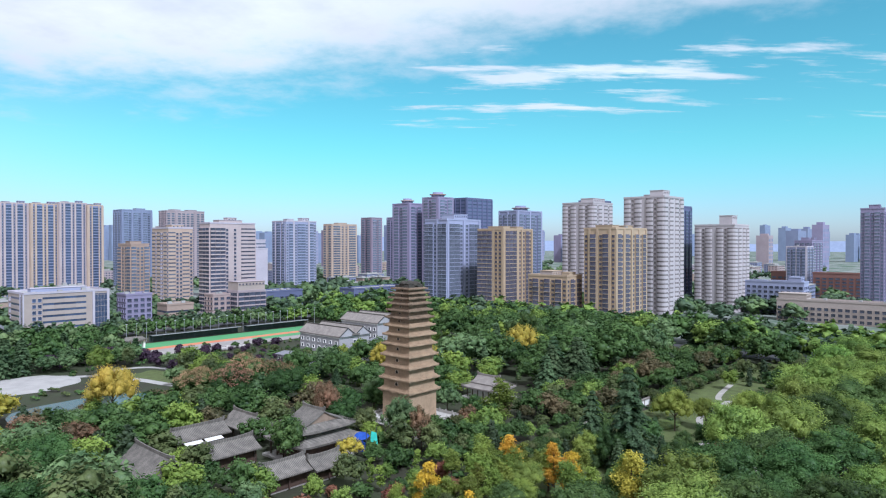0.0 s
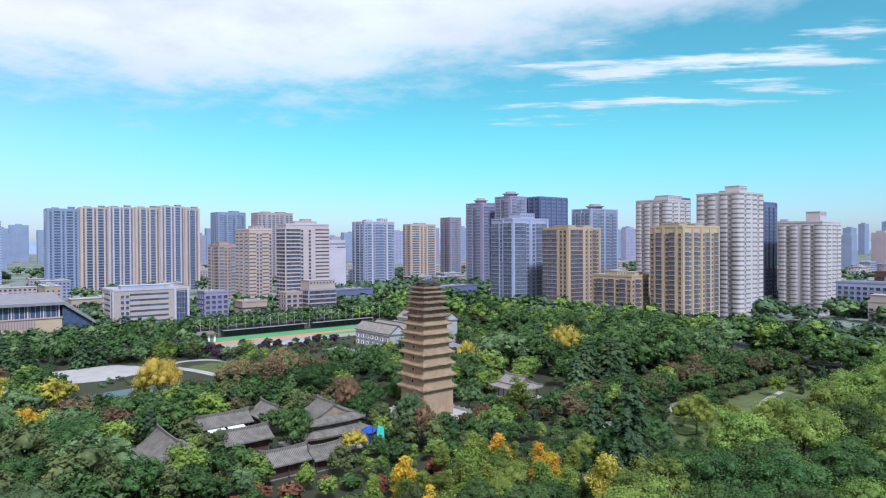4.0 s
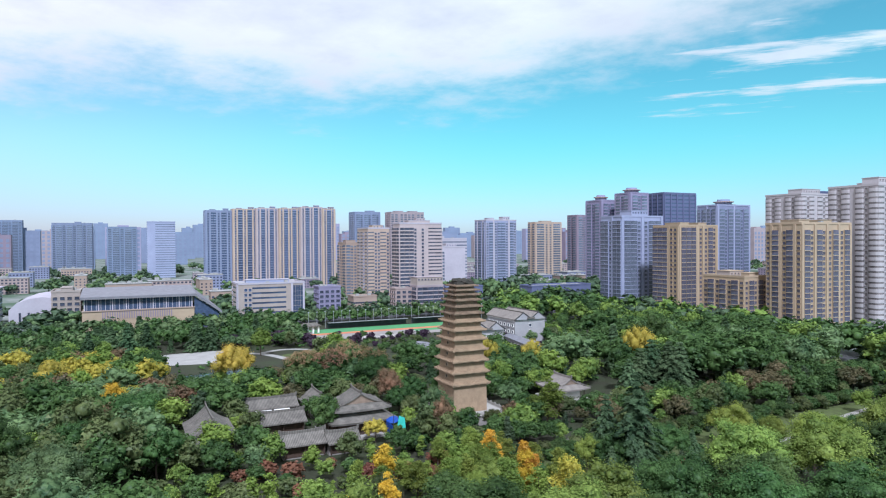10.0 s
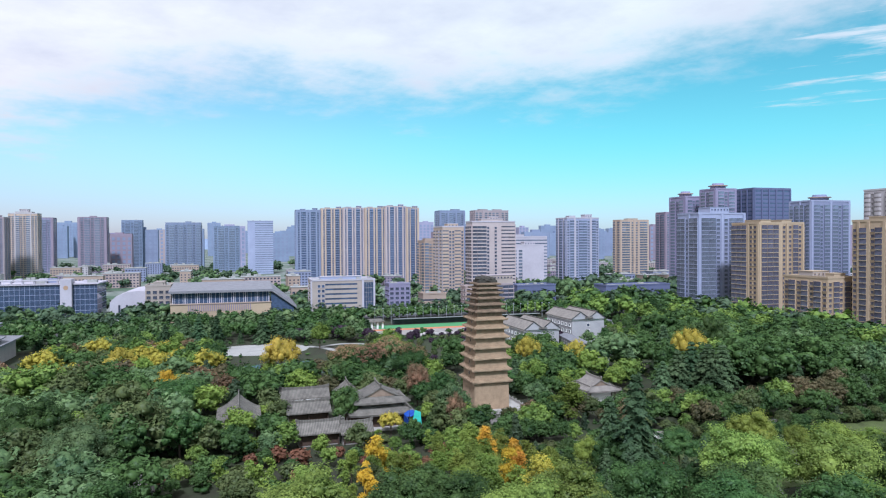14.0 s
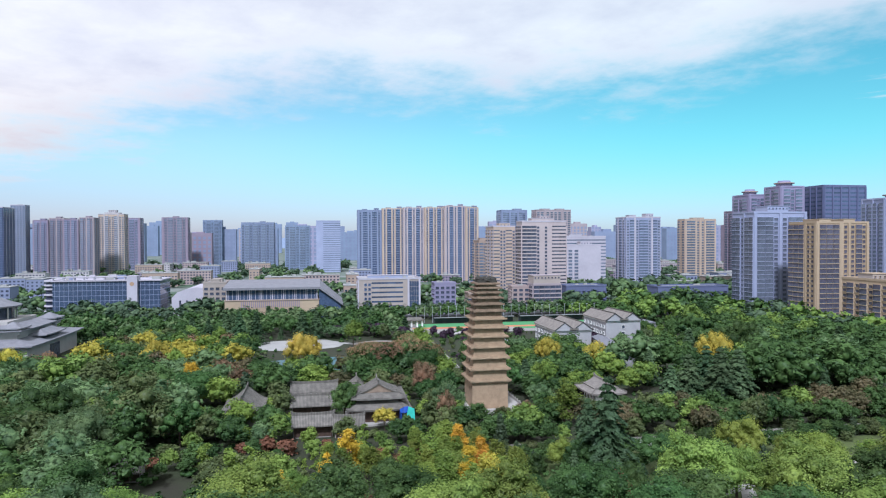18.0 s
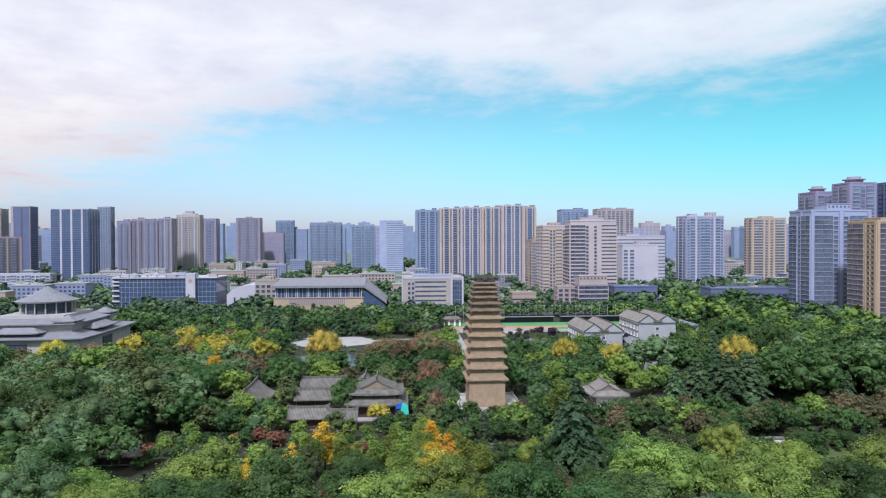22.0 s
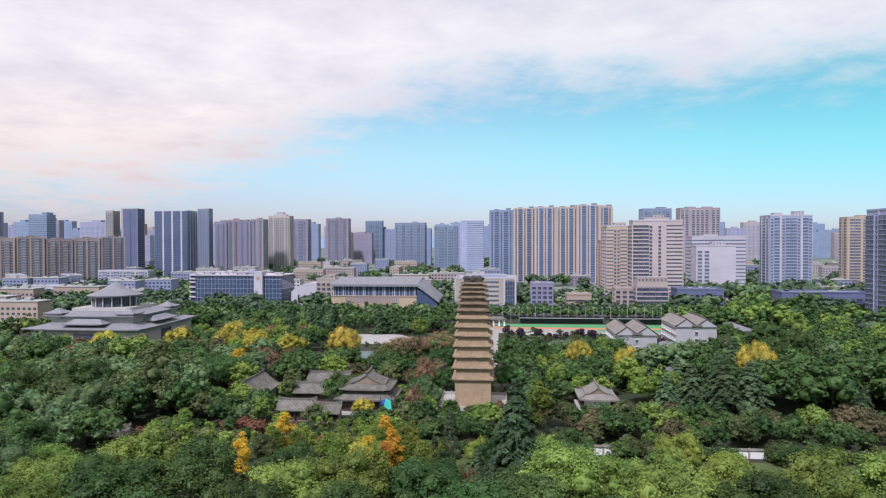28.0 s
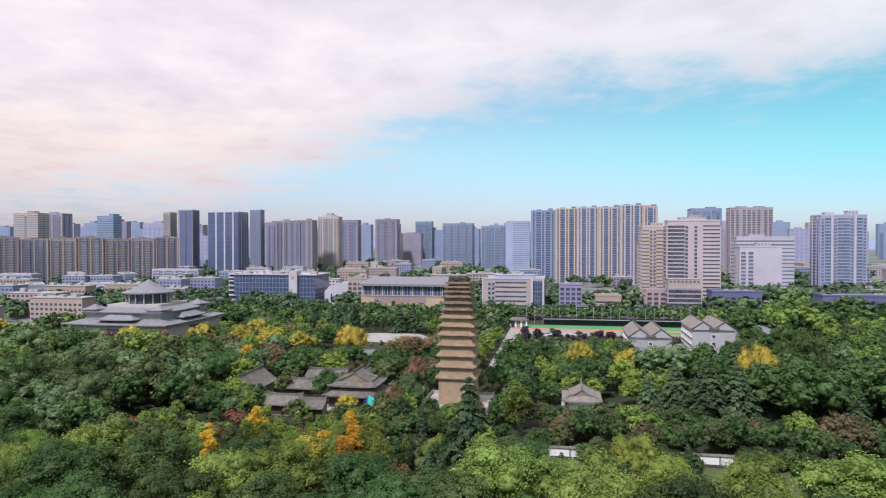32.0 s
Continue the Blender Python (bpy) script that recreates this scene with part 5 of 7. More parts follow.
def awnings():
    for u in (81.5, 87.0):
        root = thing("awning", on_grid(u, 161.6, 3.9), "white canvas awning fixed to a hall front", "awning", "hall awnings")
        me = Mesh()
        me.loft([[(-2.4, -1.2, -0.5), (2.4, -1.2, -0.5), (2.4, -1.2, -0.42), (-2.4, -1.2, -0.42)], [(-2.4, 1.0, 0.1), (2.4, 1.0, 0.1), (2.4, 1.0, 0.18), (-2.4, 1.0, 0.18)]], "plaster_white")
        part("canvas", me, root)
        for x in (-2.3, 2.3):
            me = Mesh()
            me.box(x - 0.04, x + 0.04, -1.15, -1.07, -3.8, -0.5, "metal_dark")
            part("post", me, root)
    # builders' sheeting beside the main hall
    root = thing("tarpaulin", on_grid(111.5, 129.5, 0.1), "blue and mint green tarpaulin hung beside the hall", "tarpaulin")
    me = Mesh()
    me.loft([[(-1.6 + 1.3 * k, y, 4.3 + 0.42 * k + 0.10 * (y + 2) - 0.25 * math.sin(k * 1.9 + y)) for k in range(3)] + [(-1.6 + 1.3 * k, y, 4.2 + 0.42 * k + 0.10 * (y + 2) - 0.25 * math.sin(k * 1.9 + y)) for k in range(2, -1, -1)] for y in (-0.9, 0.0, 0.9, 1.8, 2.8)], "tarp_blue")
    me.loft([[(-1.65, -1.9, 1.6), (-1.65, 2.8, 1.8), (-1.6, 2.8, 4.5), (-1.6, -1.9, 4.2)], [(-1.5, -1.9, 1.6), (-1.5, 2.8, 1.8), (-1.45, 2.8, 4.5), (-1.45, -1.9, 4.2)]], "tarp_blue")
    part("blue_sheet", me, root)
    me = Mesh()
    me.loft([[(-0.4, -2.5, 3.0), (2.3, -2.5, 2.6), (2.1, -2.2, 6.0), (0.4, -2.2, 6.7)], [(-0.4, -2.35, 3.0), (2.3, -2.35, 2.6), (2.1, -2.05, 6.0), (0.4, -2.05, 6.7)]], "tarp_mint")
    part("mint_sheet", me, root)
    pm = Mesh()
    pm.box(-0.06, 0.06, -0.06, 0.06, 0, 7.4, "metal_dark")
    d = pm.data("pole")
    for x in (-1.2, 0.4, 2.2):
        part("pole", d, root, m=pose(x, -2.0, 0))


awnings()


# ---- teaching halls by the field ----
def gabled_block(u, v, hu, hv, h, rise, label):
    root = thing("gabled_hall", on_grid(u, v, 0.1), label, "school hall", "halls by the field")
    me = Mesh()
    me.box(-hu, hu, -hv, hv, 0, h, "plaster_grey")
    part("wall", me, root)
    for k, x in enumerate((-hu * 0.5, hu * 0.5)):
        me = Mesh()
        prof = [(x - hu * 0.56, h - 0.3), (x - hu * 0.56, h + 0.1), (x, h + rise + 0.1), (x + hu * 0.56, h + 0.1), (x + hu * 0.56, h - 0.3)]
        me.loft([[(a, -hv - 0.8, z) for a, z in prof], [(a, hv + 0.8, z) for a, z in prof]], "roof_tile_pale")
        part("roof", me, root)
        me = Mesh()
        me.loft([[(a, -hv - 0.9, z) for a, z in ((x - hu * 0.5, h - 0.2), (x, h + rise - 0.3), (x + hu * 0.5, h - 0.2))], [(a, -hv - 0.84, z) for a, z in ((x - hu * 0.5, h - 0.2), (x, h + rise - 0.3), (x + hu * 0.5, h - 0.2))]], "plaster_grey")
        part("gable", me, root)
        for s in (-1, 1):
            me = Mesh()
            pr = [(x + s * hu * 0.57, h - 0.2), (x + s * hu * 0.57, h + 0.2), (x, h + rise + 0.35), (x, h + rise - 0.05)]
            me.loft([[(a, -hv - 1.1, z) for a, z in pr], [(a, -hv - 0.92, z) for a, z in pr]], "metal_dark")
            part("verge", me, root, "dark verge board")
        me = Mesh()
        me.box(x - 0.2, x + 0.2, -hv - 0.9, hv + 0.9, h + rise, h + rise + 0.5, "roof_tile_grey")
        part("ridge", me, root)
    me = Mesh()
    me.box(-hu - 0.12, hu + 0.12, -hv - 0.12, hv + 0.12, h - 1.0, h - 0.5, "plaster_white")
    part("string_course", me, root, "pale string course")
    me = Mesh()
    me.box(-2.4, 2.4, -hv - 1.3, -hv - 1.12, h + 0.1, h + 1.0, "roof_tile_grey")
    part("sign_board", me, root, "plain dark board under the gables")
    wd = window_mesh(1.6, 1.5, "plaster_white", "glass_dark").data("window")
    for f in range(int(h // 3.6)):
        for k in range(7):
            part("window", wd, root, m=pose(-hu, -hv + (k + 0.5) * 2 * hv / 7, 2.4 + 3.4 * f, 0, 0, -90))
        part("window", wd, root, m=pose(0, -hv, 2.4 + 3.4 * f))
    return root


gabled_block(212.2, 270, 9.6, 16, 9.0, 3.7, "grey two-gabled hall with pale tiled roofs by the field")
gabled_block(241.6, 274, 9.6, 14.8, 12.6, 3.5, "taller grey two-gabled hall with pale tiled roofs")


def long_gallery(u, v, hu, hv, h, label, edge, turn=0.0):
    root = thing("long_gallery", on_grid(u, v, 0.1, turn), label, "gallery", "low galleries")
    me = Mesh()
    me.box(-hu + 0.8, hu - 0.8, -hv, hv, 0, h, "plaster_grey")
    part("wall", me, root)
    me = Mesh()
    prof = [(-hu, h - 0.1), (-hu, h + 0.2), (0, h + 1.1), (hu, h + 0.2), (hu, h - 0.1)]
    me.loft([[(x, -hv - 0.6, z) for x, z in prof], [(x, hv + 0.6, z) for x, z in prof]], "corridor_roof")
    part("roof", me, root)
    if edge:
        me = Mesh()
        me.box(hu + 0.02, hu + 0.35, -hv - 0.6, hv + 0.6, h - 0.1, h + 0.3, "plaster_grey")
        part("gutter", me, root, "pale grey gutter")
    wd = window_mesh(1.4, 1.3, "plaster_white", "glass_dark").data("window")
    for k in range(int(hv * 2 // 4)):
        for sgn in (-1, 1):
            part("window", wd, root, m=pose(sgn * (hu - 0.8), -hv + 2 + k * 4, h * 0.55, 0, 0, 90 * sgn))


long_gallery(220.5, 227, 3.6, 29, 5.0, "long low gallery with a dark roof and pale gutter", True, -11.5)
long_gallery(205.5, 240, 3.4, 11, 3.8, "low grey gallery in front of the gabled hall", False)
long_gallery(177, 250, 5.0, 12, 3.6, "low flat grey-roofed garden hall", False)
long_gallery(262, 320, 5.0, 14, 3.6, "low grey shed beside the taller hall", False)
long_gallery(286, 330, 4.0, 18, 3.2, "low pale shed at the park edge", False)


def field_fence():
    for u0, u1 in ((159, 213), (217, 262)):
        root = thing("stand_canopy", on_grid(0, 0, 0.2), "long dark spectator canopy along the sports field", "grandstand", "stands by the field")
        me = Mesh()
        me.box(u0, u1, 361.5, 365.5, 3.5, 3.8, "metal_dark")
        me.box(u0 - 0.1, u1 + 0.1, 361.3, 361.5, 3.6, 3.9, "plaster_grey")
        part("canopy", me, root)
        me = Mesh()
        me.box(u0, u1, 365.2, 365.5, 0, 3.5, "metal_dark")
        part("back_panel", me, root)
        pm = Mesh()
        pm.box(-0.07, 0.07, -0.07, 0.07, 0, 3.5, "metal_dark")
        d = pm.data("post")
        for k in range(int((u1 - u0) // 6) + 1):
            part("post", d, root, m=pose(u0 + 0.3 + k * 6, 361.8, 0))
    pm = Mesh()
    pm.lathe([(0.12, 0), (0.07, 10.5)], 6, "metal_white")
    pm.box(-0.5, 0.5, -0.1, 0.1, 10.3, 10.6, "metal_white")
    d = pm.data("fence_pole")
    for k in range(24):
        single("fence_pole", d, on_grid(148 + k * 5.4, 368, 0.1), "thin white ball-net pole behind the sports field", "pole", "ball-net poles")
    # white gate at the end of the walk
    root = thing("park_gate", on_grid(144, 349, 0.1), "white gate house with a dark hipped roof", "gate")
    me = Mesh()
    for x in (-5, -1.8, 1.8, 5):
        me.box(x - 0.5, x + 0.5, -1, 1, 0, 4, "plaster_white")
    me.box(-5.5, 5.5, -1.2, 1.2, 4, 4.6, "plaster_white")
    part("gate_frame", me, root)
    me = Mesh()
    hip_roof(me, 5.5, 1.4, 4.6, 1.7, 4.2, "roof_tile_grey", over=0.8)
    part("roof", me, root)


field_fence()


def rockery():
    rnd = random.Random(31)
    root = thing("rockery", on_grid(173, 311, 0.1), "rockery of piled tan stones beside the hard court", "rockery")
    for k in range(16):
        bm = bmesh.new()
        bmesh.ops.create_icosphere(bm, subdivisions=2, radius=1.0)
        for v in bm.verts:
            v.co *= 1 + 0.4 * noise.noise(v.co * 1.4 + Vector((k * 2.3, 0, 0)))
            v.co = Vector((v.co.x * 1.6, v.co.y * 1.2, v.co.z * 0.9))
        dat = bpy.data.meshes.new("rock")
        bm.to_mesh(dat)
        bm.free()
        dat.materials.append(MATS["museum_stone"])
        part("rock", dat, root, "", pose(-11 + k * 1.5, rnd.uniform(-1.8, 1.8), rnd.uniform(0.4, 1.3), 0, 0, rnd.uniform(0, 360)))


rockery()


def park_wall():
    root = thing("park_wall", on_grid(0, 0, 0.1), "long white park wall with a grey tile coping", "wall", "", "structure")
    pm = Mesh()
    pm.box(-2.9, 2.9, -0.15, 0.15, 0, 2.1, "plaster_white")
    d1 = pm.data("wall_panel")
    cm = Mesh()
    cm.loft([[(-3, -0.5, 2.1), (-3, 0, 2.6), (-3, 0.5, 2.1)], [(3, -0.5, 2.1), (3, 0, 2.6), (3, 0.5, 2.1)]], "roof_tile_grey")
    d2 = cm.data("coping")
    qm = Mesh()
    qm.box(-0.25, 0.25, -0.25, 0.25, 0, 2.6, "brick_grey")
    d3 = qm.data("pier")
    for k in range(30):
        u = 128 + k * 6
        part("wall_panel", d1, root, m=pose(u, 100, 0))
        part("coping", d2, root, m=pose(u, 100, 0))
        part("pier", d3, root, m=pose(u + 3, 100, 0))


park_wall()


# ---- parked cars ----
def car_template(paint):
    root = thing("car", pose(0, 0, -50), "parked " + paint.split("_")[1] + " car at the road edge", "car", "parked cars")
    me = Mesh()
    prof = [(-2.15, 0.35), (-2.2, 0.75), (-1.5, 0.92), (-0.9, 0.95), (1.2, 0.98), (2.1, 0.9), (2.2, 0.4)]
    me.loft([[(x, y, z) for x, z in prof] for y in (-0.86, -0.8, 0.8, 0.86)], paint, True, True)
    part("body", me, root)
    me = Mesh()
    me.loft([[(-1.1, -0.76, 0.95), (1.55, -0.76, 0.97), (1.55, 0.76, 0.97), (-1.1, 0.76, 0.95)], [(-0.45, -0.62, 1.45), (1.0, -0.62, 1.45), (1.0, 0.62, 1.45), (-0.45, 0.62, 1.45)]], "glass_dark")
    part("cabin_glass", me, root)
    me = Mesh()
    me.box(-0.42, 0.97, -0.6, 0.6, 1.452, 1.49, paint)
    part("roof", me, root)
    wm = Mesh()
    wm.lathe([(0.32, -0.1), (0.32, 0.1)], 12, "metal_dark")
    d = wm.data("wheel")
    for x in (-1.35, 1.35):
        for y in (-0.8, 0.8):
            part("wheel", d, root, m=pose(x, y, 0.32, 90, 0, 0))
    return root


def park_cars():
    rnd = random.Random(4)
    spots = [(-34 + k * 3.1, 384 + rnd.uniform(-0.3, 0.3), 90) for k in range(18) if rnd.random() < 0.8]
    spots += [(-30 + k * 9.0 + rnd.uniform(-2, 2), 408, 0) for k in range(9)]
    spots += [(336.5, 238 + k * 6.4 + rnd.uniform(-0.6, 0.6), 90) for k in range(14) if rnd.random() < 0.75]
    spots += [(345.5, 236 + k * 7.0 + rnd.uniform(-0.6, 0.6), 90) for k in range(10) if rnd.random() < 0.6]
    spots += [(-94 + k * 3.2, 232 + rnd.uniform(-0.3, 0.3), 90) for k in range(11) if rnd.random() < 0.8]
    paints = ["car_white", "car_silver", "car_black", "car_white", "car_blue"]
    kinds = {}
    for i, (u, v, turn) in enumerate(spots):
        p = paints[i % 5]
        if p not in kinds:
            kinds[p] = car_template(p)
            kinds[p].matrix_basis = on_grid(u, v, 0.15, turn)
        else:
            copy_thing(kinds[p], on_grid(u, v, 0.15, turn))


material("car_white", (0.75, 0.75, 0.76), None, 1.0, 0.25, spec=0.5)
material("car_silver", (0.45, 0.46, 0.48), None, 1.0, 0.3, metal=0.5)
material("car_black", (0.03, 0.03, 0.035), None, 1.0, 0.25, spec=0.5)
material("car_blue", (0.05, 0.10, 0.25), None, 1.0, 0.25, spec=0.5)
sheet("car_park", -40, 32, 375, 402, 0.14, "asphalt", "grey asphalt car park by the road", "car park")
park_cars()


# ---- trees ----
def unit_dirs(rng, n):
    d = rng.normal(size=(n, 3))
    return d / np.linalg.norm(d, axis=1, keepdims=True)


def leaf_blades(rng, pos, nrm, size, flat=0.5, aspect=1.1):
    """Pointed three-cornered leaf sprays at pos, facing roughly along nrm."""
    n = len(pos)
    nn = nrm + rng.normal(size=(n, 3)) * flat
    nn /= np.linalg.norm(nn, axis=1, keepdims=True) + 1e-9
    a = np.cross(nn, unit_dirs(rng, n))
    a /= np.linalg.norm(a, axis=1, keepdims=True) + 1e-9
    b = np.cross(nn, a)
    s = (size * rng.uniform(0.6, 1.4, n))[:, None]
    return np.stack([pos + a * s * 0.6 * aspect, pos - a * s * 0.4 * aspect + b * s * 0.48, pos - a * s * 0.4 * aspect - b * s * 0.48], 1).reshape(-1, 3)


ICO = {}


def ico(fine=1):
    if fine not in ICO:
        bm = bmesh.new()
        bmesh.ops.create_icosphere(bm, subdivisions=fine, radius=1.0)
        bm.verts.ensure_lookup_table()
        ICO[fine] = (np.array([v.co[:] for v in bm.verts]), [tuple(v.index for v in f.verts) for f in bm.faces])
        bm.free()
    return ICO[fine]


def crown_arrays(kind, seed, leaves, leaf, lobes=1.0, fine=1):
    """Points and faces of a crown for a tree 1 m high: clumped boughs covered with tufts of leaves."""
    rng = np.random.default_rng(seed)
    V, F = [], []

    def lumps(c, r, rough=0.22):
        iv, jf = ico(fine)
        for cc, rr in zip(c, r):
            n = sum(len(x) for x in V)
            V.append(iv * rr * rng.uniform(1 - rough, 1 + rough, (len(iv), 1)) + cc)
            F.extend(tuple(n + i for i in q) for q in jf)

    def tufts_on(c, r, count, up=0.3, flat=0.45, shell=(0.84, 1.18), tuft=5, spread=0.20):
        """Leaves in small tufts over the clumps; those buried in another clump are left out."""
        w = r ** 2 / (r ** 2).sum()
        m = max(8, int(count * 2.2 / tuft))
        k = rng.choice(len(c), size=m, p=w)
        d = unit_dirs(rng, m)
        d[:, 2] += up
        d /= np.linalg.norm(d, axis=1, keepdims=True)
        p = c[k] + d * r[k][:, None] * rng.uniform(shell[0], shell[1], (m, 1))
        inside = np.zeros(m, bool)
        for q in range(len(c)):
            inside |= (np.linalg.norm(p - c[q], axis=1) < 0.80 * r[q])
        ok = np.nonzero(~inside)[0][:max(1, count // tuft)]
        pp = np.repeat(p[ok], tuft, 0) + rng.normal(size=(len(ok) * tuft, 3)) * np.repeat(r[k][ok], tuft)[:, None] * spread * np.array([1, 1, 0.6])
        dd = np.repeat(d[ok] + rng.normal(size=(len(ok), 3)) * 0.25, tuft, 0) + np.array([0, 0, 0.55])
        n = sum(len(x) for x in V)
        V.append(leaf_blades(rng, pp, dd, leaf, flat))
        F.extend((n + 3 * i, n + 3 * i + 1, n + 3 * i + 2) for i in range(len(pp)))

    def dome(n, wide, high, mid, low, r0, r1):
        """Clumps spread evenly over a dome, with a few inside it."""
        i = np.arange(n) + 0.5
        z = 1 - 1.55 * i / n
        a = i * 2.39996 + rng.uniform(0, 6.28)
        rad = np.sqrt(np.maximum(0, 1 - z * z))
        j = rng.uniform(0.72, 1.12, n)
        c = np.stack([wide * rad * np.cos(a) * j, wide * rad * np.sin(a) * j, mid + high * z * rng.uniform(0.75, 1.15, n)], 1) + rng.normal(size=(n, 3)) * 0.025
        c[:, 2] = np.maximum(c[:, 2], low)
        r = rng.uniform(r0, r1, n) * rng.choice((0.75, 1.0, 1.2), n)
        c, r = np.vstack([c, [[0, 0, mid]]]), np.append(r, min(wide, high) * 0.8)
        return c, r

    if kind == "round":
        c, r = dome(max(7, int(24 * lobes)), 0.27, 0.27, 0.60, 0.34, 0.085 / lobes ** 0.4, 0.135 / lobes ** 0.4)
        lumps(c, r * 0.80)
        tufts_on(c, r, leaves)
    elif kind == "broad":
        c, r = dome(max(7, int(28 * lobes)), 0.40, 0.24, 0.62, 0.38, 0.085 / lobes ** 0.4, 0.145 / lobes ** 0.4)
        lumps(c, r * 0.80)
        tufts_on(c, r, leaves)
    elif kind == "tall":
        n = 20
        h = rng.uniform(0.20, 0.95, n)
        wid = 0.17 * np.sin(np.clip((h - 0.05) / 1.0, 0, 1) * math.pi) ** 0.8
        a = rng.uniform(0, 6.28, n)
        c = np.stack([wid * np.cos(a) * rng.uniform(0.3, 1, n), wid * np.sin(a) * rng.uniform(0.3, 1, n), h], 1)
        r = rng.uniform(0.05, 0.085, n)
        lumps(c, r * 0.5)
        tufts_on(c, r, leaves, 0.7, 0.9, (0.8, 1.5), 4, 0.3)
    elif kind == "bush":
        n = max(3, int(12 * lobes))
        d = unit_dirs(rng, n)
        c = d * np.array([0.36, 0.36, 0.25]) * rng.uniform(0.4, 1, (n, 1)) + np.array([0, 0, 0.5])
        r = rng.uniform(0.16, 0.26, n) / lobes ** 0.3
        lumps(c, r * 0.8)
        tufts_on(c, r, leaves)
    elif kind == "conifer":
        tiers, boughs = 14, 9
        per = max(4, leaves // (tiers * boughs))
        t = np.repeat(np.arange(tiers), boughs * per)
        k = np.tile(np.repeat(np.arange(boughs), per), tiers)
        f = (np.tile(np.arange(per), tiers * boughs) + rng.uniform(0, 1, len(t))) / per
        f = f ** 0.75
        jit = rng.uniform(-0.3, 0.3, (tiers, boughs))[t, k]
        z0 = 0.07 + 0.90 * t / (tiers - 1)
        R = 0.36 * (1 - (z0 - 0.05) / 0.97) ** 0.85 + 0.010
        L = R * rng.uniform(0.68, 1.15, (tiers, boughs))[t, k]
        a = k / boughs * 6.283 + t * 0.75 + jit
        side = rng.normal(size=len(t)) * 0.16 * L * (1.15 - 0.8 * f)
        P = np.stack([L * f * np.cos(a) - side * np.sin(a), L * f * np.sin(a) + side * np.cos(a), z0 + 0.035 * np.sin(f * 2.2) - 0.085 * f * f * (R / 0.33 + 0.2) - np.abs(side) * 0.25 + rng.normal(size=len(t)) * 0.004], 1)
        D = np.stack([0.5 * np.cos(a), 0.5 * np.sin(a), np.ones(len(t))], 1)
        m = 8
        core = []
        for q in range(7):
            z = 0.08 + 0.86 * q / 6
            rr = 0.12 * (1 - (z - 0.06) / 0.95) + 0.004
            core.append([(rr * math.cos(j / m * 6.283), rr * math.sin(j / m * 6.283), z) for j in range(m)])
        V.append(np.array(core).reshape(-1, 3))
        F.extend((i * m + j, i * m + (j + 1) % m, (i + 1) * m + (j + 1) % m, (i + 1) * m + j) for i in range(6) for j in range(m))
        n = len(V[0])
        V.append(leaf_blades(rng, P, D, leaf, 0.3, 1.7))
        F.extend((n + 3 * i, n + 3 * i + 1, n + 3 * i + 2) for i in range(len(P)))
    elif kind == "cypress":
        n = 16
        h = np.linspace(0.08, 0.93, n)
        c = np.stack([rng.normal(size=n) * 0.015, rng.normal(size=n) * 0.015, h], 1)
        r = 0.13 * np.sin(np.clip(1.06 - h, 0.05, 1) ** 0.75 * math.pi * 0.62) + 0.015
        lumps(c, r * 0.85)
        tufts_on(c, r, leaves, 0.6, 0.7)
    return np.concatenate(V), F


def crown_data(name, kind, seed, leaves, leaf, mat, fine=1):
    v, f = crown_arrays(kind, seed, leaves, leaf, 1.0, fine)
    me = bpy.data.meshes.new(name)
    me.from_pydata(v.tolist(), [], f)
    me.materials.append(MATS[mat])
    me.polygons.foreach_set("use_smooth", [True] * len(f))
    me.update()
    return me


def trunk_data(kind, seed):
    """A tapered trunk, 1 m high tree, with limbs that reach into the crown."""
    rnd = random.Random(seed)
    me = Mesh()

    def limb(a, b, r0, r1, sides=6):
        axis = (b - a).normalized()
        s = axis.orthogonal().normalized()
        t = axis.cross(s)
        rings = []
        for f in (0, 0.5, 1):
            p, r = a.lerp(b, f) + s * (0.01 * math.sin(f * 3)), r0 + (r1 - r0) * f
            rings.append([p + s * r * math.cos(k / sides * 6.283) + t * r * math.sin(k / sides * 6.283) for k in range(sides)])
        me.loft(rings, "bark")
    top = {"conifer": 0.93, "cypress": 0.8, "tall": 0.8, "bush": 0.3}.get(kind, 0.5)
    limb(Vector((0, 0, -0.02)), Vector((0.01, 0.0, top)), 0.022, 0.006 if top > 0.6 else 0.014)
    if kind in ("round", "broad"):
        for k in range(5):
            a = k / 5 * 6.283 + rnd.uniform(-0.3, 0.3)
            z = rnd.uniform(0.28, 0.46)
            limb(Vector((0, 0, z)), Vector((0.2 * math.cos(a), 0.2 * math.sin(a), z + rnd.uniform(0.18, 0.3))), 0.012, 0.004, 5)
    return me.data("trunk")


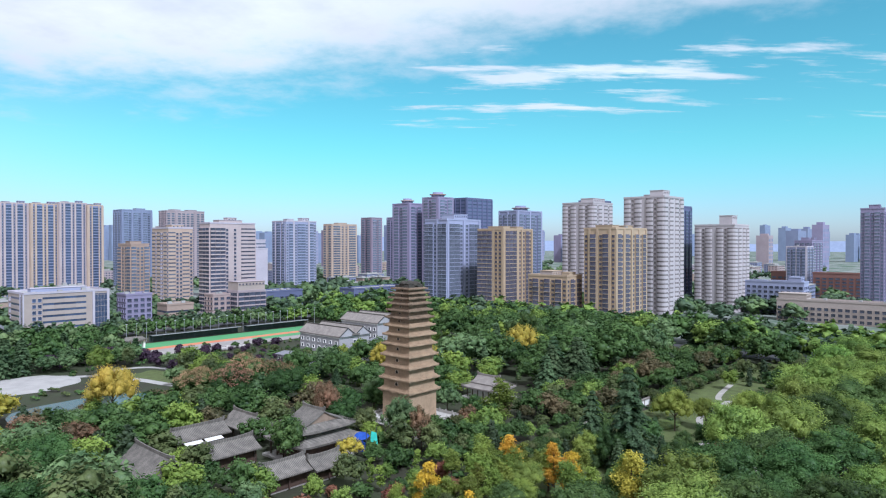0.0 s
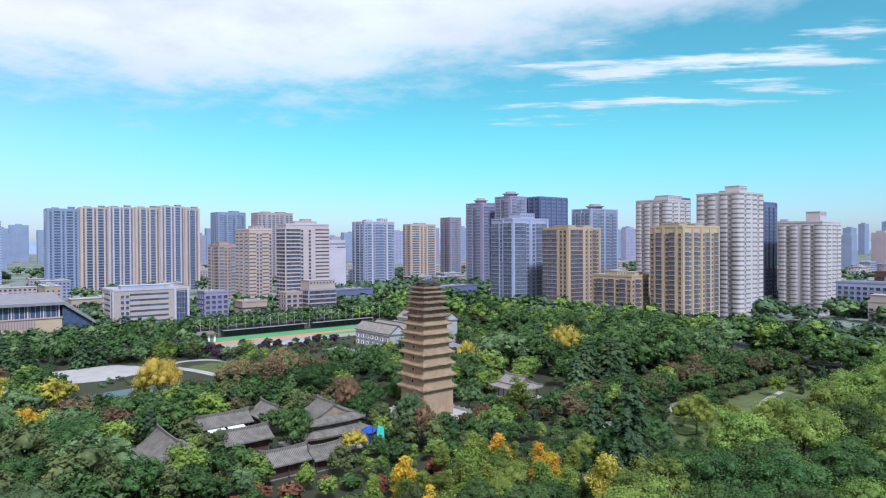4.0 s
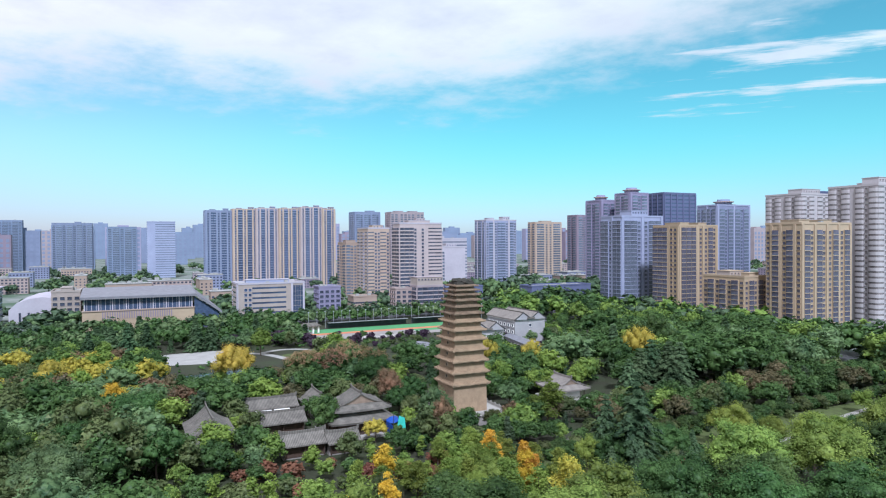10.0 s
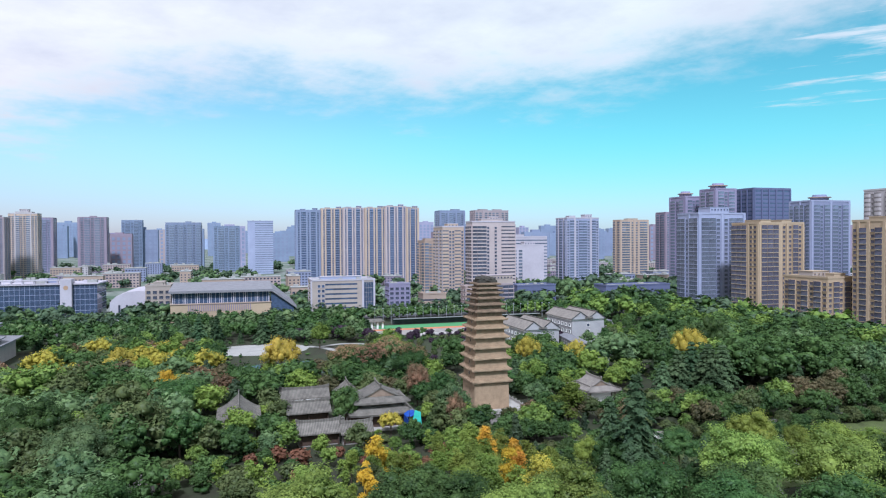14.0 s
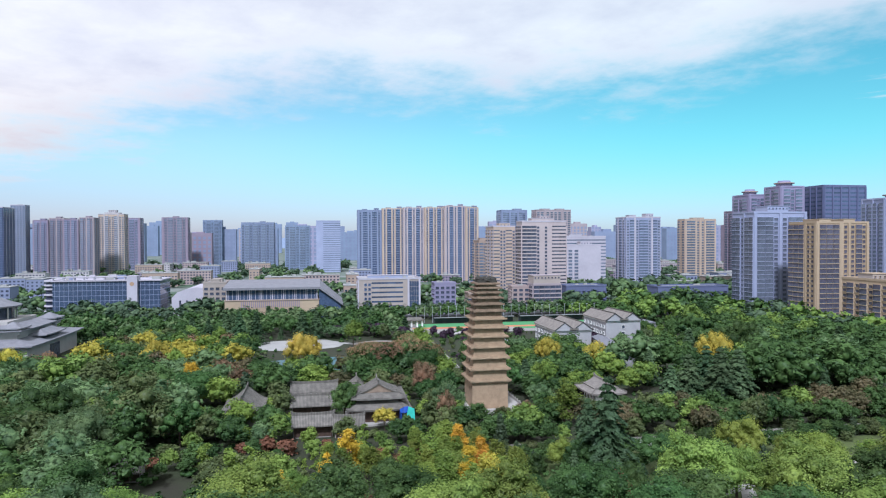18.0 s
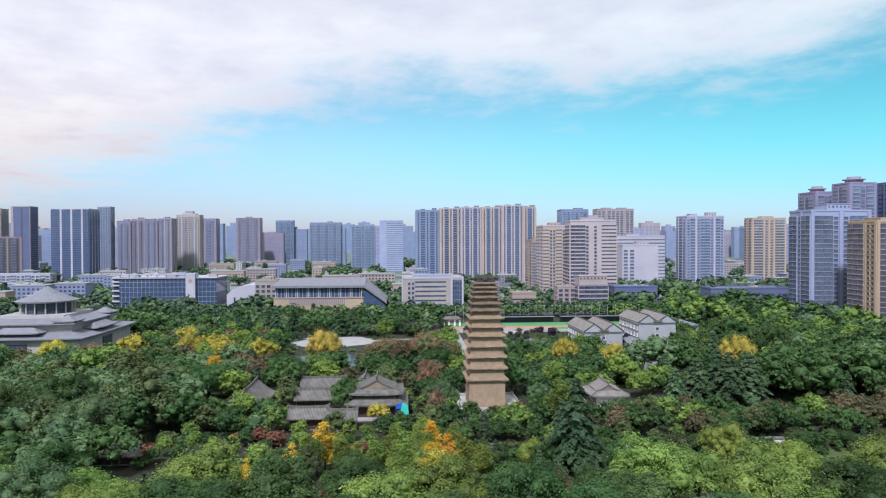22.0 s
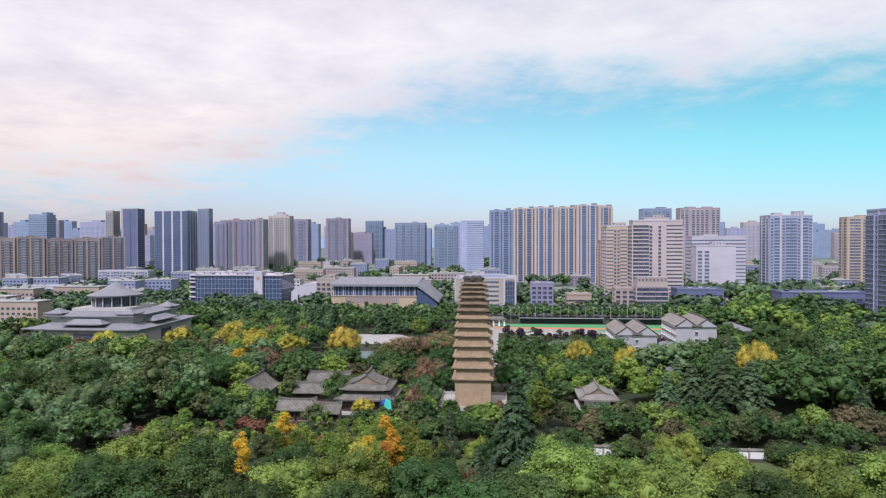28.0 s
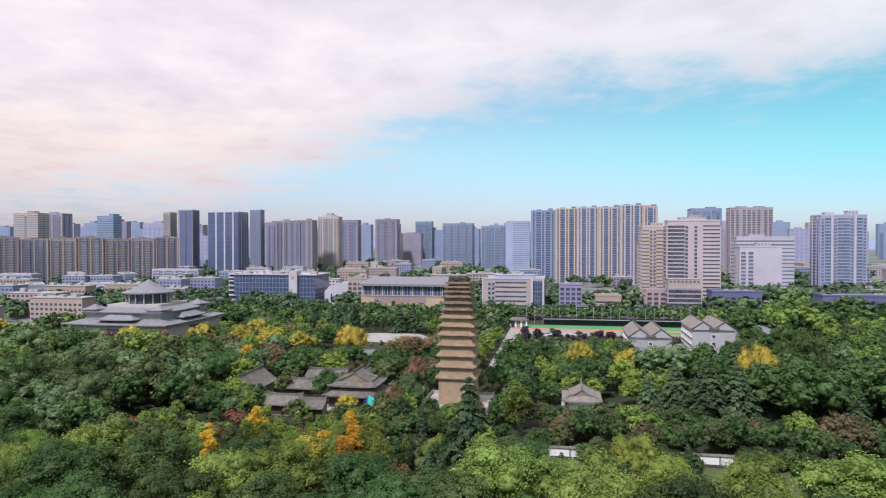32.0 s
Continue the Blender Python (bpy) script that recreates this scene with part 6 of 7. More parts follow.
SPECIES = {  # kind, leaf material, words
    "green": ("broad", "leaf_green", "broad dark green leafy tree"),
    "plane": ("round", "leaf_bright", "tall fresh green street tree"),
    "deep": ("round", "leaf_green", "dense deep green park tree"),
    "olive": ("round", "leaf_olive", "olive green tree turning autumn brown"),
    "grey": ("broad", "leaf_grey", "grey-green spreading tree"),
    "gold": ("broad", "leaf_gold", "golden yellow autumn tree"),
    "ginkgo": ("tall", "leaf_gold", "upright golden ginkgo tree"),
    "amber": ("tall", "leaf_orange", "upright amber orange tree"),
    "lime": ("tall", "leaf_yellowgreen", "upright yellow-green young tree"),
    "limetall": ("tall", "leaf_yellowgold", "upright tree turning yellow-gold"),
    "limeround": ("round", "leaf_yellowgreen", "round yellow-green tree"),
    "limegold": ("broad", "leaf_yellowgold", "golden green autumn tree"),
    "broadlime": ("broad", "leaf_yellowgreen", "low spreading yellow-green tree"),
    "rustbroad": ("broad", "leaf_green", "spreading tree topped with rusty seed heads"),
    "rustolive": ("round", "leaf_brown", "brownish olive autumn tree"),
    "rust": ("round", "leaf_rust", "rusty brown autumn tree"),
    "red": ("bush", "leaf_red", "red-leaved small maple"),
    "plum": ("bush", "leaf_plum", "dark purple-leaved plum tree"),
    "conifer": ("conifer", "leaf_conifer", "dark cedar with layered boughs"),
    "cypress": ("cypress", "leaf_cypress", "narrow dark green cypress"),
    "shrub": ("bush", "leaf_green", "rounded green shrub"),
    "shrubolive": ("bush", "leaf_olive", "rounded olive shrub"),
}
TEMPLATES = {}


def template(sp, lod, var):
    key = (sp, lod, var)
    if key not in TEMPLATES:
        kind, mat, words = SPECIES[sp]
        count, leaf = {"near": (7600, 0.0180), "mid": (2600, 0.031)}[lod]
        if kind == "bush":
            count, leaf = {"near": (1500, 0.052), "mid": (700, 0.078)}[lod]
        if kind == "tall":
            count, leaf = {"near": (4200, 0.023), "mid": (1700, 0.034)}[lod]
        if kind == "conifer":
            count, leaf = {"near": (7500, 0.026), "mid": (3000, 0.040)}[lod]
        if kind == "cypress":
            count, leaf = {"near": (1000, 0.04), "mid": (500, 0.055)}[lod]
        seed = abs(hash_word(sp)) + var * 17
        heads = None
        if sp == "rustbroad":
            v, f = crown_arrays(kind, seed, count, leaf, 1.0, 1)
            heads = bpy.data.meshes.new("seed_heads")
            first = min(i for i, q in enumerate(f) if q[0] >= 29 * 42)
            v = np.array(v) * np.array([1.03, 1.03, 1.02])
            top = [q for q in f[first:] if v[q[0]][2] > 0.70 + 0.06 * math.sin(17 * v[q[0]][0]) and len(q) == 3]
            used = sorted({i for q in top for i in q})
            at = {i: k for k, i in enumerate(used)}
            heads.from_pydata([tuple(v[i]) for i in used], [], [tuple(at[i] for i in q) for q in top])
            heads.materials.append(MATS["leaf_salmon"])
        TEMPLATES[key] = (crown_data("crown", kind, seed, count, leaf, mat, 1), trunk_data(kind, seed), words, heads)
    return TEMPLATES[key]


def hash_word(s):
    return sum((i + 1) * ord(c) for i, c in enumerate(s))


def plant(sp, x, y, h, lod="mid", var=0, wide=1.0, turn=0.0, z=0.1):
    crown, trunk, words, heads = template(sp, lod, var)
    root = thing("tree" if SPECIES[sp][0] != "bush" else "shrub", pose(x, y, z, 0, 0, turn) @ Matrix.Diagonal((h * wide, h * wide, h, 1)), words + (" in the park" if h < 15 else " rising above the park"), "tree" if SPECIES[sp][0] != "bush" else "shrub", "park trees")
    part("trunk", trunk, root)
    part("crown", crown, root)
    if heads:
        part("seed_heads", heads, root, "salmon seed heads over the crown")
    return root


TREES = []       # species, u, v, height, width


def free(u, v, r, keep):
    for u0, u1, v0, v1 in keep:
        if u0 - r < u < u1 + r and v0 - r < v < v1 + r:
            return False
    return True


KEEP = [(126, 150, 128, 152), (93, 115, 131, 152), (77, 92, 144.5, 152.5), (76.5, 92.5, 162.5, 169.5), (78.5, 90.5, 123, 130), (90, 99, 121.5, 127.5), (58, 70, 135, 155), (94.5, 103.5, 160, 172), (35, 47, 96, 102), (90, 96, 138, 152), (78, 100, 117.5, 123), (77, 91, 130, 144), (77, 91, 152, 162), (170, 184, 134, 148),
        (55, 106, 219, 249), (52, 96, 274, 308), (100, 116, 240, 298), (112, 130, 254, 296), (203, 240, 68, 92), (140, 270, 317, 369), (201, 224, 252, 288), (230, 253, 257, 291), (202, 210, 228, 252), (212, 222, 197, 226), (217, 230, 226, 258), (171, 183, 236, 264), (256, 268, 304, 336), (281, 291, 310, 350), (-40, 32, 374, 402), (124, 312, 97.5, 102.5),
        (-110, -18, 225, 317), (332, 350, -100, 420), (-200, 400, 402, 418), (-200, 400, 1, 19), (80, 108, 115, 118.5), (138, 147, 215, 345), (228, 250, 66, 96), (168, 186, 124, 135), (166, 177, 82, 99), (201, 212, 80, 99)]
# trees that stand out: species, u, v, height, width
TREES += [("lime", 88.3, 93.5, 8, 1.2), ("lime", 91.8, 87, 8.5, 1.2), ("lime", 101.6, 85.5, 8.5, 1.1), ("lime", 120, 96.2, 8.5, 1.2), ("lime", 124.1, 93.8, 9.5, 1.2), ("lime", 122.6, 80.9, 9, 1.2), ("lime", 105.7, 83.1, 9, 1.3),
          ("lime", 129.5, 76.8, 9.5, 1.2), ("limeround", 141.9, 83, 9, 0.9), ("lime", 107.4, 88.6, 8.5, 1.1), ("lime", 117.7, 86.8, 9.5, 1.2), ("lime", 117.7, 67.4, 10, 1.3), ("lime", 110, 98.1, 8.5, 1.2), ("lime", 96, 95, 8, 1.2)]
TREES += [("grey", 236, 249, 8, 0.9), ("deep", 246, 250, 9, 0.9), ("grey", 252, 254, 9, 0.9), ("green", 199, 252, 6, 0.9), ("limeround", 190, 236, 9, 0.9), ("deep", 184, 222, 10, 0.9),
          ("deep", 242, 240, 8, 0.9), ("plum", 226, 250, 6, 0.9), ("plum", 206, 262, 5, 0.9)]
for k in range(74):
    u = 128 + k * 2.35
    if not (167 < u < 176 or 202 < u < 210.5):
        TREES.append((("shrub", "shrub", "shrubolive", "cypress", "shrub", "shrubolive", "shrub")[k % 7], u + 0.6 * math.sin(k * 2.3), 97.9 + 0.6 * math.sin(k * 1.7), 4.3 + 0.9 * math.sin(k * 3.1), 1.15))
TREES += [("deep", 132, 124, 8, 1.1), ("olive", 139, 122.5, 7, 1.2), ("rust", 146, 124, 8, 0.9), ("deep", 153, 128, 9, 1.1), ("grey", 156, 141, 9, 1.1), ("olive", 121, 140, 9, 1.0), ("deep", 121, 150, 10, 1.1), ("green", 128, 158, 11, 1.0), ("deep", 140, 158, 10, 1.1), ("green", 150, 160, 12, 1.0)]
TREES += [("conifer", 150.4, 76, 24, 0.95), ("conifer", 149.5, 85.5, 17, 0.95), ("conifer", 212, 128, 20, 1.25), ("conifer", 204, 133, 17.5, 1.3), ("conifer", 221, 132, 18.5, 1.3),
          ("conifer", 214, 139, 19, 1.2), ("conifer", 196, 130, 15, 1.2), ("lime", 157, 121, 14.5, 1.5), ("limegold", 105, 127.5, 6.8, 1.0), ("ginkgo", 119, 88.4, 12.0, 1.0), ("lime", 116, 90, 8.8, 1.3),
          ("lime", 123.5, 88.5, 9.4, 1.4), ("ginkgo", 122, 79, 11.5, 0.95), ("ginkgo", 118, 72, 11.5, 0.9), ("amber", 121, 75, 9.5, 0.9), ("ginkgo", 93.5, 89.5, 12, 1.1), ("lime", 112, 69, 12, 1.3), ("limetall", 119, 59.5, 14, 1.1), ("ginkgo", 79, 71, 9.5, 0.8), ("ginkgo", 88.1, 74.0, 11.3, 0.9), ("lime", 122, 62, 13, 1.0), ("red", 106, 94, 5, 1.0), ("lime", 97, 88, 8.5, 1.2),
          ("lime", 117, 95, 11, 1.2), ("lime", 110, 84, 9, 1.3), ("lime", 126, 82, 10, 1.3), ("deep", 101, 76, 9.0, 1.1), ("lime", 98, 83, 9.5, 1.2), ("red", 140, 50, 13.5, 0.6), ("red", 101, 98, 5, 1), ("red", 112, 103, 5, 1), ("red", 94, 100, 5.5, 0.9),
          ("green", 255, 181, 22, 0.85), ("limegold", 237, 170, 19, 0.72), ("limegold", 80, 209, 18, 0.8), ("limeround", 103, 283.7, 13, 1.0), ("rustbroad", 112, 195, 15, 1.0), ("rustbroad", 121, 203, 16, 1.0),
          ("rustbroad", 129, 196, 14, 1.0), ("rustbroad", 104, 206, 14, 1.0), ("deep", 126, 186, 14, 1.2), ("rust", 120.5, 157, 14.5, 0.7), ("rust", 122, 119.5, 13, 0.6), ("grey", 124, 129.5, 13, 0.85), ("deep", 114, 121, 5, 1.0),
          ("deep", 94, 138.4, 12.5, 0.95), ("conifer", 45, 292, 18, 1.1), ("conifer", 38, 300, 16, 1.1), ("conifer", 53, 297, 17, 1.1), ("conifer", 76, 311, 16, 1.1), ("conifer", 84, 314, 15, 1.1), ("conifer", 29, 297, 14, 1.1),
          ("limegold", 21, 221, 15, 0.8), ("limegold", -30, 210, 15, 0.8), ("limeround", 30, 212, 12, 1.0), ("rust", 12, 212, 12, 1.1), ("gold", 40, 190, 11, 0.7), ("rust", 52, 190, 12, 1.1), ("rust", 60, 178, 11, 1.2),
          ("green", 18, 124, 18, 1.05), ("green", 5, 112, 17, 1.1), ("grey", 30, 108, 16, 1.0), ("green", -12, 128, 17, 1.1), ("green", 34, 130, 15, 1.05), ("deep", 46, 158, 14, 1.2), ("green", 50, 122, 13, 1.0),
          ("plane", 158.5, 53, 18.5, 1.1), ("plane", 178, 48, 18, 1.1), ("deep", 103, 60, 12.5, 1.45), ("plane", 75, 55, 18, 1.15), ("plane", 204, 51, 18, 1.1), ("deep", 134, 47, 16.5, 1.1), ("plane", 230, 49, 18, 1.1),
          ("grey", 45, 50, 17, 1.1), ("grey", 15, 48, 17, 1.1), ("plane", 255, 51, 18, 1.1), ("deep", 89, 51, 17.5, 1.15), ("plane", 119, 49, 17, 1.1), ("limeround", 191, 60, 15, 1.0), ("broadlime", 187, 80, 12, 0.95),
          ("plum", 150, 312, 6, 0.8), ("plum", 158, 300, 6.5, 0.8), ("plum", 152, 292, 6, 0.8), ("plum", 168, 309, 5, 1), ("plum", 133, 300, 7, 1), ("plum", 132, 310, 7, 1), ("plum", 131, 290, 6.5, 1), ("plum", 130, 275, 6, 1),
          ("plum", 226, 262, 7, 1), ("plum", 197, 300, 6, 1), ("plum", 192, 309, 5, 1), ("plum", 118, 318, 8, 1.2), ("plum", 108, 322, 8, 1.2), ("plum", 96, 316, 8, 1.2), ("limegold", 178, 196, 15, 0.7), ("limegold", 196, 188, 14, 0.8)]

ZONES = [  # u0, u1, v0, v1, spacing, lowest, highest, width, species by weight
    (-60, 60, 24, 60, 13.5, 12, 18, 1.25, "grey grey green plane"),
    (60, 330, 20, 44, 14.0, 11, 17, 1.25, "plane plane green deep plane"),
    (60, 330, 44, 58, 14.5, 14, 19.5, 1.25, "plane plane green deep plane"),
    (-60, 46, 62, 200, 12.5, 11, 18, 1.1, "green grey grey deep plane olive"),
    (60, 132, 62, 97, 5.6, 4, 9, 1.1, "lime lime plane red shrub deep limeround shrubolive shrub olive"),
    (46, 118, 97, 114, 6.5, 4, 8, 1.05, "shrub plane red shrubolive deep lime"),
    (46, 128, 112, 153, 6.4, 4.5, 9.5, 1.1, "deep green shrub plane olive grey shrubolive limeround green"),
    (108, 126, 118, 153, 6.4, 5, 10, 1.1, "grey olive plane deep green"),
    (126, 248, 91, 97, 4.4, 3.0, 6.0, 1.0, "shrub cypress shrubolive deep shrub deep"),
    (126, 172, 62, 97, 6.6, 5, 10, 1.0, "deep cypress conifer shrub green cypress deep"),
    (172, 320, 62, 92, 11.5, 6, 10, 1.0, "plane cypress limeround green deep olive"),
    (118, 310, 103.5, 126, 5.8, 5, 10, 1.05, "olive deep green rustolive shrub cypress green deep shrubolive plane"),
    (56, 108, 202, 219, 7.4, 5, 9.0, 1.1, "shrub olive limeround green shrubolive rustolive"),
    (46, 126, 153, 202, 9.6, 7, 13, 1.15, "green olive deep plane grey cypress green rustolive limeround"),
    (114, 138, 152, 318, 9.4, 7, 12, 1.1, "green deep grey olive limeround"),
    (147, 200, 152, 232, 10.0, 8, 13.5, 1.1, "deep green deep limeround green conifer grey"),
    (147, 200, 232, 316, 9.0, 2.5, 5, 1.0, "shrub plum shrubolive shrub"),
    (200, 256, 190, 226, 9.0, 5, 8, 1.1, "deep green grey plane"),
    (200, 258, 226, 256, 7.0, 3, 5.5, 1.0, "deep green plum plane grey"),
    (200, 332, 124, 190, 12.0, 11, 19, 1.15, "deep green plane green grey deep conifer deep"),
    (256, 332, 190, 240, 12.0, 11, 18, 1.15, "deep green plane green limeround"),
    (256, 300, 240, 330, 9.5, 4, 8, 1.0, "deep green plane shrub"),
    (300, 332, 240, 400, 11.5, 10, 16, 1.15, "deep green plane"),
    (256, 300, 330, 400, 9.5, 7, 12, 1.1, "deep green plane"),
    (300, 332, 20, 124, 12.0, 12, 18, 1.15, "plane green deep"),
    (-130, 56, 160, 300, 10.5, 6, 13, 1.15, "green olive rust limeround deep grey green limegold plane"),
    (-130, 140, 306, 400, 9.2, 6, 11, 1.1, "deep conifer grey green deep"),
    (140, 330, 384, 400, 8.0, 6, 9.5, 1.0, "grey green deep"),
]


def scatter():
    rnd = random.Random(11)
    spots = [(u, v, h * 0.22) for _, u, v, h, _ in TREES]
    cells = {}

    def add(u, v, r):
        cells.setdefault((int(u // 12), int(v // 12)), []).append((u, v, r))
    for s in spots:
        add(*s)
    for u0, u1, v0, v1, gap, lo, hi, wide, names in ZONES:
        names = names.split()
        tries = int((u1 - u0) * (v1 - v0) / (gap * gap) * 7)
        for _ in range(tries):
            u, v = rnd.uniform(u0, u1), rnd.uniform(v0, v1)
            h = rnd.uniform(lo, hi)
            sp = rnd.choice(names)
            if SPECIES[sp][0] == "bush":
                h = min(h, rnd.uniform(2.5, 5))
            r = h * {"round": 0.26, "broad": 0.34, "tall": 0.14, "bush": 0.4, "conifer": 0.22, "cypress": 0.11}[SPECIES[sp][0]]
            if not free(u, v, r * 0.35, KEEP):
                continue
            ok = True
            for i in (-1, 0, 1):
                for j in (-1, 0, 1):
                    for a, b, q in cells.get((int(u // 12) + i, int(v // 12) + j), ()):
                        if (a - u) ** 2 + (b - v) ** 2 < (0.82 * gap) ** 2 * 0.72:
                            ok = False
            if ok:
                add(u, v, r)
                TREES.append((sp, u, v, h, wide * rnd.uniform(0.86, 1.16)))


SET_COUNT = len(TREES)
scatter()


def joined_trees(items, leaves, leaf, seed, lobes):
    """Woods: many crowns of one leaf colour in one mesh."""
    V, F, n = [], [], 0
    rng = np.random.default_rng(seed)
    base = {}
    for kind, x, y, h, w in items:
        var = int(rng.integers(3))
        if (kind, var) not in base:
            k = 2 if kind == "conifer" else 0.5 if kind in ("bush", "cypress", "tall") else 1
            base[(kind, var)] = crown_arrays(kind, 50 + var, int(leaves * k), leaf * (2.2 if kind == "bush" else 1), lobes)
        v, f = base[(kind, var)]
        a = rng.uniform(0, 6.28)
        rot = np.array([[math.cos(a), -math.sin(a), 0], [math.sin(a), math.cos(a), 0], [0, 0, 1]])
        V.append((v @ rot.T) * np.array([h * w, h * w, h]) + np.array([x, y, 0.0]))
        F.append([tuple(i + n for i in q) for q in f])
        n += len(v)
    me = bpy.data.meshes.new("woods")
    faces = [q for g in F for q in g]
    me.from_pydata(np.concatenate(V).tolist(), [], faces)
    me.polygons.foreach_set("use_smooth", [True] * len(faces))
    return me


def plant_all():
    rnd = random.Random(3)
    near, far, seen = {}, {}, 0
    order = sorted(range(len(TREES)), key=lambda i: (i >= SET_COUNT, TREES[i][2] + 0.25 * abs(TREES[i][1] - 130)))
    for i in order:
        sp, u, v, h, w = TREES[i]
        p = uv(u, v)
        if seen < 330 and v < 300:
            plant(sp, p.x, p.y, h, "near" if v < 112 or (h > 13 and v < 220) else "mid", rnd.randrange(3), w, rnd.uniform(0, 360))
            seen += 1
        else:
            (far if v > 318 or u > 322 or u < -70 else near).setdefault(SPECIES[sp][1], []).append((SPECIES[sp][0], p.x, p.y, h, w))
    # street trees and town greenery beyond the park; the hazy leaves carry distance haze as colour
    for k in range(130):
        for u, v in ((-250 + k * 6.5, 400.5), (-250 + k * 6.5, 420.0)):
            if rnd.random() < 0.85:
                p = uv(u + rnd.uniform(-2, 2), v + rnd.uniform(-1, 1))
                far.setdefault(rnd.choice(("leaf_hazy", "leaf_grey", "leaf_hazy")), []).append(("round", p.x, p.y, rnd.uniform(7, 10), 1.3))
    for k in range(60):
        for u in (329, 353, 358):
            p = uv(u + rnd.uniform(-2, 2), 20 + k * 7 + rnd.uniform(-2, 2))
            far.setdefault(rnd.choice(("leaf_green", "leaf_hazy", "leaf_bright")), []).append(("round", p.x, p.y, rnd.uniform(12, 17), 1.2))
    town = {}
    for k in range(1000):
        a = rnd.uniform(radians(60), radians(192)) if k > 170 else rnd.uniform(radians(160), radians(188))
        d = 450 + 1100 * rnd.random() ** 1.6
        x, y = 60 + d * math.cos(a), 40 + d * math.sin(a)
        u, v = x * UX + y * UY, -x * UY + y * UX
        if -140 < u < 366 and v < 424:
            continue
        for _ in range(rnd.choice((1, 2, 3))):
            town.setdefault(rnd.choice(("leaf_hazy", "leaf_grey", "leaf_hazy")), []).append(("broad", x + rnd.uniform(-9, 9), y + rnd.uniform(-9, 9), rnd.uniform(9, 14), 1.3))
    for x0, x1, y0, y1, n in ((-185, -70, 548, 612, 34), (-120, -20, 610, 705, 30), (-60, 20, 580, 640, 18)):
        for _ in range(n):
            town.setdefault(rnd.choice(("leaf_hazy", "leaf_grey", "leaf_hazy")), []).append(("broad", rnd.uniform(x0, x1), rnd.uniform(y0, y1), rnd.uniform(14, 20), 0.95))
    low = {}
    for k in range(1900):
        u, v = rnd.uniform(-60, 330), rnd.uniform(60, 318)
        if free(u, v, 0.6, KEEP):
            p = uv(u, v)
            low.setdefault(rnd.choice(("leaf_green", "leaf_olive", "leaf_green")), []).append(("bush", p.x, p.y, rnd.uniform(1.0, 2.6), rnd.uniform(1.0, 1.7)))
    for groups, leaves, leaf, lobes, name, words in ((low, 26, 0.15, 0.25, "undergrowth", "low green undergrowth covering the park ground"),
                                                     (near, 1150, 0.051, 0.5, "park_woods", "dense leafy park trees crowding behind the pagoda"),
                                                     (far, 150, 0.12, 0.35, "street_trees", "belt of street trees beyond the park"),
                                                     (town, 50, 0.22, 0.2, "town_trees", "scattered trees between the town blocks")):
        for i, (mat, items) in enumerate(groups.items()):
            me = joined_trees(items, leaves, leaf, 40 + i, lobes)
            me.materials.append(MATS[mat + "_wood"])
            single(name, me, pose(0, 0, 0), words, "trees", "", "stuff")


plant_all()


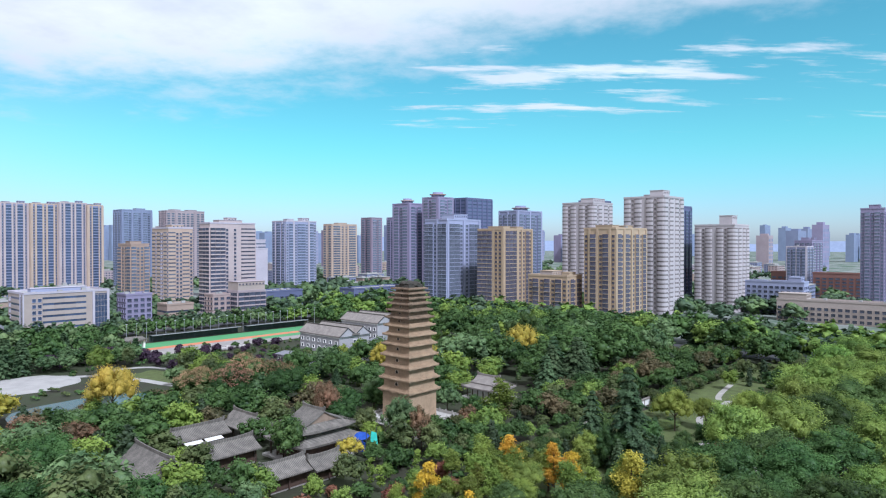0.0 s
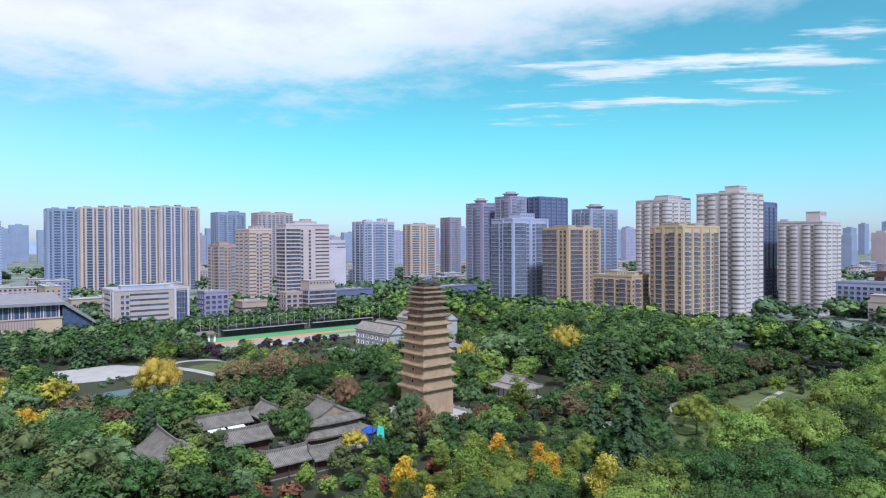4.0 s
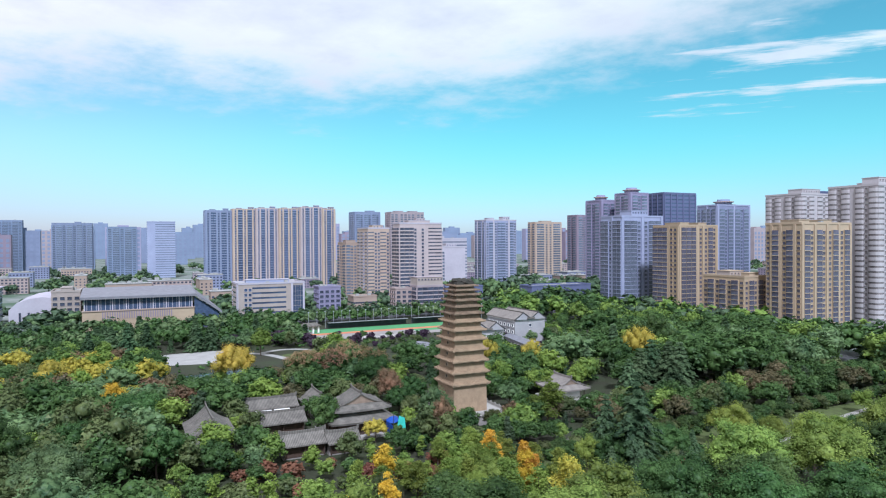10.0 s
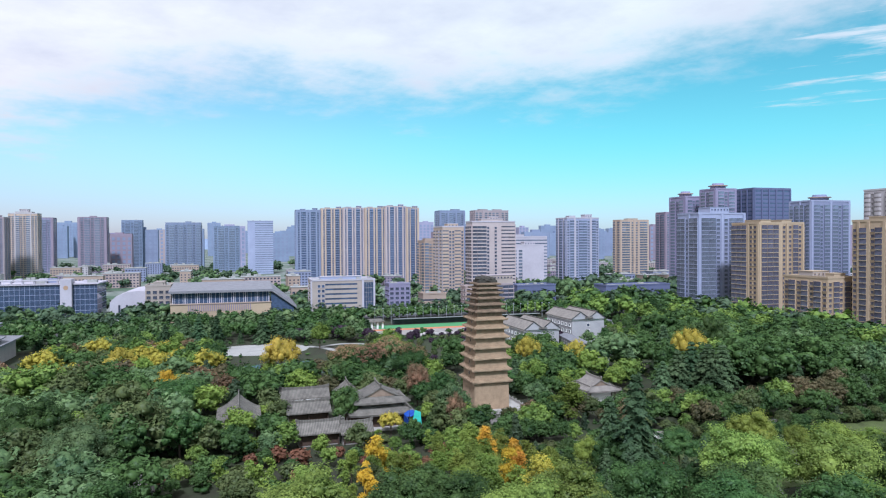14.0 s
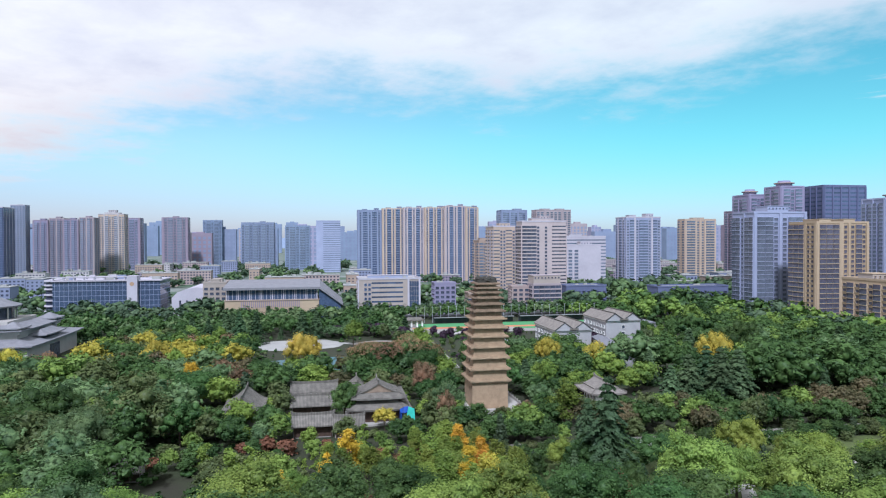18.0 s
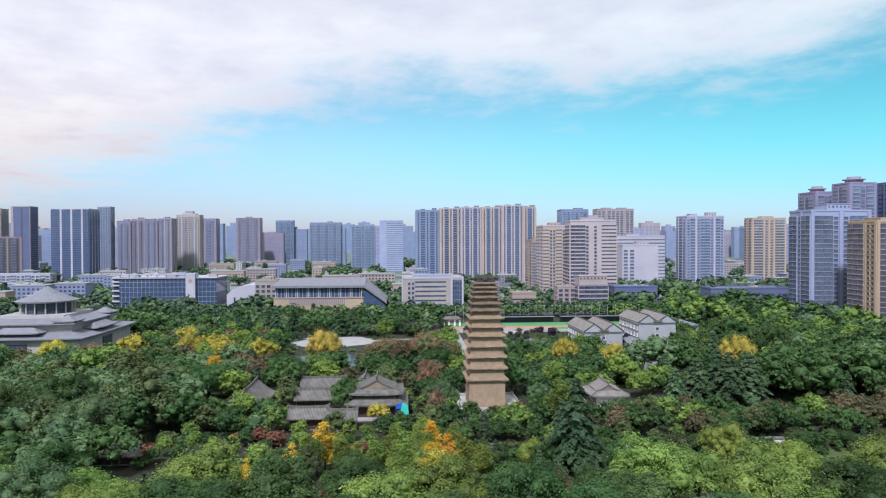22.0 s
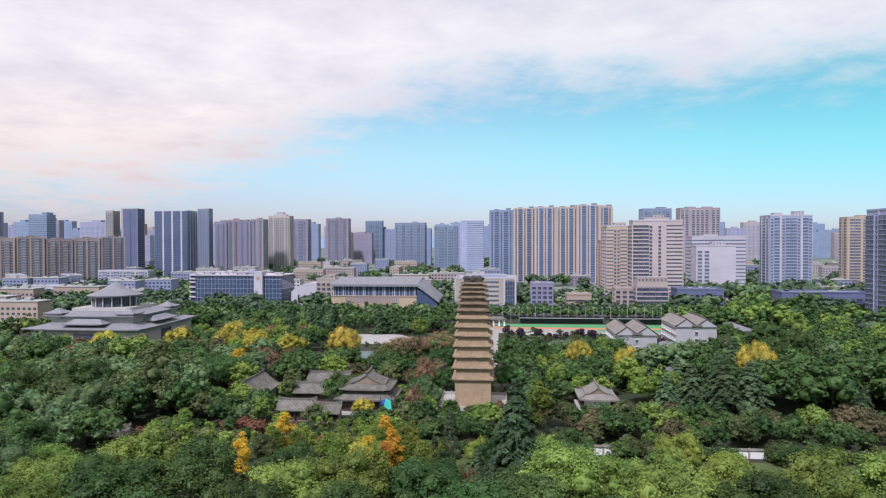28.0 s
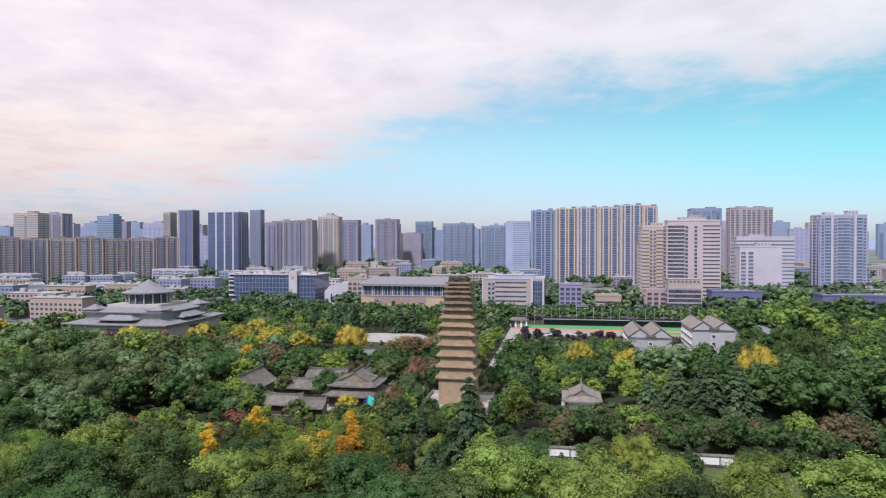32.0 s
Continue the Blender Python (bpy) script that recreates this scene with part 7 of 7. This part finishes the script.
# ---- low town roofs in the distance ----
def low_town():
    rnd = random.Random(21)
    protos = []
    for k, (w, d, h, wall) in enumerate(((34, 14, 14, "wall_ivory"), (40, 13, 16, "wall_tan"), (26, 16, 18, "wall_greyblue"), (46, 13, 15, "wall_beige"), (22, 18, 11, "wall_brown"), (40, 14, 17, "wall_pink"))):
        body = Mesh()
        body.box(-w / 2, w / 2, -d / 2, d / 2, 0, h, wall)
        band = Mesh()
        n = int(w // 3.6)
        for f in range(int(h // 3.3)):
            z = 1.1 + f * 3.3
            for i in range(n):
                x = -w / 2 + (i + 0.5) * w / n
                band.box(x - 1.0, x + 1.0, -d / 2 - 0.08, -d / 2 + 0.05, z, z + 1.6, "glass_dark")
            for i in range(max(2, int(d // 4))):
                y = -d / 2 + (i + 0.5) * d / max(2, int(d // 4))
                band.box(-w / 2 - 0.08, -w / 2 + 0.05, y - 0.8, y + 0.8, z, z + 1.5, "glass_dark")
        bands = [band.data("window_rest")]
        roof = Mesh()
        roof.box(-w / 2 - 0.4, w / 2 + 0.4, -d / 2 - 0.4, d / 2 + 0.4, h + 0.004, h + 0.6, "roof_concrete")
        for i in range(3):
            x = rnd.uniform(-w * 0.4, w * 0.4)
            roof.box(x - 2, x + 2, -2, 2, h + 0.6, h + rnd.uniform(1.5, 3.5), "roof_concrete")
        protos.append((body.data("body"), bands, roof.data("roof"), wall.split("_")[1], max(w, d) / 2))
    taken = []
    for ob in scene.objects:
        if ob.parent is None and ob.type == "EMPTY" and ob.get("category", "") in ("apartment building", "office building", "school", "sports hall", "museum", "hall"):
            taken.append((ob.location.x, ob.location.y, 34))
    made = 0
    for step in range(5000):
        west = step < 700
        a = rnd.uniform(radians(164), radians(186)) if west else rnd.uniform(radians(62), radians(190))
        d = rnd.uniform(560, 800) if west else 420 + 900 * rnd.random() ** 1.4
        x, y = 80 + d * math.cos(a), 40 + d * math.sin(a)
        u, v = x * UX + y * UY, -x * UY + y * UX
        if (-160 < u < 372 and v < 432) or made >= (26 if west else 140) or (x > 120 and y < 540):
            continue
        k = rnd.randrange(len(protos))
        body, bands, roof, tone, r = protos[k]
        if any((x - a) ** 2 + (y - b) ** 2 < (r + q) ** 2 for a, b, q in taken):
            continue
        taken.append((x, y, r))
        made += 1
        root = thing("low_block", pose(x, y, 0, 0, 0, GRID + rnd.choice((0, 0, 0, 90))), "low flat-roofed " + {"ivory": "ivory", "tan": "tan", "greyblue": "grey-blue", "beige": "beige", "brown": "brown", "pink": "pale pink"}[tone] + " town block", "building", "low town blocks")
        part("body", body, root)
        part("roof", roof, root)
        for b in bands:
            part("window_rest", b, root, kind="stuff")


low_town()


# ---- far skyline and hills ----
def far_skyline():
    rnd = random.Random(77)
    count = 180
    for k in range(count):
        a = radians(56 + 138 * (k + rnd.uniform(-0.5, 0.5)) / count)
        d = rnd.uniform(1350, 3000)
        h = (56 + rnd.uniform(0.006, 0.0235) * d) * rnd.choice((1.0, 1.0, 1.06))
        w, q = rnd.uniform(28, 72), rnd.uniform(18, 26)
        # wall tones with the distance haze already mixed in
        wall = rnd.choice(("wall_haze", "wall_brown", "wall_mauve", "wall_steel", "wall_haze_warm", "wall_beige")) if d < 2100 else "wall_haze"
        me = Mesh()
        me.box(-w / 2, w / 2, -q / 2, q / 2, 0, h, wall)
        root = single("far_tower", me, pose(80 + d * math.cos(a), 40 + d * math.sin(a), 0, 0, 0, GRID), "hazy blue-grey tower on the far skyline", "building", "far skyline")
        me = Mesh()
        me.box(-w * 0.16, w * 0.16, -q * 0.3, q * 0.3, h, h + rnd.uniform(2, 6), wall)
        part("roof_house", me, root)
        me = Mesh()
        bays = max(3, int(w // 9))
        for i in range(bays):
            x = -w / 2 + (i + 0.5) * w / bays
            for f in range(int(h // 9)):
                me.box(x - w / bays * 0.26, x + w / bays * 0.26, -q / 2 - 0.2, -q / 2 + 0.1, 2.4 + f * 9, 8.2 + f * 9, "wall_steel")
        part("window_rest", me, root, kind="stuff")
    hill = Mesh()
    n = 80
    ring0, ring1 = [], []
    for k in range(n + 1):
        a = radians(40 + 165 * k / n)
        hh = 70 + 40 * noise.noise((k * 0.13, 0, 0)) + 18 * noise.noise((k * 0.45, 3, 0))
        ring0.append((80 + 4300 * math.cos(a), 40 + 4300 * math.sin(a), -1))
        ring1.append((80 + 4380 * math.cos(a), 40 + 4380 * math.sin(a), hh))
    # the hills take the same haze-tinted colour
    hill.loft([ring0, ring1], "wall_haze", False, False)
    single("backdrop_hills", hill, pose(0, 0, 0), "low hazy blue hills on the horizon", "hills", "", "structure")


far_skyline()
